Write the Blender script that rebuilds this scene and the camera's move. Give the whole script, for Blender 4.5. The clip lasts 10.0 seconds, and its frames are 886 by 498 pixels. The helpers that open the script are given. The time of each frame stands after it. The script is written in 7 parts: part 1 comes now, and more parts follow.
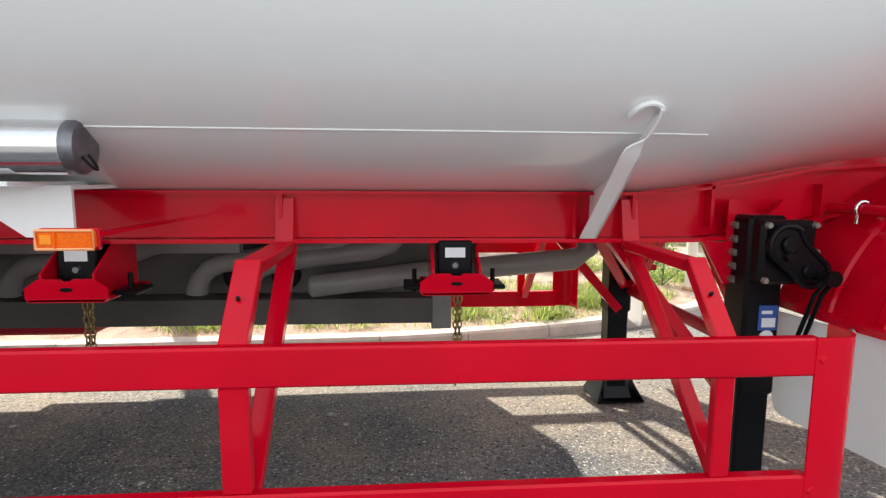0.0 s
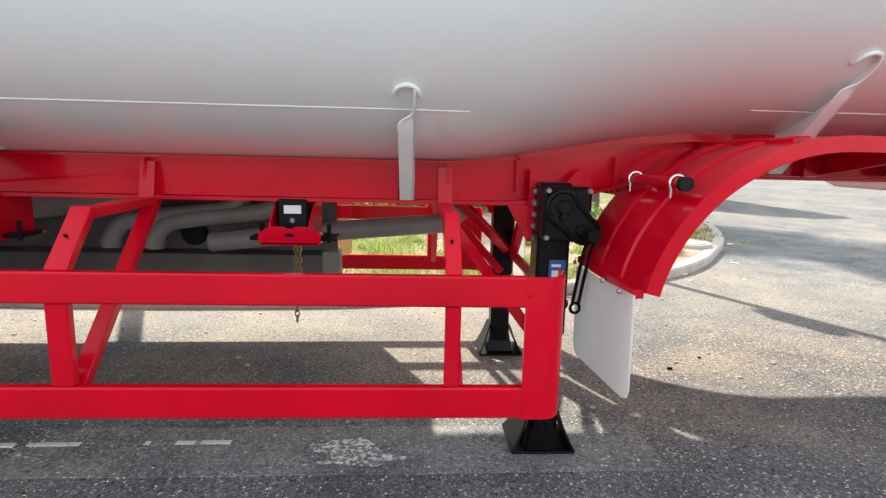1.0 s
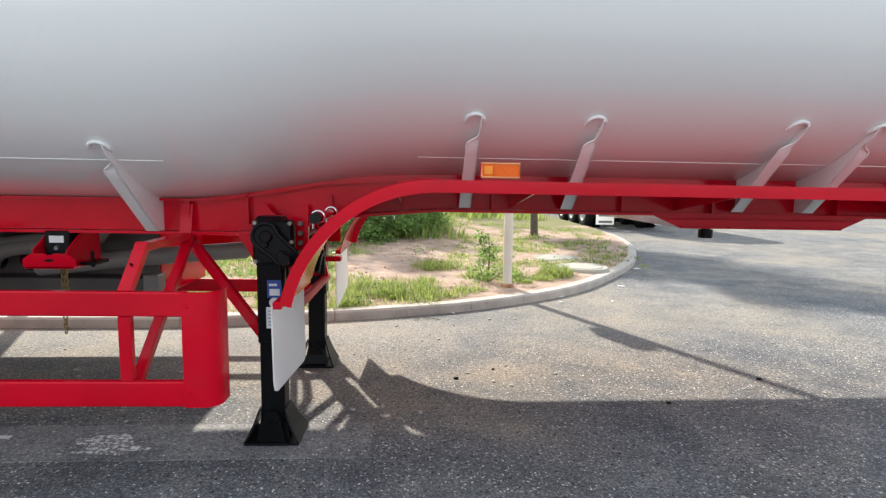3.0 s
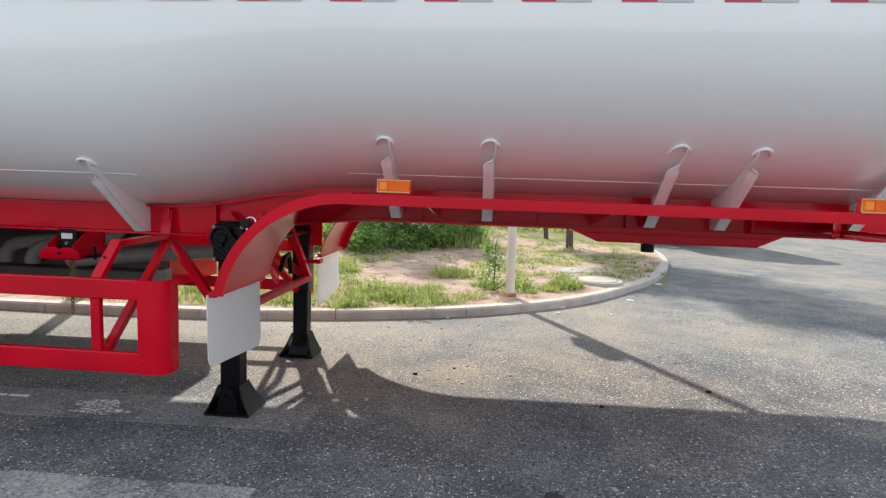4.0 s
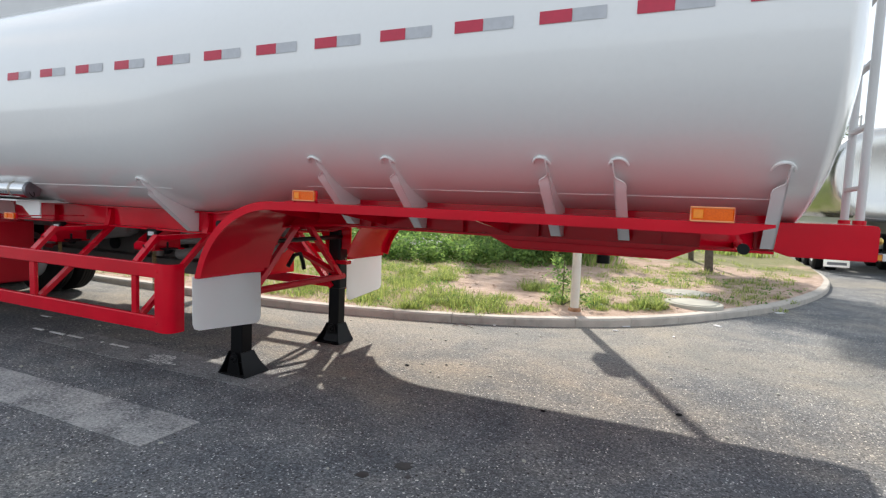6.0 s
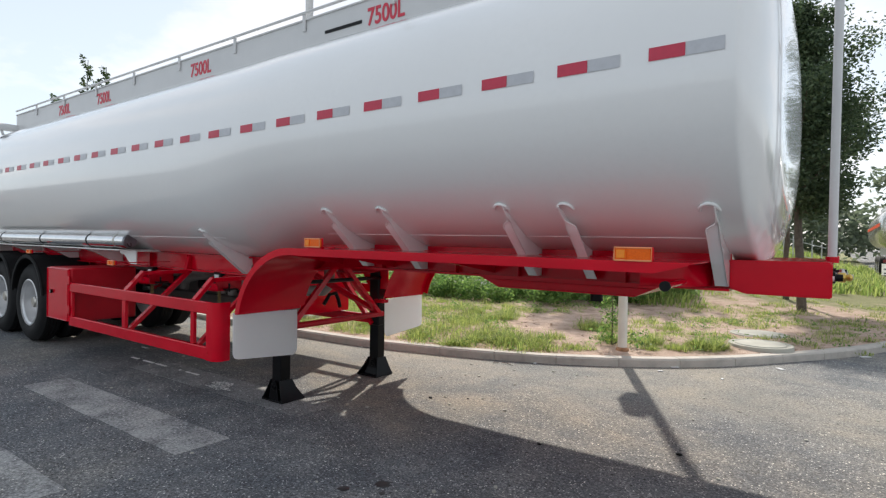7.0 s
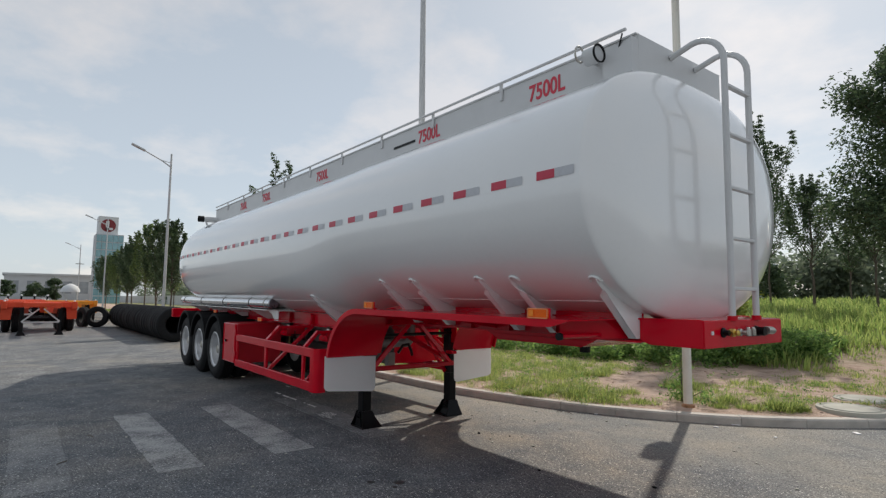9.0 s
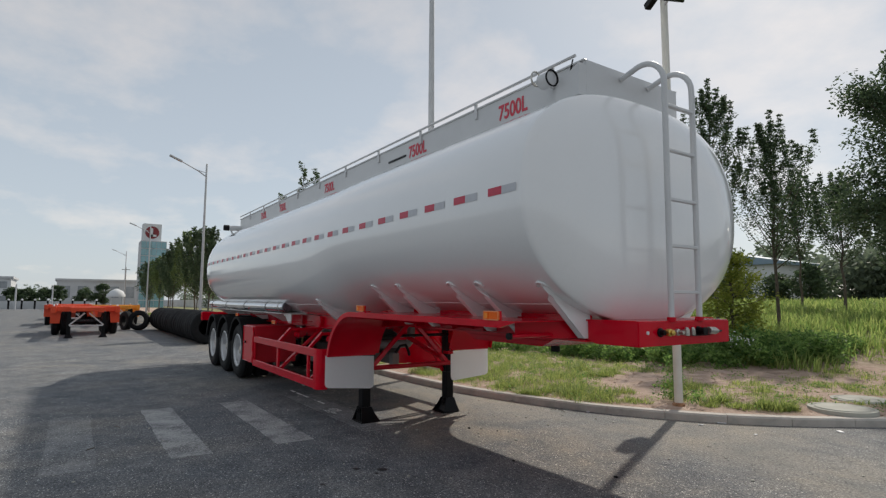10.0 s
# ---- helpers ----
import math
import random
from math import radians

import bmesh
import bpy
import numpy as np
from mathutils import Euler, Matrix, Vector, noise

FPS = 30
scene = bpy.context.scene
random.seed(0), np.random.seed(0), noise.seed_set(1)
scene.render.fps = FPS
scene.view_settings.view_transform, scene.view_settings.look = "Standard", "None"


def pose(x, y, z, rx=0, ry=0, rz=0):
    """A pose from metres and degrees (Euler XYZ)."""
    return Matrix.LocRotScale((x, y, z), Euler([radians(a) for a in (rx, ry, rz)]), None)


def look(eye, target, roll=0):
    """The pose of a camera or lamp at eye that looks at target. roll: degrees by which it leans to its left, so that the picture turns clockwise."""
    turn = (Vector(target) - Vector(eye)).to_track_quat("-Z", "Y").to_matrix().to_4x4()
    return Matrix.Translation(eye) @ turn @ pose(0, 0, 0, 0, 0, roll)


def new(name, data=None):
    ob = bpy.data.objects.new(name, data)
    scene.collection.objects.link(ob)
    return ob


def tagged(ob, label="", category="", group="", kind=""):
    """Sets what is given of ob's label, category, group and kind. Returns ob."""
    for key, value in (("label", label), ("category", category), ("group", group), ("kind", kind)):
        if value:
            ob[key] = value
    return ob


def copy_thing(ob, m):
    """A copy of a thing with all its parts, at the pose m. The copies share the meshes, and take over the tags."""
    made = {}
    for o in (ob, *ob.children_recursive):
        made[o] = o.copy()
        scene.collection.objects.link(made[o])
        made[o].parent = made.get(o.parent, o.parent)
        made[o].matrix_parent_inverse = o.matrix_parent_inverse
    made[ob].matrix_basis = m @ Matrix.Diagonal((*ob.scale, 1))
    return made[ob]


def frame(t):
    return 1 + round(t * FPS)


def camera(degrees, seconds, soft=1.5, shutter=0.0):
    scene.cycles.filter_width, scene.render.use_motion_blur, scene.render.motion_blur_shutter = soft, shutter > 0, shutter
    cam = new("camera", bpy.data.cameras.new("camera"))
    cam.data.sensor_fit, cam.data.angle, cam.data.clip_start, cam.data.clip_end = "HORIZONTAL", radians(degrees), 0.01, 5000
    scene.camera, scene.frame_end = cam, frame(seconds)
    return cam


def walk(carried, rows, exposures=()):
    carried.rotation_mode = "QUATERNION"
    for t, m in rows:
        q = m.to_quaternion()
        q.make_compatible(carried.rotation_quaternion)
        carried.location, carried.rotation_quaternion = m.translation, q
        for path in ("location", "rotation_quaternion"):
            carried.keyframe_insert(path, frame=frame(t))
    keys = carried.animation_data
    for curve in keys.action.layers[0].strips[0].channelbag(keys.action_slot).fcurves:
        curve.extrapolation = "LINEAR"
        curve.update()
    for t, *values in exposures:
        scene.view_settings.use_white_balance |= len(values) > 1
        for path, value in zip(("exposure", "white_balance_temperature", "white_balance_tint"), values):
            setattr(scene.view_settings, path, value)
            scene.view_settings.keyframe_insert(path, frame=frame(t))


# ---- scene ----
cam = camera(77.9, 10.0, 1.3)
PATH = [
    (0, (0.678, 0.034, 1.323), (0.828, 2.012, 1.068), 0.0),
    (0.5, (0.994, -0.192, 1.316), (1.136, 1.783, 1.034), 0.5),
    (1, (1.383, -0.376, 1.295), (1.489, 1.593, 0.96), 1.0),
    (1.5, (1.642, -0.475, 1.322), (1.78, 1.489, 0.967), 1.1),
    (2, (1.926, -0.641, 1.336), (2.067, 1.329, 1.024), 0.9),
    (2.5, (2.308, -0.721, 1.342), (2.44, 1.256, 1.075), 0.8),
    (3, (2.706, -0.909, 1.368), (2.803, 1.074, 1.13), 0.7),
    (3.2, (2.863, -0.961, 1.378), (2.92, 1.026, 1.158), 0.8),
    (4.3, (3.702, -1.318, 1.4), (3.456, 0.657, 1.196), 1.8),
    (4.5, (3.834, -1.318, 1.383), (3.522, 0.646, 1.177), 1.8),
    (5, (4.29, -1.314, 1.39), (3.784, 0.608, 1.166), 2.3),
    (5.2, (4.458, -1.347, 1.396), (3.889, 0.556, 1.159), 2.3),
    (6.3, (5.42, -1.285, 1.393), (4.496, 0.484, 1.267), 1.7),
    (6.5, (5.547, -1.293, 1.421), (4.57, 0.448, 1.31), 1.4),
    (7, (6.01, -1.234, 1.434), (4.844, 0.391, 1.412), 0.8),
    (7.5, (6.419, -1.296, 1.448), (5.106, 0.212, 1.497), 0.5),
    (8, (6.881, -1.296, 1.454), (5.437, 0.083, 1.573), 0.5),
    (8.5, (7.288, -1.307, 1.451), (5.767, -0.018, 1.609), 0.5),
    (9, (7.715, -1.336, 1.473), (6.133, -0.125, 1.66), 0.5),
    (9.5, (8.065, -1.267, 1.483), (6.443, -0.113, 1.683), 0.5),
    (10, (8.366, -1.182, 1.486), (6.713, -0.073, 1.681), 0.2),
]
walk(cam, [(t, look(eye, target, roll)) for t, eye, target, roll in PATH],
     [(0, 1.9, 6850, 10), (1, 1.86, 6800, 10), (2.5, 1.62, 6600, 10), (4, 1.31, 6500, 10), (5, 1.25, 6500, 10), (6.5, 1.11, 6500, 10), (7.5, 0.68, 6500, 10), (8.5, 0.43, 6500, 10), (9.2, 0.26, 6500, 10), (10, 0.18, 6500, 10)])

# ---- world, sun, exposure ----
SUN_EL, SUN_AZ = 41.0, -24.3
sx, sy = math.sin(radians(SUN_AZ)), math.cos(radians(SUN_AZ))
world = bpy.data.worlds.new("sky")
scene.world = world
world.use_nodes = True
wn, wl = world.node_tree.nodes, world.node_tree.links
wn.clear()
w_out = wn.new("ShaderNodeOutputWorld")
w_bg = wn.new("ShaderNodeBackground")
w_sky = wn.new("ShaderNodeTexSky")
w_sky.sky_type = "NISHITA"
w_sky.sun_disc = False
w_sky.sun_elevation = radians(SUN_EL)
w_sky.sun_rotation = radians(SUN_AZ)
w_sky.dust_density, w_sky.air_density, w_sky.ozone_density = 1.2, 1.0, 1.0
w_bg.inputs["Strength"].default_value = 0.11
w_tc = wn.new("ShaderNodeTexCoord")
w_sep = wn.new("ShaderNodeSeparateXYZ")
w_lift = wn.new("ShaderNodeMath")
w_lift.operation = "MULTIPLY_ADD"
w_lift.inputs[1].default_value, w_lift.inputs[2].default_value = 0.85, 0.22
w_flat = wn.new("ShaderNodeVectorMath")
w_flat.operation = "DIVIDE"
w_den = wn.new("ShaderNodeCombineXYZ")
w_den.inputs["Z"].default_value = 3.0
w_noise = wn.new("ShaderNodeTexNoise")
w_noise.inputs["Scale"].default_value = 1.55
w_noise.inputs["Detail"].default_value = 9.0
w_noise.inputs["Roughness"].default_value = 0.58
w_ramp = wn.new("ShaderNodeValToRGB")
w_ramp.color_ramp.elements[0].position, w_ramp.color_ramp.elements[0].color = 0.50, (0.735, 0.815, 0.885, 1)
w_ramp.color_ramp.elements[1].position, w_ramp.color_ramp.elements[1].color = 0.645, (1.01, 0.99, 0.97, 1)
w_gain = wn.new("ShaderNodeVectorMath")
w_gain.operation = "SCALE"
w_gain.inputs["Scale"].default_value = 6.6
w_mix = wn.new("ShaderNodeMix")
w_mix.data_type = "RGBA"
w_mix.inputs["Factor"].default_value = 0.8
wl.new(w_tc.outputs["Generated"], w_sep.inputs[0])
wl.new(w_sep.outputs["Z"], w_lift.inputs[0])
wl.new(w_lift.outputs[0], w_den.inputs["X"])
wl.new(w_lift.outputs[0], w_den.inputs["Y"])
wl.new(w_tc.outputs["Generated"], w_flat.inputs[0])
wl.new(w_den.outputs[0], w_flat.inputs[1])
wl.new(w_flat.outputs["Vector"], w_noise.inputs["Vector"])
wl.new(w_noise.outputs["Fac"], w_ramp.inputs["Fac"])
# haze: the dome is brighter towards the horizon
w_haze = wn.new("ShaderNodeMapRange")
w_haze.inputs["From Min"].default_value, w_haze.inputs["From Max"].default_value = 0.0, 0.8
w_haze.inputs["To Min"].default_value, w_haze.inputs["To Max"].default_value = 6.3, 4.15
wl.new(w_sep.outputs["Z"], w_haze.inputs["Value"])
wl.new(w_haze.outputs["Result"], w_gain.inputs["Scale"])
wl.new(w_ramp.outputs["Color"], w_gain.inputs[0])
wl.new(w_sky.outputs["Color"], w_mix.inputs["A"])
wl.new(w_gain.outputs["Vector"], w_mix.inputs["B"])
wl.new(w_mix.outputs["Result"], w_bg.inputs["Color"])
wl.new(w_bg.outputs["Background"], w_out.inputs["Surface"])

sun_data = bpy.data.lights.new("sun", "SUN")
sun_data.energy = 2.65
sun_data.angle = radians(1.2)
sun_data.color = (1.0, 0.93, 0.82)
sun = new("sun", sun_data)
ce, se = math.cos(radians(SUN_EL)), math.sin(radians(SUN_EL))
sun.matrix_world = look((sx * ce * 60, sy * ce * 60, se * 60), (0, 0, 0))


# ---- mesh helpers ----
def box(bm, x0, x1, y0, y1, z0, z1, bevel=0.0, m=None):
    vs = [bm.verts.new((x, y, z)) for x in (x0, x1) for y in (y0, y1) for z in (z0, z1)]
    if m is not None:
        for v in vs:
            v.co = m @ v.co
    fs = [bm.faces.new([vs[i] for i in q]) for q in ((0, 1, 3, 2), (4, 6, 7, 5), (0, 4, 5, 1), (2, 3, 7, 6), (0, 2, 6, 4), (1, 5, 7, 3))]
    if bevel:
        es = list({e for f in fs for e in f.edges})
        bmesh.ops.bevel(bm, geom=es, offset=bevel, segments=1, affect="EDGES", clamp_overlap=True)
    return bm


def prism(bm, pts, axis, a, b):
    """Extrudes a closed outline of two-number points along axis from a to b. The points are the other two axes in order."""
    def at(p, c):
        return {"x": (c, p[0], p[1]), "y": (p[0], c, p[1]), "z": (p[0], p[1], c)}[axis]
    r0 = [bm.verts.new(at(p, a)) for p in pts]
    r1 = [bm.verts.new(at(p, b)) for p in pts]
    n = len(pts)
    for i in range(n):
        bm.faces.new((r0[i], r0[(i + 1) % n], r1[(i + 1) % n], r1[i]))
    bm.faces.new(r0[::-1])
    bm.faces.new(r1)
    return bm


def rings(bm, rows, close=True, caps=True):
    vs = [[bm.verts.new(p) for p in row] for row in rows]
    for a, b in zip(vs, vs[1:]):
        n = len(a)
        for i in range(n if close else n - 1):
            bm.faces.new((a[i], a[(i + 1) % n], b[(i + 1) % n], b[i]))
    if caps and close:
        bm.faces.new(vs[0][::-1])
        bm.faces.new(vs[-1])
    return bm


def tube(bm, pts, r, n=10, caps=True):
    """A round bar along points; r is one radius or one for each point."""
    pts = [Vector(p) for p in pts]
    rs = r if isinstance(r, (list, tuple)) else [r] * len(pts)
    rows, side = [], None
    for i, p in enumerate(pts):
        d = (pts[min(i + 1, len(pts) - 1)] - pts[max(i - 1, 0)]).normalized()
        if side is None:
            side = d.cross(Vector((0, 0, 1)) if abs(d.z) < 0.9 else Vector((1, 0, 0))).normalized()
        side = (side - d * side.dot(d)).normalized()
        up = d.cross(side)
        rows.append([p + (side * math.cos(2 * math.pi * k / n) + up * math.sin(2 * math.pi * k / n)) * rs[i] for k in range(n)])
    return rings(bm, rows, True, caps)


def bar(bm, a, b, w, h, bevel=0.004, up=(0, 0, 1)):
    """A rectangular bar from a to b, w across and h in the direction nearest up."""
    a, b = Vector(a), Vector(b)
    d = (b - a).normalized()
    side = d.cross(Vector(up)).normalized()
    u = side.cross(d)
    m = Matrix((side, d, u)).transposed().to_4x4()
    m.translation = a
    return box(bm, -w / 2, w / 2, 0, (b - a).length, -h / 2, h / 2, bevel, m)


def lathe(bm, prof, n=32, m=None, closed=False):
    """Turns (radius, along) points about the local y axis."""
    rows = []
    for k in range(n):
        c, s = math.cos(2 * math.pi * k / n), math.sin(2 * math.pi * k / n)
        rows.append([bm.verts.new((m or Matrix()) @ Vector((r * c, y, r * s))) for r, y in prof])
    for k in range(n):
        a, b = rows[k], rows[(k + 1) % n]
        for i in range(len(prof) if closed else len(prof) - 1):
            j = (i + 1) % len(prof)
            bm.faces.new((a[i], a[j], b[j], b[i]))
    return bm


def mesh_of(bm, mat, smooth=32):
    bmesh.ops.recalc_face_normals(bm, faces=bm.faces)
    me = bpy.data.meshes.new("mesh")
    bm.to_mesh(me)
    bm.free()
    me.materials.append(mat)
    if smooth:
        me.shade_smooth()
        me.set_sharp_from_angle(angle=radians(smooth))
    return me


def part(name, bm, mat, parent, label="", m=None, smooth=32):
    """One mesh object under a thing or a part. Its verts are in the world's metres, unless m places it."""
    me = bm if isinstance(bm, bpy.types.Mesh) else mesh_of(bm, mat, smooth)
    ob = new(name, me)
    if parent is not None and parent.parent is not None and parent.parent.parent is not None:
        parent = parent.parent  # a thing has parts and sub-parts, no deeper
    ob.parent = parent
    if parent is not None and parent.type == "EMPTY":
        ob.matrix_parent_inverse = Matrix.Translation(parent.location).inverted()
    if m is not None:
        ob.matrix_basis = m
    if label:
        ob["label"] = label
    return ob


def thing(name, at, label, category, group="", kind=""):
    ob = new(name)
    ob.location = at
    return tagged(ob, label, category, group, kind)


def solid(name, bm, mat, label, category="", kind="", group="", smooth=32):
    return tagged(new(name, mesh_of(bm, mat, smooth)), label, category, group, kind)


def B():
    return bmesh.new()


# ---- materials ----
def mat_new(name):
    m = bpy.data.materials.new(name)
    m.use_nodes = True
    return m, m.node_tree.nodes, m.node_tree.links, m.node_tree.nodes["Principled BSDF"]


def nd(nodes, kind, **ins):
    n = nodes.new(kind)
    for k, v in ins.items():
        n.inputs[k].default_value = v
    return n


def ramp(nodes, stops):
    r = nodes.new("ShaderNodeValToRGB")
    e = r.color_ramp.elements
    while len(e) < len(stops):
        e.new(0.5)
    for el, (p, c) in zip(e, stops):
        el.position, el.color = p, (*c, 1) if len(c) == 3 else c
    return r


def paint(name, col, rough=0.3, metal=0.0, var=0.12, scale=3.0, coat=0.0, bump=0.02, dirt=None, dirt_amt=0.35, spec=0.5):
    """Painted or metal surface: slight colour drift at two scales, uneven gloss, orange-peel relief, dust."""
    m, n, l, p = mat_new(name)
    tc = nd(n, "ShaderNodeTexCoord")
    big = nd(n, "ShaderNodeTexNoise", Scale=scale, Detail=5.0, Roughness=0.6)
    fine = nd(n, "ShaderNodeTexNoise", Scale=scale * 30, Detail=4.0, Roughness=0.6)
    l.new(tc.outputs["Object"], big.inputs["Vector"])
    l.new(tc.outputs["Object"], fine.inputs["Vector"])
    lo, hi = [c * (1 - var) for c in col], [min(1, c * (1 + var)) for c in col]
    r = ramp(n, [(0.3, lo), (0.7, hi)])
    l.new(big.outputs["Fac"], r.inputs["Fac"])
    out = r.outputs["Color"]
    if dirt:
        d = ramp(n, [(0.5, (0, 0, 0)), (0.85, (dirt_amt,) * 3)])
        add = nd(n, "ShaderNodeMath")
        add.operation = "ADD"
        half = nd(n, "ShaderNodeMath")
        half.operation = "MULTIPLY"
        half.inputs[1].default_value = 0.5
        l.new(big.outputs["Fac"], add.inputs[0])
        l.new(fine.outputs["Fac"], add.inputs[1])
        l.new(add.outputs[0], half.inputs[0])
        l.new(half.outputs[0], d.inputs["Fac"])
        mx = nd(n, "ShaderNodeMix")
        mx.data_type = "RGBA"
        mx.inputs["B"].default_value = (*dirt, 1)
        l.new(d.outputs["Color"], mx.inputs["Factor"])
        l.new(out, mx.inputs["A"])
        out = mx.outputs["Result"]
    l.new(out, p.inputs["Base Color"])
    rr = nd(n, "ShaderNodeMapRange")
    rr.inputs["To Min"].default_value, rr.inputs["To Max"].default_value = max(0.02, rough * 0.75), min(1, rough * 1.3)
    l.new(fine.outputs["Fac"], rr.inputs["Value"])
    l.new(rr.outputs["Result"], p.inputs["Roughness"])
    p.inputs["Metallic"].default_value = metal
    p.inputs["Coat Weight"].default_value = coat
    p.inputs["Coat Roughness"].default_value = 0.05
    p.inputs["Specular IOR Level"].default_value = spec
    if bump:
        b = nd(n, "ShaderNodeBump", Strength=bump, Distance=0.01)
        l.new(big.outputs["Fac"], b.inputs["Height"])
        l.new(b.outputs["Normal"], p.inputs["Normal"])
    return m


RED = paint("red_paint", (0.60, 0.0014, 0.017), 0.17, var=0.12, scale=2.0, coat=0.18, bump=0.06, spec=0.18)
RED_LOW = paint("red_paint_dusty", (0.46, 0.004, 0.016), 0.42, var=0.14, scale=3.0, bump=0.05, spec=0.3, dirt=(0.30, 0.16, 0.12), dirt_amt=0.12)
WHITE = paint("white_tank_paint", (0.86, 0.86, 0.855), 0.22, var=0.02, scale=0.9, coat=0.95, bump=0.02, dirt=(0.55, 0.53, 0.5), dirt_amt=0.10, spec=0.35)
WHITE.node_tree.nodes["Principled BSDF"].inputs["Coat IOR"].default_value = 1.45
WHITE.node_tree.nodes["Principled BSDF"].inputs["Coat Roughness"].default_value = 0.055
GREYP = paint("grey_primer_paint", (0.24, 0.225, 0.21), 0.4, var=0.15, scale=4.0, bump=0.03, dirt=(0.2, 0.17, 0.14))
PIPEG = paint("grey_pipe_paint", (0.27, 0.25, 0.235), 0.35, var=0.15, scale=4.0, bump=0.03, dirt=(0.25, 0.2, 0.16))
GREYD = paint("dark_grey_steel_paint", (0.085, 0.075, 0.068), 0.4, var=0.2, scale=3.0, bump=0.03, dirt=(0.2, 0.17, 0.14))
LIGHTGREY = paint("light_grey_paint", (0.62, 0.62, 0.62), 0.4, var=0.05, scale=3.0, dirt=(0.4, 0.38, 0.35), dirt_amt=0.2)
BLACK = paint("black_paint", (0.005, 0.005, 0.006), 0.32, var=0.3, scale=6.0, bump=0.05, dirt=(0.05, 0.045, 0.04), dirt_amt=0.03, spec=0.16)
RUBBER = paint("rubber", (0.009, 0.009, 0.010), 0.7, var=0.3, scale=6.0, bump=0.1, spec=0.25, dirt=(0.05, 0.047, 0.044), dirt_amt=0.15)
CHROME = paint("polished_steel", (0.75, 0.75, 0.76), 0.12, metal=1.0, var=0.05, scale=4.0, bump=0.01)
STEEL = paint("zinc_steel", (0.5, 0.48, 0.44), 0.4, metal=1.0, var=0.2, scale=20.0, bump=0.05)
DSTEEL = paint("dark_steel_fittings", (0.20, 0.20, 0.22), 0.35, metal=0.8, var=0.25, scale=15.0, bump=0.05)
BOLTM = paint("bolt_steel", (0.26, 0.24, 0.21), 0.45, metal=0.6, var=0.3, scale=30.0, bump=0.05)
RUST = paint("rust", (0.33, 0.17, 0.085), 0.85, var=0.4, scale=12.0, bump=0.2, dirt=(0.62, 0.56, 0.48), dirt_amt=0.4)
CHAINM = paint("yellow_zinc_chain", (0.30, 0.23, 0.10), 0.4, metal=0.9, var=0.3, scale=30.0)
RIM = paint("silver_rim_paint", (0.62, 0.62, 0.63), 0.3, metal=0.4, var=0.08, scale=6.0, dirt=(0.3, 0.27, 0.24), dirt_amt=0.3)
PLASTIC = paint("white_plastic_sheet", (0.90, 0.90, 0.91), 0.45, var=0.03, scale=4.0, bump=0.05, dirt=(0.6, 0.58, 0.55), dirt_amt=0.2)
_n, _l = PLASTIC.node_tree.nodes, PLASTIC.node_tree.links
_t, _m = nd(_n, "ShaderNodeBsdfTranslucent", Color=(0.92, 0.92, 0.9, 1)), nd(_n, "ShaderNodeMixShader", Fac=0.5)
_l.new(_n["Principled BSDF"].outputs["BSDF"], _m.inputs[1])
_l.new(_t.outputs["BSDF"], _m.inputs[2])
_l.new(_m.outputs["Shader"], _n["Material Output"].inputs["Surface"])
LABELW = paint("label_white", (0.75, 0.75, 0.76), 0.4, var=0.03)
LABELB = paint("label_blue", (0.03, 0.08, 0.30), 0.4, var=0.05)
INK = paint("ink_grey", (0.2, 0.2, 0.22), 0.5, var=0.05)
TAPE_R = paint("red_reflective_tape", (0.55, 0.03, 0.07), 0.35, var=0.06, scale=30, bump=0.02)
TAPE_W = paint("silver_reflective_tape", (0.52, 0.53, 0.56), 0.35, var=0.06, scale=30, bump=0.02)
TEXT_R = paint("red_lettering", (0.60, 0.03, 0.06), 0.4, var=0.05)
BRASS = paint("brass", (0.65, 0.45, 0.12), 0.3, metal=0.9, var=0.1, scale=10)
ORANGE = paint("orange_chassis_paint", (0.72, 0.065, 0.012), 0.4, var=0.1, scale=2.0, dirt=(0.4, 0.2, 0.1), dirt_amt=0.2)
YELLOW = paint("yellow_chassis_paint", (0.80, 0.30, 0.02), 0.4, var=0.1, scale=2.0)
GALV = paint("galvanised_pole", (0.52, 0.53, 0.54), 0.45, var=0.08, scale=3.0)
WPOLE = paint("white_pole_paint", (0.70, 0.68, 0.61), 0.5, var=0.08, scale=5.0, dirt=(0.35, 0.22, 0.12), dirt_amt=0.4)
SILVER = paint("silver_tank", (0.68, 0.67, 0.65), 0.22, metal=0.85, var=0.06, scale=1.0)
TRUNK = paint("bark", (0.10, 0.08, 0.06), 0.9, var=0.35, scale=14.0, bump=0.5)
BUILD = paint("render_wall_grey", (0.52, 0.53, 0.54), 0.8, var=0.08, scale=0.3)
BUILD_W = paint("render_wall_white", (0.66, 0.67, 0.68), 0.8, var=0.06, scale=0.3)
GLASSY = paint("blue_green_glazing", (0.20, 0.38, 0.43), 0.12, var=0.25, scale=0.25, spec=0.8)
DARKWIN = paint("dark_window_glass", (0.30, 0.32, 0.34), 0.2, var=0.2, scale=0.5)
SIGN_R = paint("dark_red_sign", (0.22, 0.02, 0.025), 0.4, var=0.1)
MANHOLE = paint("concrete_lid", (0.40, 0.39, 0.34), 0.9, var=0.12, scale=4.0, bump=0.2)
ROOF_B = paint("blue_sheet_roof", (0.22, 0.30, 0.38), 0.5, var=0.1, scale=0.5)


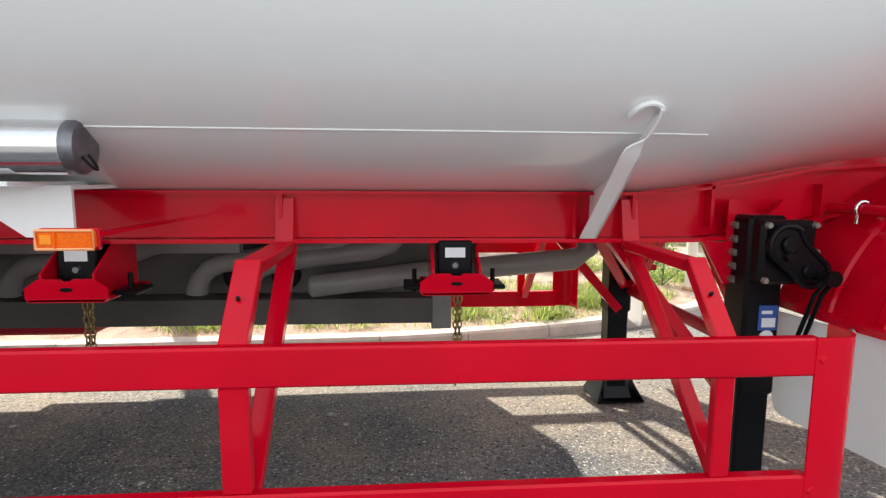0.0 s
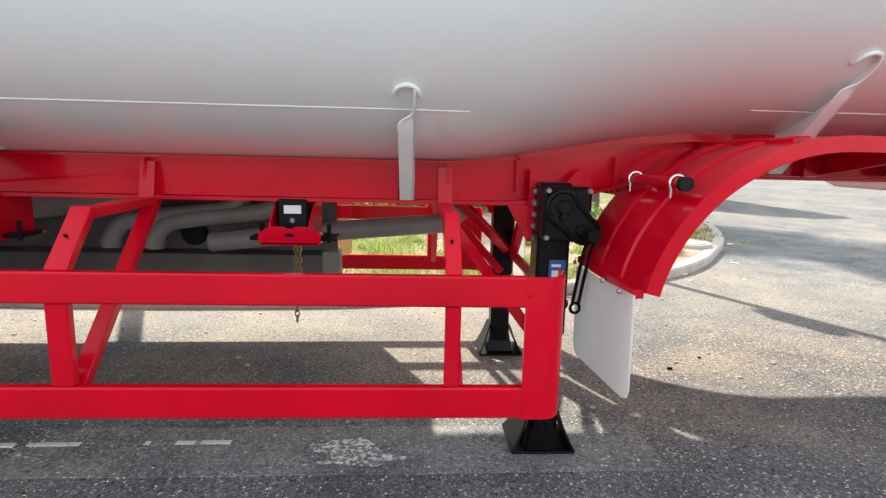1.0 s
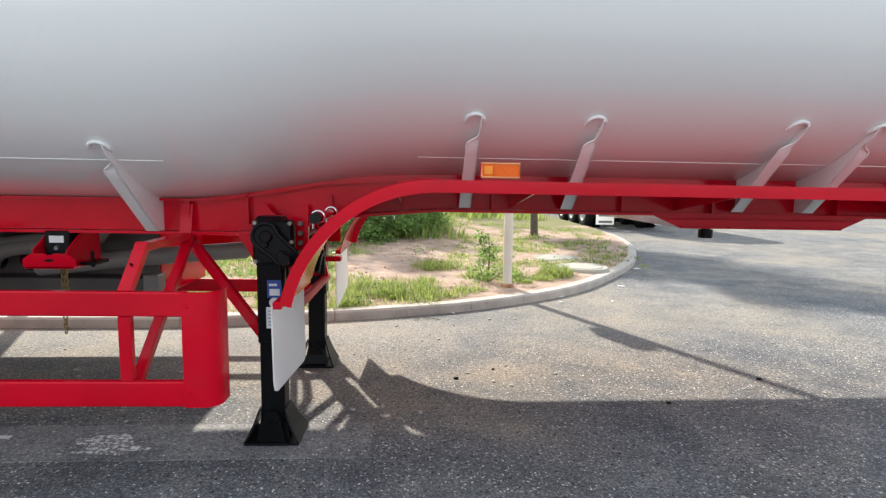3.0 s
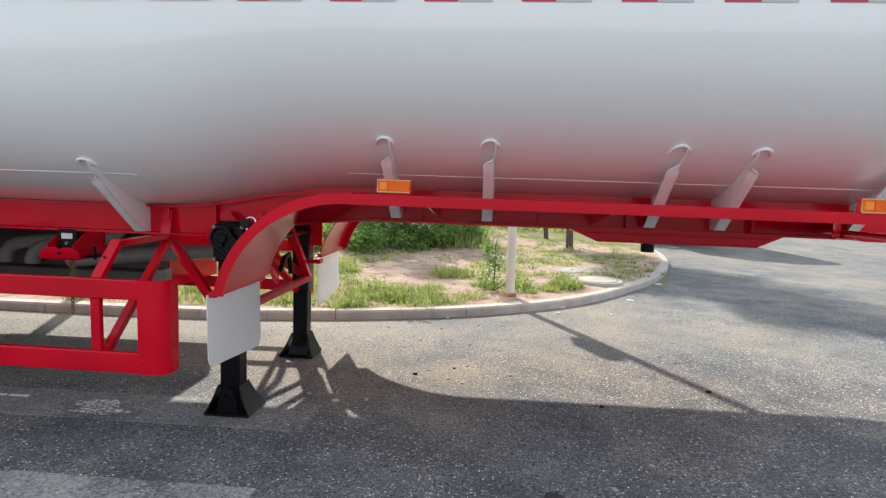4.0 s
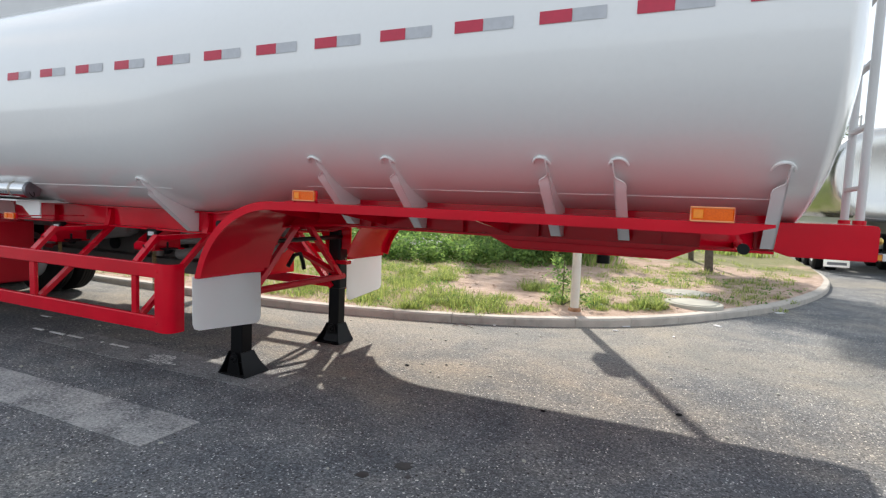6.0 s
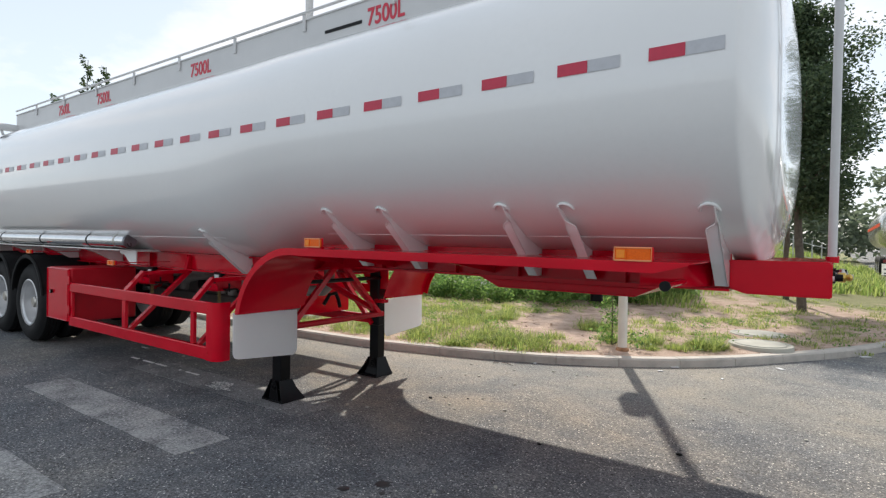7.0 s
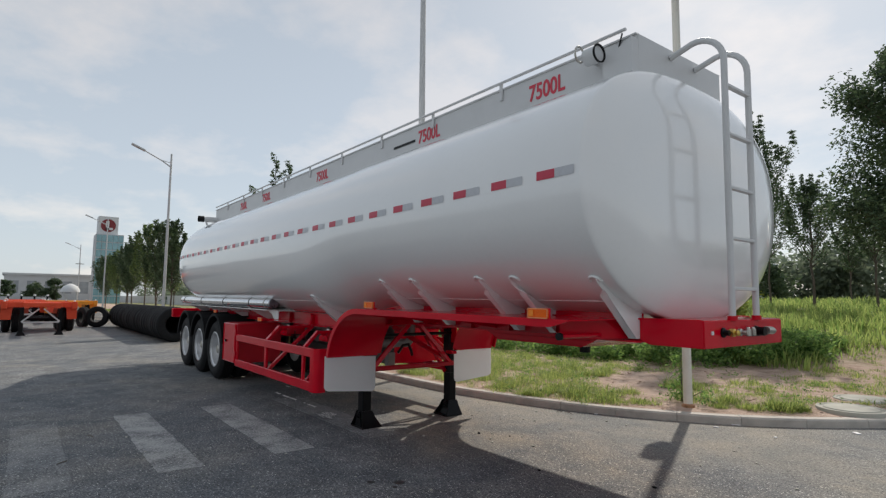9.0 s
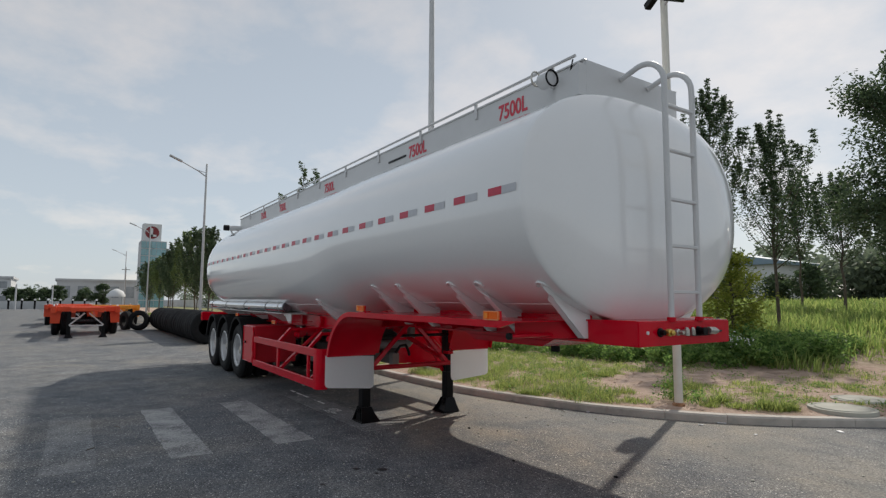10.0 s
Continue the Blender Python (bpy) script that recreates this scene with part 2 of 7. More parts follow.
def lamp_lens():
    m, n, l, p = mat_new("amber_lens")
    p.inputs["Base Color"].default_value = (0.95, 0.22, 0.01, 1)
    p.inputs["Roughness"].default_value = 0.15
    p.inputs["Specular IOR Level"].default_value = 0.25
    w = nd(n, "ShaderNodeTexVoronoi", Scale=160.0)
    tc = nd(n, "ShaderNodeTexCoord")
    l.new(tc.outputs["Object"], w.inputs["Vector"])
    r = ramp(n, [(0.1, (0.78, 0.10, 0.003)), (0.6, (0.92, 0.15, 0.005))])
    l.new(w.outputs["Distance"], r.inputs["Fac"])
    l.new(r.outputs["Color"], p.inputs["Base Color"])
    return m


AMBER = lamp_lens()
AMBER_Y = paint("bright_amber_reflex", (0.95, 0.27, 0.01), 0.2, var=0.05, scale=40.0)
# paler amber: the highlight along the lens border is in the colour
AMBER_R = paint("amber_rim_highlight", (0.90, 0.38, 0.16), 0.3, var=0.05, scale=20.0)


def asphalt(name, paintmark=0.0, lo=0.40, hi=0.60, grain=0.5, white=0.48):
    """Worn asphalt: pale stones in dark binder, dusty sand drifts, oil spots; paintmark adds worn white road paint."""
    m, n, l, p = mat_new(name)
    geo = nd(n, "ShaderNodeNewGeometry")
    big = nd(n, "ShaderNodeTexNoise", Scale=0.35, Detail=6.0, Roughness=0.6)
    mid = nd(n, "ShaderNodeTexNoise", Scale=2.2, Detail=6.0, Roughness=0.65)
    fine = nd(n, "ShaderNodeTexNoise", Scale=50.0, Detail=4.0, Roughness=0.7)
    vor = nd(n, "ShaderNodeTexVoronoi", Scale=58.0)
    warp = nd(n, "ShaderNodeTexNoise", Scale=90.0, Detail=2.0)
    small = nd(n, "ShaderNodeTexVoronoi", Scale=112.0)
    vor2 = nd(n, "ShaderNodeTexVoronoi", Scale=28.0)
    for t in (big, mid, fine, vor2, warp, small):
        l.new(geo.outputs["Position"], t.inputs["Vector"])
    wv = nd(n, "ShaderNodeVectorMath")
    wv.operation = "MULTIPLY_ADD"
    wv.inputs[1].default_value = (0.022, 0.022, 0.022)
    l.new(warp.outputs["Color"], wv.inputs[0])
    l.new(geo.outputs["Position"], wv.inputs[2])
    l.new(wv.outputs["Vector"], vor.inputs["Vector"])
    base = ramp(n, [(0.28, (0.110, 0.115, 0.126)), (0.48, (0.163, 0.168, 0.178)), (0.72, (0.240, 0.243, 0.246))])
    l.new(mid.outputs["Fac"], base.inputs["Fac"])
    # stones
    sepc = nd(n, "ShaderNodeSeparateColor")
    l.new(vor.outputs["Color"], sepc.inputs["Color"])
    pick = ramp(n, [(0.62, (0, 0, 0)), (0.90, (1, 1, 1))])
    l.new(sepc.outputs["Red"], pick.inputs["Fac"])
    near = ramp(n, [(0.26, (1, 1, 1)), (0.36, (0, 0, 0))])
    l.new(vor.outputs["Distance"], near.inputs["Fac"])
    stone = nd(n, "ShaderNodeMath")
    stone.operation = "MULTIPLY"
    l.new(pick.outputs["Color"], stone.inputs[0])
    l.new(near.outputs["Color"], stone.inputs[1])
    mx = nd(n, "ShaderNodeMix")
    mx.data_type = "RGBA"
    mx.inputs["B"].default_value = (0.74, 0.73, 0.70, 1)
    l.new(stone.outputs[0], mx.inputs["Factor"])
    l.new(base.outputs["Color"], mx.inputs["A"])
    # sand drifts, thicker towards the kerb
    sep = nd(n, "ShaderNodeSeparateXYZ")
    l.new(geo.outputs["Position"], sep.inputs["Vector"])
    zone = nd(n, "ShaderNodeMapRange")
    zone.inputs["From Min"].default_value, zone.inputs["From Max"].default_value = 1.6, 4.3
    zone.inputs["To Min"].default_value, zone.inputs["To Max"].default_value = -0.10, 0.27
    l.new(sep.outputs["Y"], zone.inputs["Value"])
    s1 = nd(n, "ShaderNodeMath")
    s1.operation = "ADD"
    l.new(big.outputs["Fac"], s1.inputs[0])
    l.new(zone.outputs["Result"], s1.inputs[1])
    s2 = nd(n, "ShaderNodeMath")
    s2.operation = "MULTIPLY_ADD"
    s2.inputs[1].default_value = 0.35
    l.new(mid.outputs["Fac"], s2.inputs[0])
    l.new(s1.outputs[0], s2.inputs[2])
    # the side road beyond the corner is swept cleaner
    swept = nd(n, "ShaderNodeMapRange")
    swept.inputs["From Min"].default_value, swept.inputs["From Max"].default_value = 3.8, 6.2
    swept.inputs["To Min"].default_value, swept.inputs["To Max"].default_value = 0.0, -0.24
    l.new(sep.outputs["X"], swept.inputs["Value"])
    s3 = nd(n, "ShaderNodeMath")
    s3.operation = "ADD"
    l.new(s2.outputs[0], s3.inputs[0])
    l.new(swept.outputs["Result"], s3.inputs[1])
    sandf = ramp(n, [(0.62, (0, 0, 0)), (0.90, (0.85, 0.85, 0.85))])
    l.new(s3.outputs[0], sandf.inputs["Fac"])
    sandc = ramp(n, [(0.3, (0.212, 0.194, 0.166)), (0.7, (0.320, 0.293, 0.254))])
    l.new(fine.outputs["Fac"], sandc.inputs["Fac"])
    mx2 = nd(n, "ShaderNodeMix")
    mx2.data_type = "RGBA"
    l.new(sandf.outputs["Color"], mx2.inputs["Factor"])
    l.new(mx.outputs["Result"], mx2.inputs["A"])
    l.new(sandc.outputs["Color"], mx2.inputs["B"])
    patch = nd(n, "ShaderNodeTexNoise", Scale=0.75, Detail=7.0, Roughness=0.68, Distortion=0.6)
    l.new(geo.outputs["Position"], patch.inputs["Vector"])
    tint = ramp(n, [(0.36, (0.72, 0.765, 0.815)), (0.50, (0.93, 0.94, 0.95)), (0.64, (1.10, 1.07, 1.01))])
    l.new(patch.outputs["Fac"], tint.inputs["Fac"])
    dust = nd(n, "ShaderNodeMix")
    dust.data_type, dust.blend_type = "RGBA", "MULTIPLY"
    dust.inputs["Factor"].default_value = 1.0
    l.new(mx2.outputs["Result"], dust.inputs["A"])
    l.new(tint.outputs["Color"], dust.inputs["B"])
    # brown grit lies along the middle of the lane beside the kerb
    b1, b2 = nd(n, "ShaderNodeMapRange"), nd(n, "ShaderNodeMapRange")
    b1.inputs["From Min"].default_value, b1.inputs["From Max"].default_value = 1.9, 2.5
    b2.inputs["From Min"].default_value, b2.inputs["From Max"].default_value = 3.9, 2.9
    bm1, bm2 = nd(n, "ShaderNodeMath"), nd(n, "ShaderNodeMath")
    bm1.operation = bm2.operation = "MULTIPLY"
    l.new(sep.outputs["Y"], b1.inputs["Value"])
    l.new(sep.outputs["Y"], b2.inputs["Value"])
    l.new(b1.outputs["Result"], bm1.inputs[0])
    l.new(b2.outputs["Result"], bm1.inputs[1])
    bn = ramp(n, [(0.35, (0.35, 0.35, 0.35)), (0.6, (1, 1, 1))])
    l.new(mid.outputs["Fac"], bn.inputs["Fac"])
    l.new(bm1.outputs[0], bm2.inputs[0])
    l.new(bn.outputs["Color"], bm2.inputs[1])
    brown = nd(n, "ShaderNodeMix")
    brown.data_type, brown.blend_type = "RGBA", "MULTIPLY"
    brown.inputs["B"].default_value = (1.02, 0.945, 0.86, 1)
    l.new(bm2.outputs[0], brown.inputs["Factor"])
    l.new(dust.outputs["Result"], brown.inputs["A"])
    pit = nd(n, "ShaderNodeTexVoronoi", Scale=36.0)
    l.new(geo.outputs["Position"], pit.inputs["Vector"])
    pitc = nd(n, "ShaderNodeSeparateColor")
    l.new(pit.outputs["Color"], pitc.inputs["Color"])
    pitp = ramp(n, [(0.80, (0, 0, 0)), (0.86, (1, 1, 1))])
    pitd = ramp(n, [(0.22, (1, 1, 1)), (0.34, (0, 0, 0))])
    l.new(pitc.outputs["Green"], pitp.inputs["Fac"])
    l.new(pit.outputs["Distance"], pitd.inputs["Fac"])
    pm = nd(n, "ShaderNodeMath")
    pm.operation = "MULTIPLY"
    l.new(pitp.outputs["Color"], pm.inputs[0])
    l.new(pitd.outputs["Color"], pm.inputs[1])
    pits = nd(n, "ShaderNodeMix")
    pits.data_type = "RGBA"
    pits.inputs["B"].default_value = (0.045, 0.043, 0.04, 1)
    l.new(pm.outputs[0], pits.inputs["Factor"])
    l.new(brown.outputs["Result"], pits.inputs["A"])
    cell = nd(n, "ShaderNodeSeparateColor")
    l.new(small.outputs["Color"], cell.inputs["Color"])
    tone = ramp(n, [(0.0, (0.52, 0.52, 0.53)), (0.6, (0.95, 0.95, 0.94)), (1.0, (1.75, 1.73, 1.68))])
    l.new(cell.outputs["Red"], tone.inputs["Fac"])
    agg = nd(n, "ShaderNodeMix")
    agg.data_type, agg.blend_type = "RGBA", "MULTIPLY"
    agg.inputs["Factor"].default_value = 0.85
    l.new(pits.outputs["Result"], agg.inputs["A"])
    l.new(tone.outputs["Color"], agg.inputs["B"])
    # loose dust hides the stones
    cover = nd(n, "ShaderNodeMapRange")
    cover.inputs["From Max"].default_value = 0.85
    cover.inputs["To Min"].default_value, cover.inputs["To Max"].default_value = 0.9, 0.5
    l.new(sandf.outputs["Color"], cover.inputs["Value"])
    l.new(cover.outputs["Result"], agg.inputs["Factor"])
    grit = ramp(n, [(0.32, (0.55, 0.55, 0.55)), (0.52, (1, 1, 1)), (0.70, (1.35, 1.35, 1.35))])
    l.new(fine.outputs["Fac"], grit.inputs["Fac"])
    mul = nd(n, "ShaderNodeMix")
    mul.data_type, mul.blend_type = "RGBA", "MULTIPLY"
    l.new(cover.outputs["Result"], mul.inputs["Factor"])
    l.new(agg.outputs["Result"], mul.inputs["A"])
    l.new(grit.outputs["Color"], mul.inputs["B"])
    out = mul.outputs["Result"]
    if paintmark:
        wear = ramp(n, [(lo, (0.10 * paintmark,) * 3), (hi, (min(1.0, 0.64 * paintmark),) * 3)])
        w2 = nd(n, "ShaderNodeMath")
        w2.operation = "MULTIPLY_ADD"
        w2.inputs[1].default_value = grain
        half = nd(n, "ShaderNodeMath")
        half.operation = "MULTIPLY"
        half.inputs[1].default_value = 1.0 - grain
        l.new(mid.outputs["Fac"], half.inputs[0])
        l.new(fine.outputs["Fac"], w2.inputs[0])
        l.new(half.outputs[0], w2.inputs[2])
        l.new(w2.outputs[0], wear.inputs["Fac"])
        mx3 = nd(n, "ShaderNodeMix")
        mx3.data_type = "RGBA"
        mx3.inputs["B"].default_value = (white, white, white * 0.98, 1)
        l.new(wear.outputs["Color"], mx3.inputs["Factor"])
        l.new(out, mx3.inputs["A"])
        out = mx3.outputs["Result"]
    l.new(out, p.inputs["Base Color"])
    p.inputs["Roughness"].default_value = 0.85
    p.inputs["Specular IOR Level"].default_value = 0.3
    b = nd(n, "ShaderNodeBump", Strength=0.6, Distance=0.006)
    l.new(vor2.outputs["Distance"], b.inputs["Height"])
    b2 = nd(n, "ShaderNodeBump", Strength=0.7, Distance=0.004)
    l.new(fine.outputs["Fac"], b2.inputs["Height"])
    l.new(b.outputs["Normal"], b2.inputs["Normal"])
    l.new(b2.outputs["Normal"], p.inputs["Normal"])
    return m


ASPHALT = asphalt("asphalt")
ZEBRA = asphalt("worn_road_paint", 1.12, 0.42, 0.58, 0.5, 0.54)
FAINT = asphalt("almost_gone_road_paint", 0.5)
CRUMB = asphalt("crumbled_road_paint", 1.6, 0.47, 0.55, 0.75, 0.78)
LINE = asphalt("road_line_paint", 1.6, 0.36, 0.46, 0.6, 0.72)


def soil():
    m, n, l, p = mat_new("sandy_soil")
    geo = nd(n, "ShaderNodeNewGeometry")
    big = nd(n, "ShaderNodeTexNoise", Scale=0.55, Detail=6.0, Roughness=0.65)
    mid = nd(n, "ShaderNodeTexNoise", Scale=4.0, Detail=6.0, Roughness=0.7)
    fine = nd(n, "ShaderNodeTexNoise", Scale=45.0, Detail=4.0, Roughness=0.7)
    for t in (big, mid, fine):
        l.new(geo.outputs["Position"], t.inputs["Vector"])
    c = ramp(n, [(0.3, (0.22, 0.15, 0.11)), (0.42, (0.44, 0.31, 0.24)), (0.58, (0.55, 0.405, 0.325)), (0.75, (0.66, 0.52, 0.43))])
    l.new(mid.outputs["Fac"], c.inputs["Fac"])
    g = ramp(n, [(0.3, (0.10, 0.135, 0.035)), (0.7, (0.21, 0.24, 0.075))])
    l.new(fine.outputs["Fac"], g.inputs["Fac"])
    sep = nd(n, "ShaderNodeSeparateXYZ")
    l.new(geo.outputs["Position"], sep.inputs["Vector"])
    zone = nd(n, "ShaderNodeMapRange")
    zone.inputs["From Min"].default_value, zone.inputs["From Max"].default_value = 10.5, 17.0
    zone.inputs["To Min"].default_value, zone.inputs["To Max"].default_value = -0.13, 0.35
    l.new(sep.outputs["Y"], zone.inputs["Value"])
    a1 = nd(n, "ShaderNodeMath")
    a1.operation = "ADD"
    l.new(big.outputs["Fac"], a1.inputs[0])
    l.new(zone.outputs["Result"], a1.inputs[1])
    gf = ramp(n, [(0.52, (0, 0, 0)), (0.68, (0.8, 0.8, 0.8))])
    l.new(a1.outputs[0], gf.inputs["Fac"])
    mx = nd(n, "ShaderNodeMix")
    mx.data_type = "RGBA"
    l.new(gf.outputs["Color"], mx.inputs["Factor"])
    l.new(c.outputs["Color"], mx.inputs["A"])
    l.new(g.outputs["Color"], mx.inputs["B"])
    l.new(mx.outputs["Result"], p.inputs["Base Color"])
    p.inputs["Roughness"].default_value = 0.95
    b = nd(n, "ShaderNodeBump", Strength=0.9, Distance=0.035)
    l.new(fine.outputs["Fac"], b.inputs["Height"])
    l.new(b.outputs["Normal"], p.inputs["Normal"])
    return m


def leafy(name, dark, light, trans=0.35, rough=0.55):
    m, n, l, p = mat_new(name)
    geo = nd(n, "ShaderNodeNewGeometry")
    c = ramp(n, [(0.0, dark), (1.0, light)])
    l.new(geo.outputs["Random Per Island"], c.inputs["Fac"])
    l.new(c.outputs["Color"], p.inputs["Base Color"])
    p.inputs["Roughness"].default_value = rough
    tr = nd(n, "ShaderNodeBsdfTranslucent")
    l.new(c.outputs["Color"], tr.inputs["Color"])
    mix = nd(n, "ShaderNodeMixShader", Fac=trans)
    out = n["Material Output"]
    l.new(p.outputs["BSDF"], mix.inputs[1])
    l.new(tr.outputs["BSDF"], mix.inputs[2])
    l.new(mix.outputs["Shader"], out.inputs["Surface"])
    return m


SOIL = soil()
LEAF = leafy("tree_leaves", (0.038, 0.07, 0.034), (0.115, 0.165, 0.075), 0.42)
# lit copy of the tree leaves: sunlight put into a paler green
LEAF_LIT = leafy("lit_tree_leaves", (0.095, 0.145, 0.05), (0.23, 0.30, 0.105), 0.55)
# distance haze is put into this paler, greyer green
LEAF_F = leafy("hazy_far_leaves", (0.12, 0.155, 0.11), (0.24, 0.29, 0.19), 0.5)
LEAF_Y = leafy("yellow_green_leaves", (0.16, 0.21, 0.03), (0.36, 0.39, 0.07), 0.55)
LEAF_B = leafy("bush_leaves", (0.075, 0.17, 0.045), (0.29, 0.43, 0.12), 0.65)
GRASS = leafy("grass_blades", (0.12, 0.20, 0.05), (0.50, 0.55, 0.17), 0.65)
MEADOW = leafy("meadow_grass", (0.15, 0.25, 0.06), (0.42, 0.48, 0.15), 0.66)
KERB = paint("kerb_concrete", (0.46, 0.425, 0.385), 0.9, var=0.25, scale=5.0, bump=0.3, dirt=(0.17, 0.135, 0.105), dirt_amt=0.65)

# ---- ground, road markings, kerb, planted verge ----
b = B()


def road_z(x):
    """The road rises a little behind the trailer's legs."""
    t = min(1, max(0, (-0.6 - x) / 5.4))
    return 0.05 * t * t * (3 - 2 * t)


xs = [-900, -300, -100, -40, -20, -10] + [-6.2 + 0.4 * k for k in range(15)] + [0, 3, 8, 20, 60, 200, 900]
rings(b, [[(x, -900, road_z(x)), (x, 900, road_z(x)), (x, 900, -0.4), (x, -900, -0.4)] for x in xs])
tagged(solid("ground", b, ASPHALT, "grey worn asphalt road surface with sandy dust", "road", smooth=0), kind="structure")

KERB_PTS = [(-160, 4.2), (-60, 4.2), (-25, 4.18), (-8, 4.11), (-2, 4.09), (0.5, 4.12), (1.5, 4.27), (2.5, 4.51), (3.5, 4.9), (4.7, 5.72), (5.7, 6.95),
            (6.4, 8.05), (7.05, 9.5), (7.55, 11.1), (7.88, 13.0), (7.98, 16.0), (7.9, 25.0), (7.6, 60.0), (7.6, 200.0)]


def spline(pts, step):
    """Even samples of a smooth curve through the points."""
    P = [Vector(p) for p in pts]
    P = [2 * P[0] - P[1], *P, 2 * P[-1] - P[-2]]
    fine = []
    for i in range(1, len(P) - 2):
        n = max(2, int((P[i + 1] - P[i]).length / 0.1))
        for k in range(n):
            t = k / n
            a = (P[i + 1] - P[i - 1]) / 2
            c = (P[i + 2] - P[i]) / 2
            L = (P[i + 1] - P[i]).length
            a, c = a.normalized() * L, c.normalized() * L
            fine.append((2 * t**3 - 3 * t**2 + 1) * P[i] + (t**3 - 2 * t**2 + t) * a + (-2 * t**3 + 3 * t**2) * P[i + 1] + (t**3 - t**2) * c)
    fine.append(P[-2])
    out, acc = [fine[0]], 0.0
    for p, q in zip(fine, fine[1:]):
        acc += (q - p).length
        if acc >= step:
            out.append(q)
            acc = 0.0
    return out


def rise(y):
    """The meadow behind the bare soil climbs a little."""
    return 1.45 * (1 - math.exp(-max(0, y - 10.5) / 11))


def verge_z(x, y):
    side = min(1, max(0, (6.6 - x) / 4)) * min(1, max(0, (x + 26) / 12))
    return 0.13 + 0.03 * noise.noise((x * 0.8, y * 0.8, 3)) + 0.015 * noise.noise((x * 3, y * 3, 7)) + rise(y) * side


KERB_PTS = [(x - 0.03 * min(1, max(0, (x - 3) / 4)), y + 0.08) for x, y in KERB_PTS]


def edge_z(x, y, d):
    """The verge rises from the kerb's top to its own level within a metre."""
    t = min(1, max(0, (d - 0.05) / 1.1))
    return 0.093 + (verge_z(x, y) - 0.093) * t * t * (3 - 2 * t)


kline = spline(KERB_PTS, 0.4)
verge = B()
rows = []
depths = [0.13, 0.4, 0.8, 1.2, 1.6, 2, 2.5, 3, 3.6, 4.2, 5, 6, 7, 8, 10, 13, 17, 22, 30, 45, 70, 110, 170]
for p in kline:
    if p.y > 150:
        continue
    rows.append([(p.x - 0.05, p.y + d, edge_z(p.x, p.y + d, d)) for d in depths])
rings(verge, rows, close=False)
tagged(solid("verge_ground", verge, SOIL, "sandy bare soil verge with weeds", "soil"), kind="structure")

kerb = thing("kerb", (3.5, 4.9, 0), "pale grey concrete kerb stones round the verge", "kerb", kind="structure")
KW, KH = 0.15, 0.10


def kerb_stone(pts):
    bm = B()
    r = []
    for i, p in enumerate(pts):
        d = (pts[min(i + 1, len(pts) - 1)] - pts[max(i - 1, 0)]).normalized()
        nn = Vector((-d.y, d.x))
        o = [(0, -0.05), (0, KH - 0.02), (0.02, KH), (KW, KH), (KW, -0.05)]
        r.append([(p.x + nn.x * a, p.y + nn.y * a, z) for a, z in o])
    return rings(bm, r)


far_kerb = B()
seg = spline(KERB_PTS, 0.1)
i = 0
while i < len(seg) - 8:
    run = seg[i:i + 8]
    gap = 0.006
    d0 = (run[1] - run[0]).normalized()
    run = [run[0] + d0 * gap, *run[1:]]
    if -7 < run[0].x and run[0].y < 17:
        ks = kerb_stone(run)
        for v in ks.verts:
            v.co.z += 0.004 * noise.noise((run[0].x * 5, run[0].y * 5, 1))
        part("kerb_stone", ks, KERB, kerb)
    elif run[0].y < 100 and run[0].x > -70:
        tmp = [[Vector((p.x + (Vector((-d0.y, d0.x)) * a).x, p.y + (Vector((-d0.y, d0.x)) * a).y, z)) for a, z in ((0, -0.05), (0, KH), (KW, KH), (KW, -0.05))] for p in (run[0], run[-1])]
        rings(far_kerb, tmp)
    i += 7
tagged(part("kerb_run", far_kerb, KERB, kerb), kind="stuff")

for y0, y1 in ((0.69, 1.085), (-0.33, 0.045), (-1.34, -0.92), (-2.36, -1.95), (1.70, 2.10)):
    b = B()
    x0, x1 = -0.33, 2.47
    n = 40
    r = []
    for k in range(n + 1):
        x = x0 + (x1 - x0) * k / n
        e0, e1 = 0.012 * noise.noise((x * 4, y0, 0)), 0.012 * noise.noise((x * 4, y1, 5))
        r.append([(x, y0 + e0, 0.0), (x, y0 + e0, 0.004), (x, y1 + e1, 0.004), (x, y1 + e1, 0.0)])
    rings(b, r)
    tagged(solid("crossing_bar", b, ZEBRA if -1 < y0 < 1.5 else FAINT, "worn white pedestrian crossing bar painted on asphalt", "road marking", group="crossing bars", smooth=0), kind="structure")
for k, (cx, cy, rx, ry) in enumerate(((1.10, 1.86, 0.24, 0.11), (1.33, 1.90, 0.13, 0.07), (0.90, 1.82, 0.12, 0.06))):
    b = B()
    pts = []
    for a in np.linspace(0, 2 * math.pi, 37)[:-1]:
        f = 1 + 0.5 * noise.noise((math.cos(a) * 2.2 + k * 7, math.sin(a) * 2.2, 3.3))
        pts.append((cx + rx * f * math.cos(a), cy + ry * f * math.sin(a)))
    prism(b, pts, "z", 0.0, 0.0055 + 0.001 * k)
    tagged(solid("paint_remnant", b, CRUMB if k == 0 else FAINT, "crumbled remnant of white road paint", "road marking", group="line remnants", smooth=0), kind="structure")
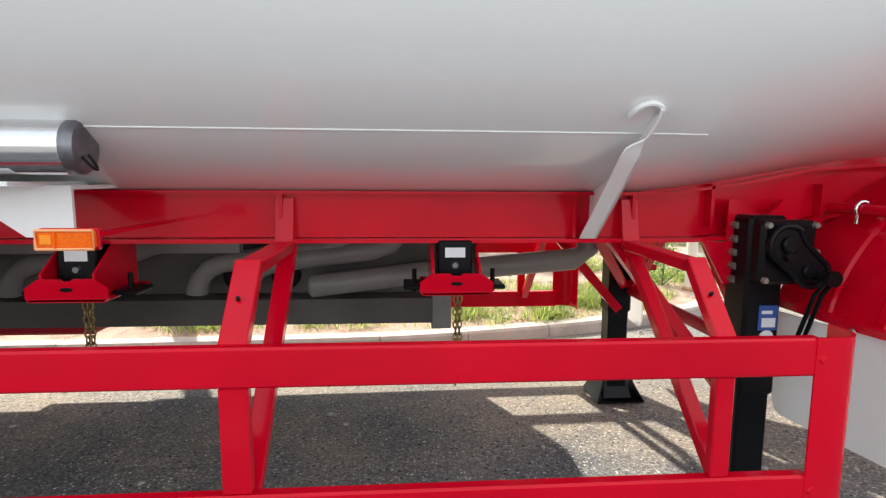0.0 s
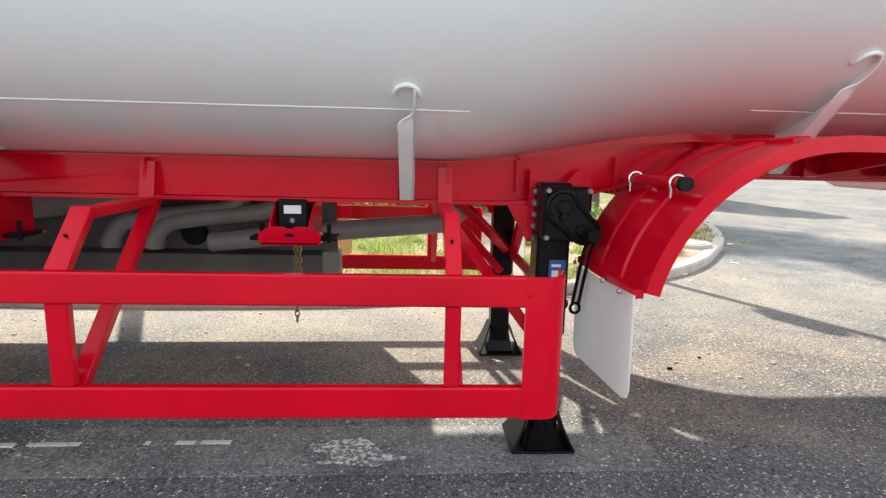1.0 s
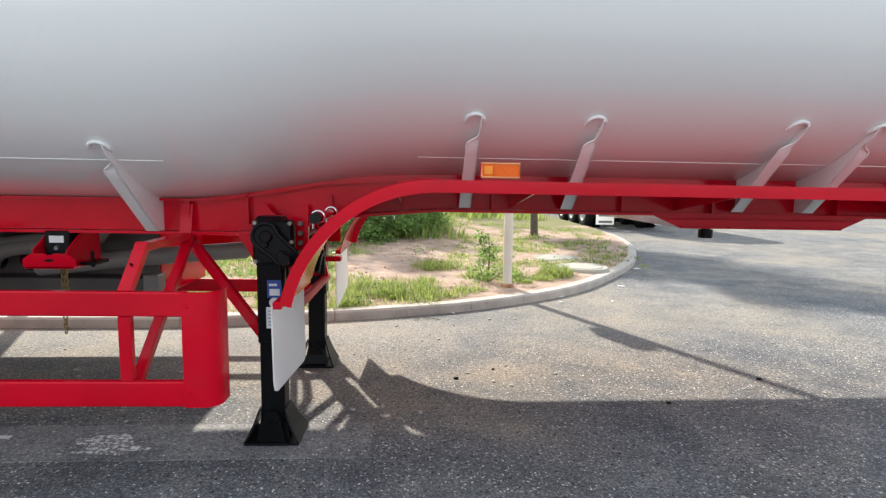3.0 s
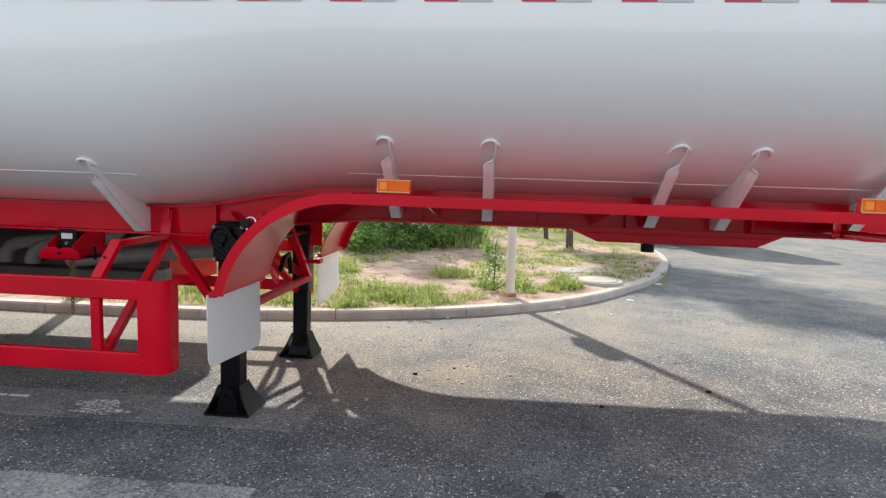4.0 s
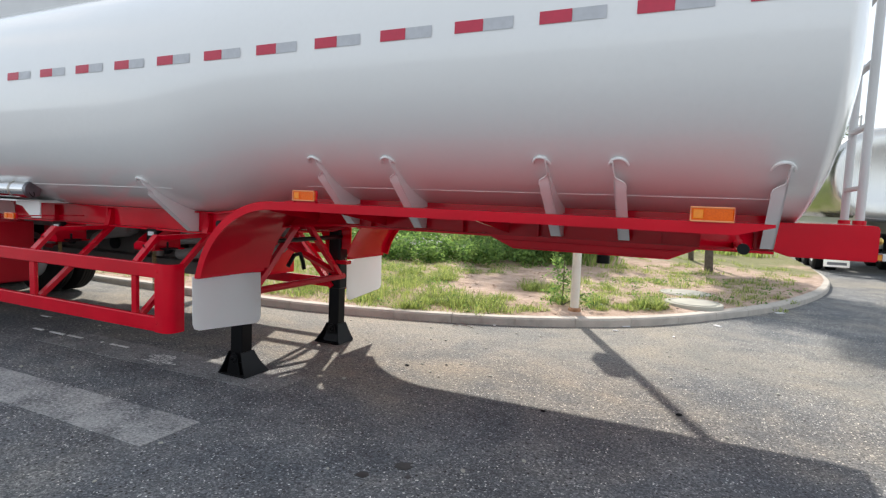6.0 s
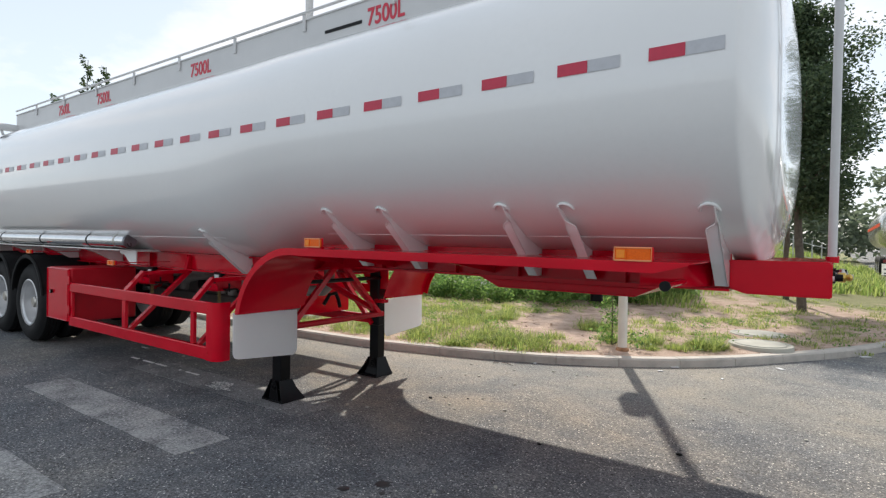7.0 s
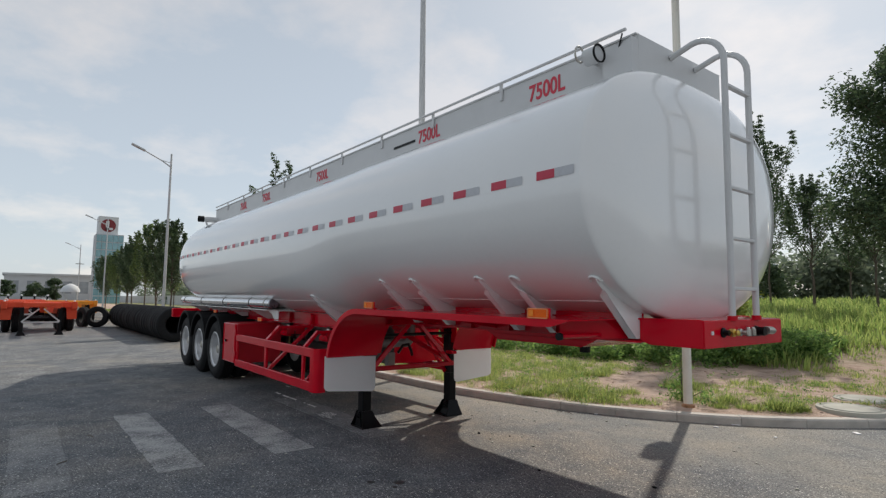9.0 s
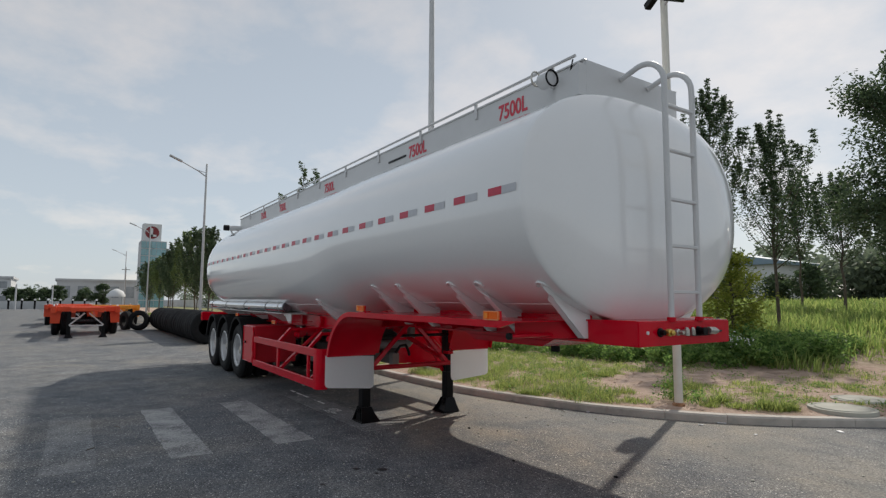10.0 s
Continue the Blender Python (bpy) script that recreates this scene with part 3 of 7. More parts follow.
for x0, x1, y0 in ((-0.87, -0.72, 1.94), (-0.59, -0.37, 1.942), (-0.315, -0.09, 1.942), (0.188, 0.213, 1.945), (0.325, 0.41, 1.945), (0.434, 0.567, 1.947), (-2.73, -2.6, 2.33), (-1.42, -1.3, 2.32)):
    b = B()
    rag = [(x, y0 + 0.004 * noise.noise((x * 40, 0, y0))) for x in np.linspace(x0, x1, 7)] + [(x, y0 + 0.028 + 0.004 * noise.noise((x * 40, 3, y0))) for x in np.linspace(x1, x0, 7)]
    prism(b, rag, "z", 0.0, 0.0075)
    tagged(solid("line_remnant", b, LINE, "remnant of a worn white road line", "road marking", group="line remnants", smooth=0), kind="structure")

for cx, cy, rx, ry in ((5.21, 7.18, 0.36, 0.36), (5.08, 8.22, 0.36, 0.36)):
    b = B()
    lathe(b, [(0.0, 0.035), (0.26, 0.035), (0.275, 0.02), (0.295, 0.02), (0.305, 0.03), (0.34, 0.03), (0.35, -0.05)], 40,
          Matrix.Translation((cx, cy, edge_z(cx, cy, 0.9) - 0.010)) @ Matrix.Rotation(radians(90), 4, "X") @ Matrix.Scale(1.12, 4))
    solid("manhole_cover", b, MANHOLE, "round pale concrete manhole cover set in the verge soil", "manhole cover", group="manhole covers")

# ---- the tanker trailer ----
CY = 2.565
trailer = thing("tanker_trailer", (0.0, CY, 0.0), "white three-axle fuel tanker trailer with red chassis on landing legs", "tanker trailer")
far = lambda y: 2 * CY - y  # noqa: E731


def tank_bottom(x):
    t = min(1, max(0, (x - 1.45) / 1.15))
    return 1.212 + 0.135 * t * t * (3 - 2 * t)


TOP, HW = 3.12, 1.32
UPPER = 2.55


def taper(x):
    """The shell draws in towards its rear head."""
    t = max(0.0, (-4.2 - x) / 1.87)
    return 0.32 * t * t


def tank_p(x):
    """How square the lower half of the section is: fuller behind, rounder on the raised front."""
    t = min(1, max(0, (x - 1.3) / 1.6))
    return 2.35 - 0.27 * t



def tank_ring(x, inset=0.0, n=96, grow=0.0):
    zb = tank_bottom(x)
    inset = inset + taper(x)
    zc, hh = (TOP + zb) / 2, (TOP - zb) / 2 - inset + grow
    hw = HW - inset + grow
    p = tank_p(x)
    out = []
    for k in range(n):
        a = 2 * math.pi * k / n
        c, s = math.cos(a), math.sin(a)
        q = p if s < 0 else UPPER
        out.append((x, CY + hw * math.copysign(abs(c) ** (2 / q), c), zc + hh * math.copysign(abs(s) ** (2 / q), s)))
    return out


def tank_y(x, z):
    """The near side of the shell at a height."""
    zb = tank_bottom(x)
    zc, hh = (TOP + zb) / 2, (TOP - zb) / 2 - taper(x)
    p = tank_p(x) if z < zc else UPPER
    return CY - (HW - taper(x)) * max(0.0, 1 - abs((z - zc) / hh) ** p) ** (1 / p)


XF, XR, RK = 5.645, -6.05, 0.07
st = []
for e in (0.84, 0.7, 0.5, 0.32, 0.2):
    st.append((XR - RK - 0.10 * (1 - ((0.87 - e) / 0.87) ** 2) * 0.9, e))
for k in range(6, -1, -1):
    a = radians(15 * k)
    st.append((XR - RK * math.sin(a), RK * (1 - math.cos(a))))
for k in range(1, 60):
    st.append((XR + (XF - XR) * k / 60, 0.0))
# the front head meets the shell at a crisp welded edge, then bulges
st += [(XF, 0.0), (XF + 0.008, 0.001), (XF + 0.014, 0.005)]
for e in (0.012, 0.03, 0.055, 0.09, 0.14, 0.2, 0.28, 0.38, 0.5, 0.64, 0.76, 0.84):
    st.append((XF + 0.014 + 0.125 * (1 - ((0.87 - e) / 0.87) ** 5), e))
b = B()
rings(b, [[(x, y, z) for _, y, z in tank_ring(min(max(x, XR), XF), e)] for x, e in st])
tank = part("tank_shell", b, WHITE, trailer, "glossy white oval tank shell", smooth=50)

# weld seams round and along the shell
for xa, xb, z in ((-5.6, 1.57, 1.445), (2.7, 5.55, 1.495)):
    b = B()
    tube(b, [(x, tank_y(x, z) - 0.001, z) for x in np.linspace(xa, xb, 40)], 0.0024, 6)
    part("weld_seam", b, WHITE, tank)

# reflective tape, red and silver halves
for k in range(25):
    x0 = 5.313 - 0.4285 * k
    for dx, mat, nm in ((0.0, TAPE_R, "red_tape"), (0.152, TAPE_W, "silver_tape")):
        b = B()
        up = 0.0061 * max(0.0, x0 - 2.5)
        vs = []
        for x in np.linspace(x0 + dx, x0 + dx + 0.15, 3):
            vs.append([b.verts.new((x, tank_y(x, z) - 0.003, z)) for z in (2.241 + up, 2.27 + up, 2.299 + up)])
        for a, c in zip(vs, vs[1:]):
            for i in range(2):
                b.faces.new((a[i], c[i], c[i + 1], a[i + 1]))
        part(nm, b, mat, tank, smooth=0)


# white pressed support brackets between shell and beam
def bracket(x, zt, yb, zb, w=0.062):
    """A folded hanger: a narrow web hooked at its top, and below it a broad face that runs down to the beam."""
    bm = B()
    xw = x + w / 2
    zs = zt - 0.115

    def shell(z):
        return tank_y(x, max(z, tank_bottom(x) + 0.02))

    y1 = shell(zs) - 0.085
    face = [(zt - 0.012, shell(zt) - 0.024), (zt - 0.035, shell(zt - 0.035) - 0.046), (zt - 0.066, shell(zt - 0.066) - 0.050), (zt - 0.092, shell(zt - 0.092) - 0.058), (zs, y1)]
    n = 10
    for k in range(1, n + 1):
        t = k / n
        z = zs + (zb - zs) * t
        face.append((z, min(y1 + (yb - y1) * t, shell(z) - 0.015 if z > tank_bottom(x) + 0.03 else 9)))
    web = []
    for z, yo in face:
        yi = max(yo + 0.02, min(shell(z) + 0.02, yb + 0.075) if z > tank_bottom(x) + 0.03 else yb + 0.075)
        web.append([(xw - 0.008, yo, z), (xw, yo, z), (xw, yi, z), (xw - 0.008, yi, z)])
    rings(bm, web)
    wide = [0.009, 0.009, 0.011, 0.050, w * 0.97] + [w] * n
    rings(bm, [[(xw - f, yo, z), (xw - 0.001, yo, z), (xw - 0.001, yo + 0.008, z), (xw - f, yo + 0.008, z)] for (z, yo), f in zip(face, wide)])
    return bm


def bracket_edge(x, zt):
    """The rolled edge of the narrow web: down from the collar, then a step out to the broad face."""
    xw = x + 0.031
    run = ((0.0, 0.030, 0.004), (0.03, 0.046, 0.004), (0.064, 0.050, 0.006), (0.078, 0.054, 0.018), (0.088, 0.060, 0.040), (0.098, 0.068, 0.055), (0.112, 0.083, 0.060), (0.126, 0.090, 0.061))
    return [(xw - w, tank_y(x, zt - dz) - off, zt - dz) for dz, off, w in run]


for x, zt in ((1.345, 1.50), (2.95, 1.655), (3.49, 1.655), (4.42, 1.655), (4.81, 1.65), (5.515, 1.635)):
    front = x > 2
    turn = Matrix.Translation((2 * x, 0, 0)) @ Matrix.Scale(-1, 4, (1, 0, 0)) if x == 4.81 else Matrix()
    b = bracket(x, zt, 1.965, 1.10 if not front else 1.245)
    bmesh.ops.transform(b, matrix=turn, verts=b.verts)
    pb = part("support_bracket", b, WHITE, trailer, "white folded steel support bracket")
    b = B()
    arc = [(x + 0.044 * math.cos(a), zt - 0.016 + 0.032 * math.sin(a)) for a in np.linspace(radians(2), radians(178), 14)]
    tube(b, [(px, tank_y(px, pz) - 0.014, pz) for px, pz in arc], [0.005] + [0.0085] * 12 + [0.005], 8)
    tube(b, [(px, tank_y(px, pz) - 0.004, pz) for px, pz in arc], 0.0075, 8)
    part("weld_collar", b, WHITE, pb)
    b = B()
    tube(b, [turn @ Vector(p) for p in bracket_edge(x, zt)], 0.0042, 6)
    part("rolled_edge", b, WHITE, pb)
    m = Matrix.Translation((0, 2 * CY, 0)) @ Matrix.Scale(-1, 4, (0, 1, 0))
    b = bracket(x, zt, 1.965, 1.10 if not front else 1.245)
    bmesh.ops.transform(b, matrix=m @ turn, verts=b.verts)
    part("support_bracket", b, WHITE, trailer, "white folded steel support bracket")

# main beams: rear I-beam, rising gooseneck, front cross beam
for s in (0, 1):
    Y = (lambda y: y) if s == 0 else far
    b = B()
    web = [(-6.0, 1.10), (1.75, 1.10), (2.02, 1.12), (2.3, 1.195), (2.8, 1.235), (5.55, 1.235), (5.55, 1.43), (2.55, 1.43), (2.2, 1.405), (1.95, 1.355), (1.65, 1.31), (-6.0, 1.31)]
    prism(b, web, "y", Y(2.03), Y(2.045))
    beam = part("main_beam", b, RED, trailer, "red steel longitudinal beam")
    low = [(-6.0, 1.092), (1.75, 1.092), (2.02, 1.112), (2.3, 1.187), (2.8, 1.227), (5.55, 1.227)]
    b = B()
    rr = []
    for (x, z) in low:
        rr.append([(x, Y(1.975), z - 0.008), (x, Y(2.10), z - 0.008), (x, Y(2.10), z + 0.006), (x, Y(1.975), z + 0.006)])
    rings(b, rr)
    part("bottom_flange", b, RED, beam)
    upf = [(-6.0, 1.262), (1.65, 1.264), (1.95, 1.306), (2.2, 1.356), (2.55, 1.381), (5.55, 1.381)]
    b = B()
    rr = [[(x, Y(1.985), z - 0.008), (x, Y(2.09), z - 0.008), (x, Y(2.09), z + 0.004), (x, Y(1.985), z + 0.004)] for x, z in upf]
    rings(b, rr)
    part("top_flange", b, RED, beam)
    for x in (-0.55, 0.25, 1.30, 1.52, 1.82, 2.25, 3.1, 3.8, 4.3, 5.0):
        zl, zh = (1.10, 1.255) if x < 1.7 else ((1.14, 1.30) if x < 2.3 else (1.235, 1.372))
        b = B()
        box(b, x - 0.006, x + 0.006, min(Y(1.985), Y(2.03)), max(Y(1.985), Y(2.03)), zl, zh)
        part("stiffener", b, RED, beam)

b = B()
prism(b, [(5.545, 1.385), (5.545, 1.235), (5.62, 1.21), (5.99, 1.21), (5.99, 1.38), (5.97, 1.388)], "y", 2.0, 3.13)
bmesh.ops.bevel(b, geom=b.edges[:], offset=0.006, segments=2, affect="EDGES")
nose = part("front_cross_beam", b, RED, trailer, "red front cross beam with air couplings")
for x in (-5.0, -3.6, -2.2, -0.9, 0.25, 1.45, 2.6, 3.3, 4.1, 5.1):
    b = B()
    zl, zh = (1.11, 1.24) if x < 1.7 else (1.245, 1.36)
    box(b, x - 0.03, x + 0.03, 2.05, far(2.05), zl, zh, 0.004)
    part("cross_member", b, RED_LOW, trailer)
# coupler plate with king pin
b = B()
prism(b, [(3.98, 1.22), (4.14, 1.150), (5.05, 1.150), (5.20, 1.22), (5.20, 1.236), (3.98, 1.236)], "y", 2.02, far(2.02))
coupler = part("coupler_plate", b, RED, trailer, "red underside coupler plate with folded flanges")
b = B()
tube(b, [(4.607, CY + 0.05, 1.15), (4.607, CY + 0.05, 1.10), (4.607, CY + 0.05, 1.10), (4.607, CY + 0.05, 1.045)], [0.03, 0.03, 0.045, 0.045], 18)
part("king_pin", b, BLACK, coupler, "black steel king pin")
for z0, z1 in ((1.150, 1.160), (1.196, 1.204)):
    b = B()
    box(b, 4.06 if z0 > 1.17 else 4.14, 5.13 if z0 > 1.17 else 5.05, 2.004, 2.02, z0, z1, 0.002)
    part("plate_flange", b, RED, coupler)

# couplings at the nose
def coupling(name, y, mat, pts, label=""):
    """A fitting that stands out of the beam: (radius, distance) steps along x."""
    bm = B()
    lathe(bm, [(0.0, -pts[-1][1] - 0.001)] + [(r, -d) for r, d in reversed(pts)] + [(0.0, 0.0)], 14, Matrix.Translation((5.988, y, 1.305)) @ Matrix.Rotation(radians(90), 4, "Z"))
    return part(name, bm, mat, nose, label)


coupling("plug_socket", 2.235, BLACK, [(0.032, 0.0), (0.032, 0.012), (0.020, 0.016), (0.018, 0.045)])
coupling("air_coupling", 2.285, BRASS, [(0.018, 0.0), (0.018, 0.02), (0.026, 0.025), (0.026, 0.055), (0.016, 0.06), (0.02, 0.075), (0.012, 0.085)], "brass air coupling")
coupling("air_coupling", 2.385, STEEL, [(0.016, 0.0), (0.016, 0.03), (0.024, 0.032), (0.024, 0.05), (0.014, 0.055), (0.014, 0.09)])
for y, r in ((2.495, 0.027), (2.57, 0.024)):
    head = coupling("glad_hand", y, DSTEEL, [(0.014, 0.0), (0.014, 0.04)], "dark steel air brake coupling head")
    b = B()
    tube(b, [(6.03, y, 1.278), (6.03, y, 1.282), (6.03, y, 1.322), (6.03, y, 1.325), (6.03, y, 1.336)], [r * 0.7, r * 0.8, r * 0.8, r * 0.55, r * 0.45], 14)
    part("coupling_head", b, STEEL, head)
coupling("cable_socket", 2.70, BLACK, [(0.036, 0.0), (0.036, 0.014), (0.028, 0.016), (0.028, 0.055), (0.031, 0.057), (0.031, 0.066)], "black cable socket")
head = coupling("glad_hand", 2.81, DSTEEL, [(0.014, 0.0), (0.014, 0.045)], "dark steel air brake coupling head")
b = B()
tube(b, [(6.035, 2.765, 1.31), (6.035, 2.768, 1.31), (6.035, 2.85, 1.305), (6.035, 2.855, 1.305), (6.035, 2.885, 1.302)], [0.024, 0.027, 0.027, 0.018, 0.016], 14)
part("coupling_head", b, STEEL, head)
b = B()
tube(b, [(5.99, 2.095, 1.305), (5.998, 2.095, 1.305)], 0.013, 10)
part("bolt", b, LABELW, nose)
b = B()
tube(b, [(6.0, 2.45, 1.30), (6.012, 2.6, 1.278), (6.012, 2.8, 1.278), (6.0, 3.0, 1.30)], 0.007, 8)
part("cable", b, BLACK, nose)


# side decks with the curved mudguards
def deck_profile(off=0.0):
    """Outline in x and z from the deck's front to the mudguard's lower edge."""
    pts = [(5.478, 1.377 - off), (5.33, 1.377 - off), (4.4, 1.380 - off), (3.4, 1.381 - off), (2.82, 1.382 - off)]
    cx, cz, R = 2.785, 0.72, 0.662
    for a in np.linspace(90, 168, 18):
        pts.append((cx + (R - off) * math.cos(radians(a)) * 1.0, cz + (R - off) * math.sin(radians(a))))
    return pts


def side_deck(Y):
    # sheet
    o, q = deck_profile(0), deck_profile(0.006)
    b = B()
    rr = [[(x0, Y(1.345), z0), (x0, Y(2.03), z0), (x1, Y(2.03), z1), (x1, Y(1.345), z1)] for (x0, z0), (x1, z1) in zip(o, q)]
    rings(b, rr)
    sheet = part("side_deck", b, RED, trailer, "red sheet side deck curving down into a mudguard")
    # rolled edge
    p = deck_profile(0.0)
    p2 = deck_profile(0.05)
    b = B()
    rr = [[(x0, Y(1.334), z0 + 0.002), (x0, Y(1.352), z0 + 0.002), (x1, Y(1.352), z1), (x1, Y(1.334), z1)] for (x0, z0), (x1, z1) in zip(p, [(5.478, 1.366)] + p2[1:])]
    rings(b, rr)
    part("edge_flange", b, RED, sheet)
    # inner edge and pressed ribs of the mudguard
    for y in (1.55, 1.77):
        b = B()
        rr = []
        for (x0, z0), (x1, z1) in list(zip(deck_profile(-0.008), deck_profile(0.004)))[5:]:
            rr.append([(x0, Y(y), z0), (x0, Y(y + 0.03), z0), (x1, Y(y + 0.045), z1), (x1, Y(y - 0.015), z1)])
        rings(b, rr)
        part("pressed_rib", b, RED, sheet)
    # recessed closing plate below the tapered end, with its foot flange
    b = B()
    run = ((5.20, 1.59), (5.28, 1.66), (5.44, 1.93), (5.46, 2.02))
    rings(b, [[(x, Y(y), 1.25), (x, Y(y + 0.006), 1.25), (x, Y(y + 0.006), 1.371), (x, Y(y), 1.371)] for x, y in run])
    part("closing_plate", b, RED, sheet)
    b = B()
    rings(b, [[(x, Y(y - 0.03), 1.243), (x, Y(y + 0.03), 1.243), (x, Y(y + 0.03), 1.25), (x, Y(y - 0.03), 1.25)] for x, y in run])
    part("foot_flange", b, RED, sheet)
    for x in (2.62, 3.2, 4.1):
        b = B()
        prism(b, [(Y(1.40), 1.335), (Y(2.03), 1.245), (Y(2.03), 1.372), (Y(1.40), 1.372)], "x", x - 0.004, x + 0.004)
        part("deck_gusset", b, RED, sheet)
    # white flap
    b = B()
    ys = (1.34, 1.98)
    cr = 0.05
    out = [(ys[0], 0.85), (ys[0], 0.47 + cr), (ys[0] + 0.015, 0.47 + 0.015), (ys[0] + cr, 0.47), (ys[1] - cr, 0.425), (ys[1] - 0.015, 0.44), (ys[1], 0.425 + cr), (ys[1], 0.82)]
    prism(b, [(Y(a), z) for a, z in out], "x", 2.070, 2.076)
    for v in b.verts:
        v.co.x += 0.03 + (0.85 - v.co.z) * 0.02
    fl = part("mud_flap", b, PLASTIC, trailer, "white plastic mud flap")
    b = B()
    box(b, 2.104, 2.142, min(Y(1.355), Y(1.985)), max(Y(1.355), Y(1.985)), 0.835, 0.866, 0.003)
    part("clamp_strip", b, RED, fl)
    for y in (1.45, 1.62, 1.80, 1.98):
        b = B()
        lathe(b, [(0, -0.012), (0.009, -0.009), (0.011, 0.0)], 8, Matrix.Translation((2.096, Y(y), 0.838)) @ Matrix.Rotation(radians(-90), 4, "Z"))
        part("rivet", b, STEEL, fl)


side_deck(lambda y: y)
side_deck(far)

# red hanger tube with clamps behind the mudguard
b = B()
tube(b, [(2.275, 1.42, 1.215), (2.275, 1.98, 1.215)], 0.020, 14)
rod = part("hanger_tube", b, RED, trailer, "red tube with black end cap behind the mudguard")
b = B()
tube(b, [(2.275, 1.40, 1.215), (2.275, 1.43, 1.215)], 0.025, 14)
part("end_cap", b, RUBBER, rod)
for y in (1.47, 1.83):
    b = B()
    tube(b, [(2.275 + 0.027 * math.cos(a), y, 1.215 + 0.027 * math.sin(a)) for a in np.linspace(-0.6, 3.9, 12)] + [(2.255, y, 1.165)], 0.006, 8)
    part("clamp", b, CHROME, rod)


# hanger tube below the front end of the deck
b = B()
tube(b, [(5.37, 1.39, 1.268), (5.355, 2.02, 1.268)], 0.015, 12)
rod = part("hanger_tube", b, RED, trailer, "red tube with black end cap below the deck end")
b = B()
tube(b, [(5.371, 1.375, 1.268), (5.37, 1.40, 1.268)], 0.024, 16)
part("end_cap", b, RUBBER, rod)

# amber marker lamps
def marker(x0, x1, y, z0, z1, mount):
    b = B()
    box(b, x0, x1, y - 0.006, y + 0.010, z0, z1, 0.004)
    base = part("marker_lamp", b, RED, trailer, "amber side marker lamp")
    b = B()
    box(b, x0 + 0.004, x1 - 0.004, y - 0.024, y - 0.004, z0 + 0.004, z1 - 0.004, 0.005)
    lens = part("lens", b, AMBER, base, "ribbed amber lens")
    w = (x1 - x0) / 3
    b = B()
    box(b, x0 + w, x0 + w + 0.004, y - 0.028, y - 0.02, z0 + 0.006, z1 - 0.006)
    part("lens_rib", b, AMBER, lens)
    b = B()
    box(b, x0 + 0.014, x0 + w - 0.005, y - 0.0275, y - 0.02, z0 + 0.014, z1 - 0.014, 0.002)
    part("reflex_field", b, AMBER_Y, lens)
    # border of the lens, its highlight painted as pale amber
    b = B()
    tube(b, [(x0 + 0.004, y - 0.024, z0 + 0.004), (x1 - 0.004, y - 0.024, z0 + 0.004), (x1 - 0.004, y - 0.024, z1 - 0.004), (x0 + 0.004, y - 0.024, z1 - 0.004), (x0 + 0.004, y - 0.024, z0 + 0.004)], 0.004, 6, caps=False)
    part("lens_rim", b, AMBER_R, lens)
    b = B()
    if mount == "arm":
        box(b, (x0 + x1) / 2 - 0.012, (x0 + x1) / 2 + 0.012, y + 0.008, 2.0, z0 + 0.02, z0 + 0.03)
    else:
        box(b, x0 + 0.01, x1 - 0.01, y - 0.004, y + 0.02, z0 - 0.02, z0 + 0.004)
    part("lamp_mount", b, RED, base)


marker(2.957, 3.121, 1.355, 1.394, 1.458, "deck")
marker(5.15, 5.327, 1.350, 1.378, 1.445, "deck")
marker(-0.188, -0.05, 1.40, 1.138, 1.19, "arm")
marker(-2.55, -2.42, 1.42, 1.195, 1.245, "arm")


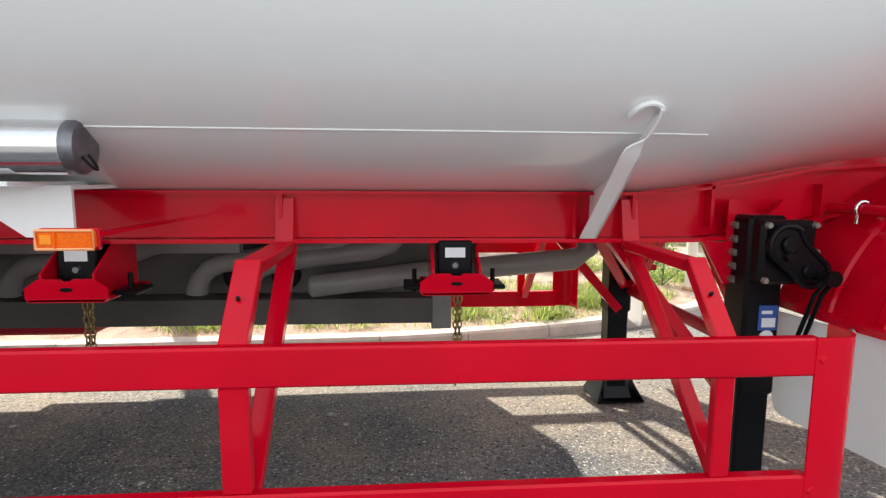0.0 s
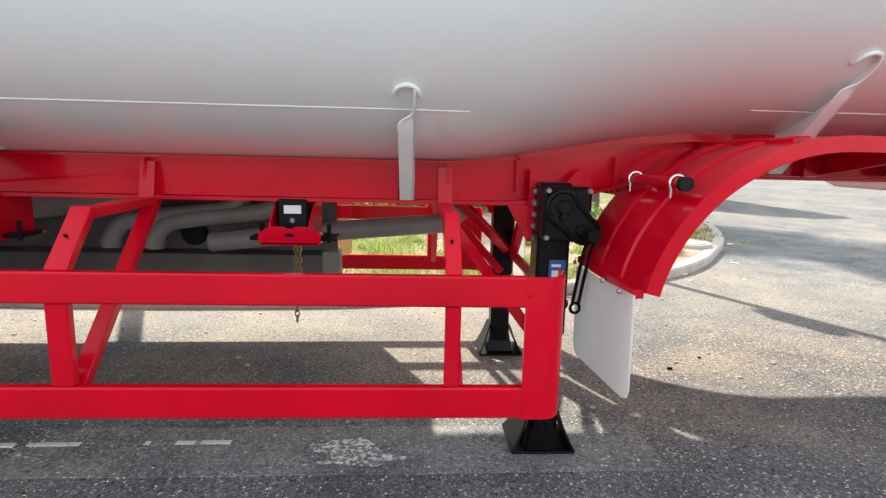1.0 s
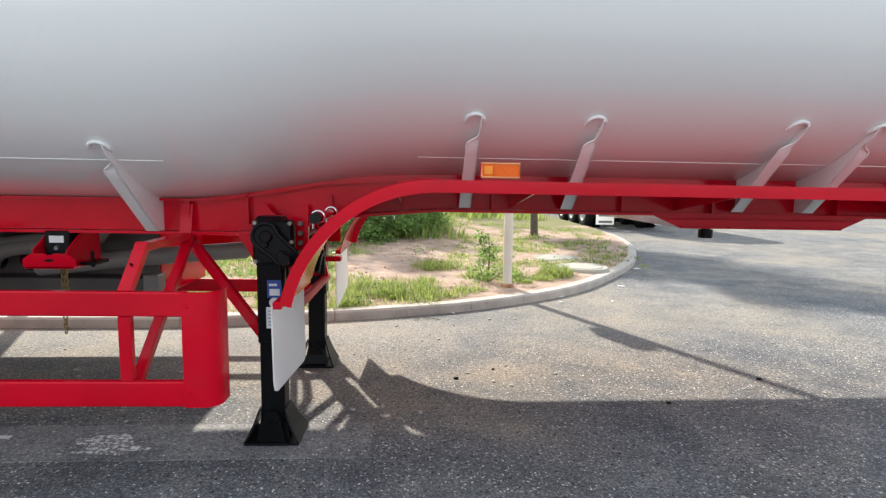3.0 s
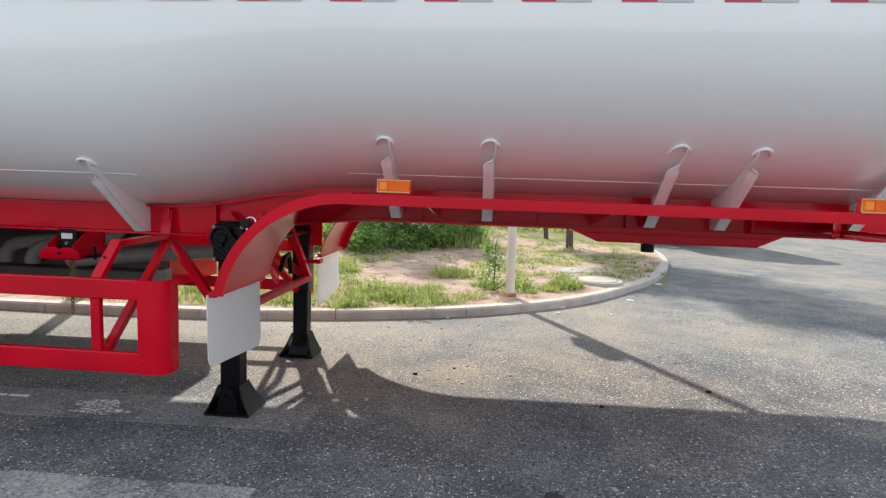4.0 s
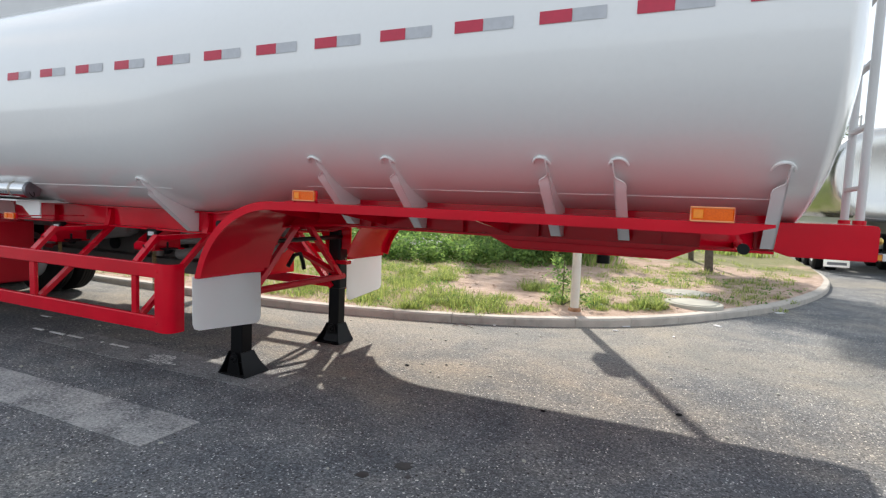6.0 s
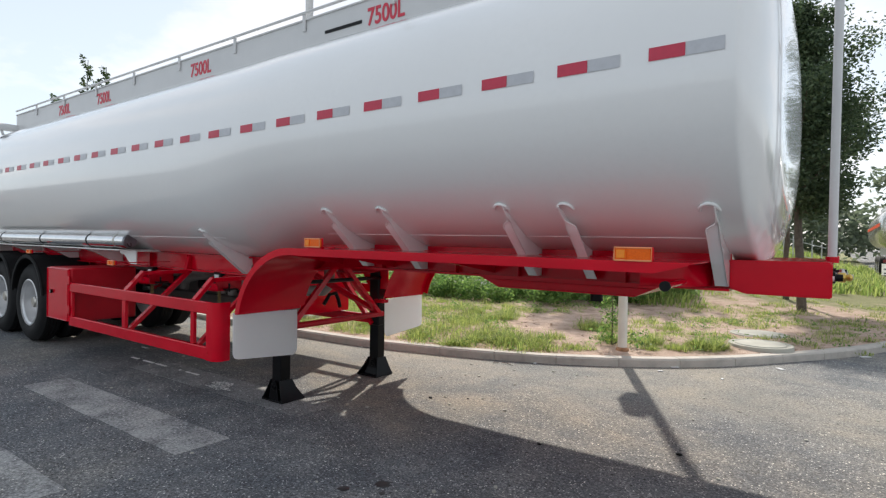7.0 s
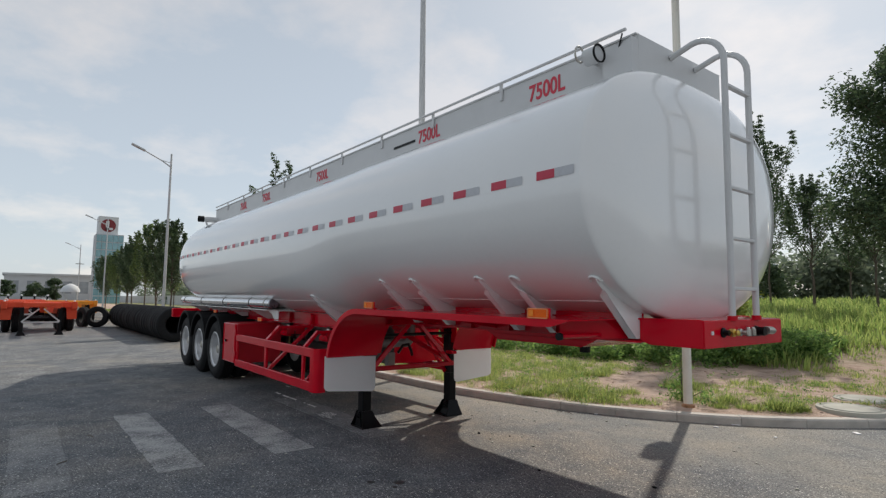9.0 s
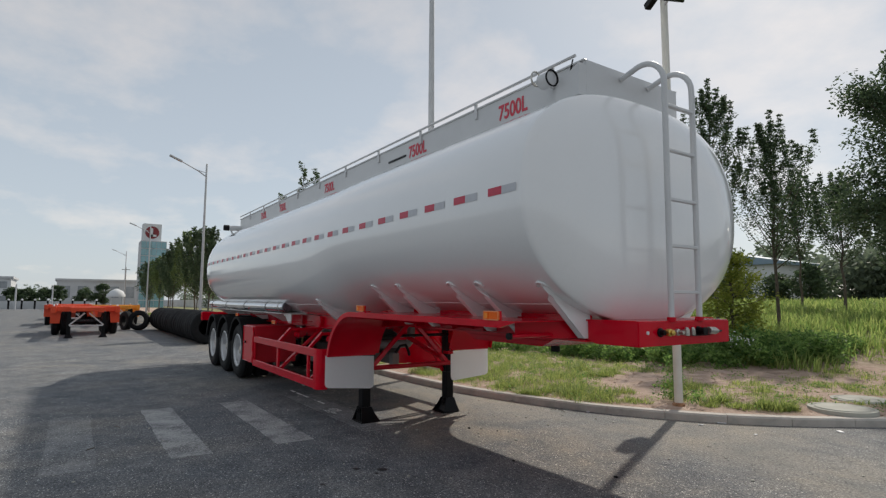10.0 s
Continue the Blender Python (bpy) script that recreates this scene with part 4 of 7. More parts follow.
# landing legs
def landing_leg(Y, gear):
    s = 1 if Y(0) == 0 else -1
    lo = lambda a, c: (min(Y(a), Y(c)), max(Y(a), Y(c)))  # noqa: E731
    b = B()
    box(b, 1.893, 2.033, *lo(1.865, 2.0), 0.53, 1.19, 0.012)
    leg = part("landing_leg", b, BLACK, trailer, "black square landing leg with bolted mount")
    b = B()
    box(b, 1.900, 2.022, *lo(1.875, 1.99), 0.10, 0.55, 0.008)
    part("inner_leg", b, BLACK, leg)
    # foot
    b = B()
    box(b, 1.820, 2.100, *lo(1.83, 2.09), 0.0, 0.012, 0.003)
    foot = part("foot", b, BLACK, leg, "black flared steel foot")
    b = B()
    rr = [[(q[0], Y(q[2]), z), (q[1], Y(q[2]), z), (q[1], Y(q[3]), z), (q[0], Y(q[3]), z)] for q, z in (((1.875, 2.045, 1.875, 2.03), 0.012), ((1.897, 2.025, 1.885, 1.985), 0.13), ((1.897, 2.025, 1.885, 1.985), 0.175))]
    rings(b, rr)
    part("foot_socket", b, BLACK, foot)
    for e in (-1, 1):
        c = 1.96
        b = B()
        rings(b, [[(c + e * u, Y(y), z), (c + e * (u + 0.009), Y(y), z), (c + e * (u + 0.009), Y(y2), z), (c + e * u, Y(y2), z)] for u, z, y, y2 in ((0.136, 0.010, 1.832, 2.088), (0.118, 0.040, 1.838, 2.07), (0.088, 0.105, 1.850, 2.03), (0.060, 0.185, 1.866, 1.998))])
        part("foot_side", b, BLACK, foot)
    for y in (1.852, 1.995):
        b = B()
        rr = [[(1.96 + 0.046 * math.cos(a), Y(q), 0.125 + 0.055 * math.sin(a)) for a in np.linspace(0, math.pi, 11)] + [(1.89, Y(q), 0.012), (2.03, Y(q), 0.012)] for q in (y, y + 0.011)]
        rings(b, rr)
        part("foot_plate", b, BLACK, foot)
    b = B()
    lathe(b, [(0.012, -0.004), (0.026, -0.004), (0.030, 0.002), (0.030, 0.17), (0.012, 0.17)], 16, Matrix.Translation((1.96, Y(1.845) if s > 0 else Y(1.845) - 0.17, 0.13)), closed=True)
    part("foot_pin", b, BLACK, foot)
    # mounting plate on the beam
    b = B()
    prism(b, [(1.776, 1.088), (1.868, 1.088), (1.868, 1.243), (1.926, 1.243), (1.945, 1.215), (1.975, 1.192), (2.03, 1.192), (2.055, 1.215), (2.075, 1.243), (2.138, 1.243), (2.138, 0.93), (1.868, 0.93)], "y", Y(1.962), Y(1.974))
    part("mount_plate", b, RED, leg, "red mounting plate")
    for zz in (0.95, 1.0, 1.05, 1.10, 1.15):
        for xx in (1.892, 2.10):
            b = B()
            lathe(b, [(0, -0.03), (0.012, -0.03), (0.014, -0.02), (0.014, 0.0)], 8, Matrix.Translation((xx, Y(1.962), zz)) @ Matrix.Rotation(0 if s > 0 else math.pi, 4, "Z"))
            part("bolt", b, BOLTM, leg)
    if gear:
        b = B()
        box(b, 1.895, 2.095, 1.80, 1.868, 0.955, 1.178, 0.014)
        gb = part("gearbox", b, BLACK, leg, "black cast gearbox with a raised cover")
        # two lobes joined by a waist
        out = [(1.968 + 0.063 * math.cos(radians(a)), 1.098 + 0.063 * math.sin(radians(a))) for a in np.linspace(50, 235, 12)]
        out += [(1.965, 1.020), (1.995, 1.000)]
        out += [(2.060 + 0.058 * math.cos(radians(a)), 1.005 + 0.050 * math.sin(radians(a))) for a in np.linspace(220, 420, 12)]
        out += [(2.062, 1.075), (2.030, 1.105)]
        b = B()
        prism(b, out, "y", 1.770, 1.80)
        cover_ = part("gear_cover", b, BLACK, gb)
        b = B()
        tube(b, [(x, 1.770, z) for x, z in out + out[:1]], 0.010, 8, caps=False)
        part("cover_ridge", b, BLACK, cover_)
        for x, z, r in ((1.972, 1.098, 0.030), (2.045, 1.008, 0.024), (1.968, 1.06, 0.016)):
            b = B()
            tube(b, [(x, 1.752, z), (x, 1.758, z), (x, 1.772, z)], [r * 0.8, r, r], 16)
            part("boss", b, BLACK, cover_)
        for x, z in ((1.912, 1.162), (2.080, 1.162), (1.912, 0.972), (2.082, 0.968), (2.088, 1.07)):
            b = B()
            lathe(b, [(0, -0.014), (0.010, -0.014), (0.013, 0.0)], 6, Matrix.Translation((x, 1.80, z)))
            part("bolt", b, BOLTM, gb)
        b = B()
        tube(b, [(2.075, 1.78, 0.995), (2.075, 1.71, 0.995), (2.075, 1.71, 0.995), (2.075, 1.685, 0.995)], [0.018, 0.018, 0.027, 0.027], 14)
        shaft = part("crank_shaft", b, BLACK, leg)
        for dx in (-0.013, 0.013):
            b = B()
            tube(b, [(2.07 + dx, 1.70, 0.985), (2.065 + dx, 1.74, 0.93), (2.056 + dx, 1.82, 0.69)], 0.0075, 8)
            part("crank_handle", b, BLACK, shaft, "black folded crank handle")
        b = B()
        tube(b, [(2.056 + 0.02 * math.sin(a), 1.822, 0.672 + 0.022 * math.cos(a)) for a in np.linspace(0, 2 * math.pi, 13)], 0.007, 8, caps=False)
        part("handle_ring", b, BLACK, shaft)
        for z0, z1, x0, x1, mt, nm in ((0.777, 0.868, 1.947, 2.018, LABELB, "label"), (0.618, 0.728, 1.94, 2.015, LABELW, "label")):
            b = B()
            box(b, x0, x1, 1.8615, 1.8655, z0, z1)
            lab = part(nm, b, mt, leg, "blue and white maker's label" if mt is LABELB else "white data label")
            if mt is LABELB:
                b = B()
                box(b, x0 + 0.012, x1 - 0.008, 1.8595, 1.862, z0 + 0.012, z1 - 0.045)
                part("label_field", b, LABELW, lab)
                b = B()
                box(b, x0 + 0.01, x0 + 0.05, 1.8595, 1.862, z1 - 0.03, z1 - 0.018)
                part("print_bar", b, LABELW, lab)
            else:
                for k in range(5):
                    b = B()
                    box(b, x0 + 0.01, x1 - 0.012 - 0.006 * (k % 2), 1.8595, 1.862, z1 - 0.022 - 0.018 * k, z1 - 0.0185 - 0.018 * k)
                    part("print_bar", b, INK, lab)
        b = B()
        lathe(b, [(0, -0.002), (0.026, -0.002), (0.026, 0.002)], 20, Matrix.Translation((1.982, 1.8635, 0.752)))
        part("round_label", b, LABELW, leg, "round white sticker")
    return leg


landing_leg(lambda y: y, True)
landing_leg(far, False)
b = B()
tube(b, [(2.03, 1.93, 0.66), (2.03, far(1.93), 0.66)], 0.03, 12)
part("cross_tie", b, RED_LOW, trailer, "red tie bar between the landing legs")
b = B()
tube(b, [(2.03, 1.98, 1.05), (2.03, far(1.98), 1.05)], 0.02, 12)
part("drive_shaft", b, BLACK, trailer, "black cross shaft between the landing legs")
for a, c in (((1.95, 2.0, 0.46), (1.47, 2.05, 1.09)), ((1.95, far(2.0), 0.55), (1.47, far(2.05), 1.09)), ((2.03, 1.98, 0.66), (2.03, CY - 0.05, 1.20)), ((2.03, far(1.98), 0.66), (2.03, CY + 0.05, 1.20)),
             ((1.98, far(2.0), 0.70), (1.55, CY, 1.12))):
    b = B()
    bar(b, a, c, 0.05, 0.05, 0.003, (1, 0, 0.2))
    part("leg_brace", b, RED, trailer, "red diagonal brace")
b = B()
tube(b, [(2.12, 2.28, 0.84), (2.13, 2.34, 0.93), (2.13, 2.42, 0.94), (2.12, 2.47, 0.86), (2.12, 2.485, 0.80)], 0.018, 10)
part("air_hose", b, BLACK, trailer, "black hanging air hose")


# added block: interrupts the sliver of sun within the trailer's ground shadow
b = B()
box(b, 2.02, 2.15, far(2.055), far(1.97), 0.79, 0.825, 0.004)
part("sliver_block", b, RED, trailer, "red block added between landing leg and mudguard to interrupt a sun sliver")


# side underrun guards
def side_guard(Y):
    lo = lambda a, c: (min(Y(a), Y(c)), max(Y(a), Y(c)))  # noqa: E731
    x0 = -1.03
    b = B()
    box(b, x0, 1.76, *lo(1.332, 1.372), 0.806, 0.908, 0.006)
    part("guard_top_rail", b, RED, trailer, "red side guard rail")
    b = B()
    box(b, x0, 1.76, *lo(1.332, 1.372), 0.422, 0.530, 0.006)
    part("guard_bottom_rail", b, RED, trailer, "red side guard rail")
    # wrapped end panel
    b = B()
    prof = [(1.742, 1.330)] + [(1.815 + 0.07 * math.sin(a), 1.40 - 0.07 * math.cos(a)) for a in np.linspace(0, math.pi / 2, 8)] + [(1.885, 1.46)]
    inn = [(x - 0.006 if x > 1.8 else x, y + 0.006) for x, y in prof]
    rr = [[(x0_, Y(y0_), 0.420), (x0_, Y(y0_), 0.910), (x1_, Y(y1_), 0.910), (x1_, Y(y1_), 0.420)] for (x0_, y0_), (x1_, y1_) in zip(prof, inn)]
    rings(b, rr)
    pan = part("guard_end_panel", b, RED, trailer, "red rounded end panel of the side guard")
    for z in (0.488, 0.852):
        b = B()
        lathe(b, [(0, -0.006), (0.010, -0.005), (0.012, 0.0)], 8, Matrix.Translation((1.762, Y(1.33), z)) @ Matrix.Rotation(0 if Y(0) == 0 else math.pi, 4, "Z"))
        part("rivet", b, RED, pan)
    for px, w in ((0.262, 0.072), (1.508, 0.052), (-0.99, 0.06)):
        b = B()
        box(b, px - w / 2, px + w / 2, *lo(1.338, 1.37), 0.530, 0.806, 0.004)
        part("guard_post", b, RED, trailer, "red side guard post")
    for px, w in ((0.262, 0.07), (1.508, 0.055)):
        b = B()
        bar(b, (px, Y(1.36), 0.900), (px, Y(1.53), 1.085), w, 0.035, 0.003)
        st_ = part("guard_strut", b, RED, trailer, "red bent guard strut")
        b = B()
        bar(b, (px, Y(1.515), 1.07), (px, Y(2.0), 1.075), w, 0.035, 0.003)
        part("strut_arm", b, RED, st_)
        b = B()
        tube(b, [(px - 0.004, Y(1.43), 1.005), (px - 0.004, Y(1.4235), 1.0115)], 0.0055, 8)
        part("bolt", b, BLACK, st_)
        b = B()
        bar(b, (px + 0.02, Y(1.372), 0.50), (px + 0.01, Y(2.02), 1.09), w * 0.8, 0.04, 0.003)
        part("guard_brace", b, RED, trailer, "red diagonal guard brace")
        b = B()
        prism(b, [(Y(1.96), 1.08), (Y(2.03), 1.08), (Y(2.03), 1.24), (Y(2.0), 1.24), (Y(1.975), 1.12)], "x", px - 0.03, px + 0.03)
        part("strut_gusset", b, RED, st_)
    # tool box
    b = B()
    box(b, -1.64, -1.00, *lo(1.345, 2.05), 0.455, 1.065, 0.012)
    tb = part("tool_box", b, RED_LOW, trailer, "red sheet-steel tool box")
    b = B()
    box(b, -1.635, -1.03, *lo(1.327, 1.345), 0.462, 1.058, 0.006)
    dr = part("box_door", b, RED, tb)
    b = B()
    tube(b, [(-1.49, Y(1.327), 0.78), (-1.49, Y(1.305), 0.78)], 0.022, 14)
    lk = part("lock", b, BLACK, dr, "round black box lock")
    b = B()
    tube(b, [(-1.49, Y(1.306), 0.78), (-1.49, Y(1.302), 0.78)], 0.013, 12)
    part("key_barrel", b, STEEL, lk)
    for zz in (0.60, 0.93):
        b = B()
        box(b, -1.065, -0.995, *lo(1.318, 1.335), zz - 0.045, zz + 0.045, 0.004)
        part("hinge", b, RED, tb)
    b = B()
    tube(b, [(-1.625, Y(1.324), 1.05), (-1.625, Y(1.324), 0.47), (-1.04, Y(1.324), 0.47), (-1.04, Y(1.324), 1.05), (-1.625, Y(1.324), 1.05)], 0.006, 6, caps=False)
    part("door_bead", b, RED, dr)
    b = B()
    box(b, -1.5, -1.2, *lo(2.0, 2.06), 1.06, 1.12)
    part("box_hanger", b, RED_LOW, tb)


side_guard(lambda y: y)
side_guard(far)


# spare-wheel winches: red trays with black blocks and chains
def chain(bm, x, y, z0, z1):
    z, k = z0, 0
    while z > z1:
        pts = []
        for a in np.linspace(0, 2 * math.pi, 11):
            u, w = 0.009 * math.cos(a), 0.016 * math.sin(a)
            pts.append((x + (u if k % 2 else 0), y + (0 if k % 2 else u), z + w))
        tube(bm, pts, 0.0034, 5, caps=False)
        z -= 0.024
        k += 1
    return bm


for x, yb in ((0.862, 2.0), (-0.405, 1.95)):
    b = B()
    prism(b, [(x - 0.085, 0.985), (x - 0.022, 0.985), (x - 0.014, 0.977), (x + 0.014, 0.977), (x + 0.022, 0.985), (x + 0.085, 0.985), (x + 0.128, 0.955), (x + 0.128, 0.92), (x + 0.117, 0.908), (x - 0.117, 0.908), (x - 0.128, 0.92), (x - 0.128, 0.955)], "y", yb - 0.10, yb - 0.088)
    tray = part("winch_tray", b, RED, trailer, "red folded winch tray")
    b = B()
    box(b, x - 0.12, x + 0.12, yb - 0.10, yb + 0.22, 0.908, 0.92, 0.003)
    part("tray_floor", b, RED, tray)
    b = B()
    lathe(b, [(0.0, -0.002), (0.014, -0.002), (0.016, 0.002)], 14, Matrix.Translation((x, yb - 0.1005, 0.95)) @ Matrix.Diagonal((1.4, 1, 0.5, 1)))
    part("slot", b, BLACK, tray)
    for sx_ in (-1, 1):
        b = B()
        prism(b, [(yb - 0.09, 0.92), (yb + 0.2, 0.92), (yb + 0.2, 1.09), (yb + 0.05, 1.09), (yb - 0.09, 1.0)], "x", x + sx_ * 0.082 - 0.004, x + sx_ * 0.082 + 0.004)
        part("tray_side", b, RED, tray)
        b = B()
        tube(b, [(x + sx_ * 0.145, yb + 0.02, 0.90), (x + sx_ * 0.145, yb + 0.02, 0.985)], 0.009, 10)
        part("stud", b, BLACK, tray)
        b = B()
        box(b, x + sx_ * 0.145 - 0.04, x + sx_ * 0.145 + 0.04, yb - 0.03, yb + 0.1, 0.915, 0.932, 0.004)
        part("stud_lug", b, BLACK, tray)
    b = B()
    box(b, x - 0.062, x + 0.062, yb - 0.03, yb + 0.15, 0.93, 1.095, 0.006)
    blk = part("winch_block", b, BLACK, tray, "black winch housing")
    b = B()
    box(b, x - 0.036, x + 0.036, yb - 0.034, yb - 0.028, 1.033, 1.068)
    part("label", b, LABELW, blk, "small white label")
    b = B()
    lathe(b, [(0, -0.012), (0.010, -0.012), (0.014, 0.0)], 12, Matrix.Translation((x, yb - 0.03, 1.005)))
    part("nut", b, DSTEEL, blk)
    b = B()
    chain(b, x + 0.006, yb - 0.01, 0.90, 0.54 if x > 0 else 0.70)
    chain(b, x + 0.020, yb - 0.005, 0.90, 0.66)
    part("chain", b, CHAINM, tray, "hanging yellow-zinc chain", smooth=0)

# grey discharge pipe and channel under the shell, seen beneath the beam
b = B()
tube(b, [(0.205, 2.79, 0.772), (0.22, 2.79, 0.773), (0.82, 2.79, 0.84), (1.56, 2.79, 0.903), (1.63, 2.79, 0.95), (1.65, 2.79, 1.3)], [0.042, 0.058, 0.057, 0.056, 0.056, 0.056], 20)
part("discharge_pipe", b, PIPEG, trailer, "grey painted discharge pipe")
b = B()
box(b, -2.35, 0.90, 2.98, 3.80, 0.55, 1.20, 0.008)
cab = part("pipe_cabinet", b, GREYD, trailer, "dark grey steel cabinet below the chassis")
b = B()
prism(b, [(2.90, 0.545), (2.985, 0.545), (2.985, 0.70), (2.975, 0.70), (2.93, 0.695), (2.90, 0.68)], "x", -2.4, 0.86)
part("cabinet_sill", b, GREYD, cab)
b = B()
box(b, 0.83, 0.935, 2.885, 3.0, 0.515, 0.71, 0.006)
part("sill_end", b, GREYP, cab)
b = B()
box(b, 0.90, 0.908, 3.0, 3.80, 0.548, 1.20, 0.002)
part("end_panel", b, RED, cab, "red painted end panel")
for x in (-2.0, -0.5, 0.7):
    b = B()
    box(b, x - 0.02, x + 0.02, 3.05, 3.12, 1.19, 1.27)
    part("cabinet_hanger", b, GREYP, cab)
for x, y in ((-0.085, 2.78), (-0.335, 2.80), (-1.22, 2.80), (-2.05, 2.80)):
    b = B()
    path = [(x - 0.012, 0.735), (x - 0.010, 0.76), (x + 0.01, 0.815), (x + 0.05, 0.862), (x + 0.12, 0.892), (x + 0.30, 0.918), (x + 0.60, 0.952), (x + 0.70, 0.985), (x + 0.76, 1.06), (x + 0.78, 1.30)]
    tube(b, [(px, y, pz) for px, pz in path], [0.050, 0.056] + [0.050] * 8, 18)
    part("discharge_pipe", b, PIPEG, trailer, "grey painted discharge pipe bent down at its end")
    b = B()
    lathe(b, [(0, -0.015), (0.065, -0.015), (0.074, -0.005), (0.074, 0.03)], 24, Matrix.Translation((x + 0.145, 2.95, 0.80)))
    part("outlet_cap", b, RUBBER, trailer, "dark round outlet cap")
# tray under the shell
b = B()
box(b, -2.0, 0.0, 2.35, 2.40, 1.0, 1.09)
part("pipe_tray", b, GREYP, trailer, "grey tray below the tank")

# polished hose tube along the shell
b = B()
tube(b, [(-5.75, 1.60, 1.39), (-5.74, 1.60, 1.39), (-0.215, 1.60, 1.39), (-0.205, 1.60, 1.39)], [0.066, 0.0735, 0.0735, 0.069], 32)
hose = part("hose_tube", b, CHROME, trailer, "polished stainless hose tube")
b = B()
tube(b, [(-0.208, 1.60, 1.39), (-0.185, 1.60, 1.39), (-0.175, 1.60, 1.39)], [0.0735, 0.0735, 0.066], 32)
part("end_cap", b, DSTEEL, hose, "dished dull steel end cap")
b = B()
tube(b, [(-0.17 + 0.03 * math.sin(a), 1.58 + 0.02 * math.cos(a), 1.37 - 0.04 * math.sin(a)) for a in np.linspace(0, 3, 9)], 0.004, 6)
part("cap_chain", b, BLACK, hose)
for x in (-5.4, -4.0, -2.5, -1.1, -0.42):
    b = B()
    tube(b, [(x - 0.015, 1.60, 1.39), (x + 0.015, 1.60, 1.39)], 0.078, 32)
    part("clamp_band", b, BLACK if x < -1 else STEEL, hose)
b = B()
box(b, -5.7, -0.36, 1.56, 1.95, 1.283, 1.298, 0.003)
tr_ = part("hose_shelf", b, WHITE, trailer, "white shelf under the hose tube")
for x in (-5.2, -3.9, -2.6, -1.3, -0.5):
    b = B()
    if x > -0.6:
        prism(b, [(-0.66, 1.286), (-0.285, 1.286), (-0.285, 1.135), (-0.42, 1.135), (-0.56, 1.235), (-0.66, 1.25)], "y", 1.71, 1.722)
        box(b, -0.66, -0.285, 1.722, 2.03, 1.274, 1.286)
    else:
        prism(b, [(1.56, 1.29), (1.60, 1.31), (2.0, 1.31), (2.02, 1.13), (1.9, 1.13), (1.70, 1.24)], "x", x - 0.02, x + 0.02)
    part("shelf_bracket", b, WHITE, tr_)


# wheels, axles, rear mudguards
def tyre_mesh():
    b = B()
    R, w = 0.522, 0.27
    prof = [(0.29, -w / 2 + 0.03), (0.31, -w / 2 + 0.01), (0.38, -w / 2 - 0.008), (0.45, -w / 2), (0.49, -w / 2 + 0.018), (0.513, -w / 2 + 0.045)]
    tread = []
    for y in (-0.06, -0.02, 0.02, 0.06):
        tread += [(R, y - 0.016), (R, y + 0.014), (R - 0.014, y + 0.016), (R - 0.014, y + 0.022)]
    prof = prof + [(R, -0.085)] + tread + [(R, 0.085), (0.513, w / 2 - 0.045), (0.49, w / 2 - 0.018), (0.45, w / 2), (0.38, w / 2 + 0.008), (0.31, w / 2 - 0.01), (0.29, w / 2 - 0.03)]
    lathe(b, prof, 48, closed=True)
    return mesh_of(b, RUBBER)


def rim_mesh():
    b = B()
    prof = [(0.30, -0.135), (0.315, -0.13), (0.30, -0.118), (0.275, -0.10), (0.262, 0.0), (0.235, 0.045), (0.20, 0.062), (0.16, 0.05), (0.135, 0.03), (0.12, 0.03), (0.12, 0.09), (0.26, 0.12), (0.30, 0.12)]
    lathe(b, prof, 40, closed=True)
    return mesh_of(b, RIM)


def hub_mesh():
    b = B()
    lathe(b, [(0, -0.085), (0.06, -0.085), (0.075, -0.07), (0.08, 0.0), (0.12, 0.03), (0.125, 0.04)], 24)
    for k in range(10):
        a = 2 * math.pi * k / 10
        lathe(b, [(0, 0.02), (0.013, 0.02), (0.015, 0.055)], 6, Matrix.Translation((0.17 * math.cos(a), 0, 0.17 * math.sin(a))))
    return mesh_of(b, STEEL)


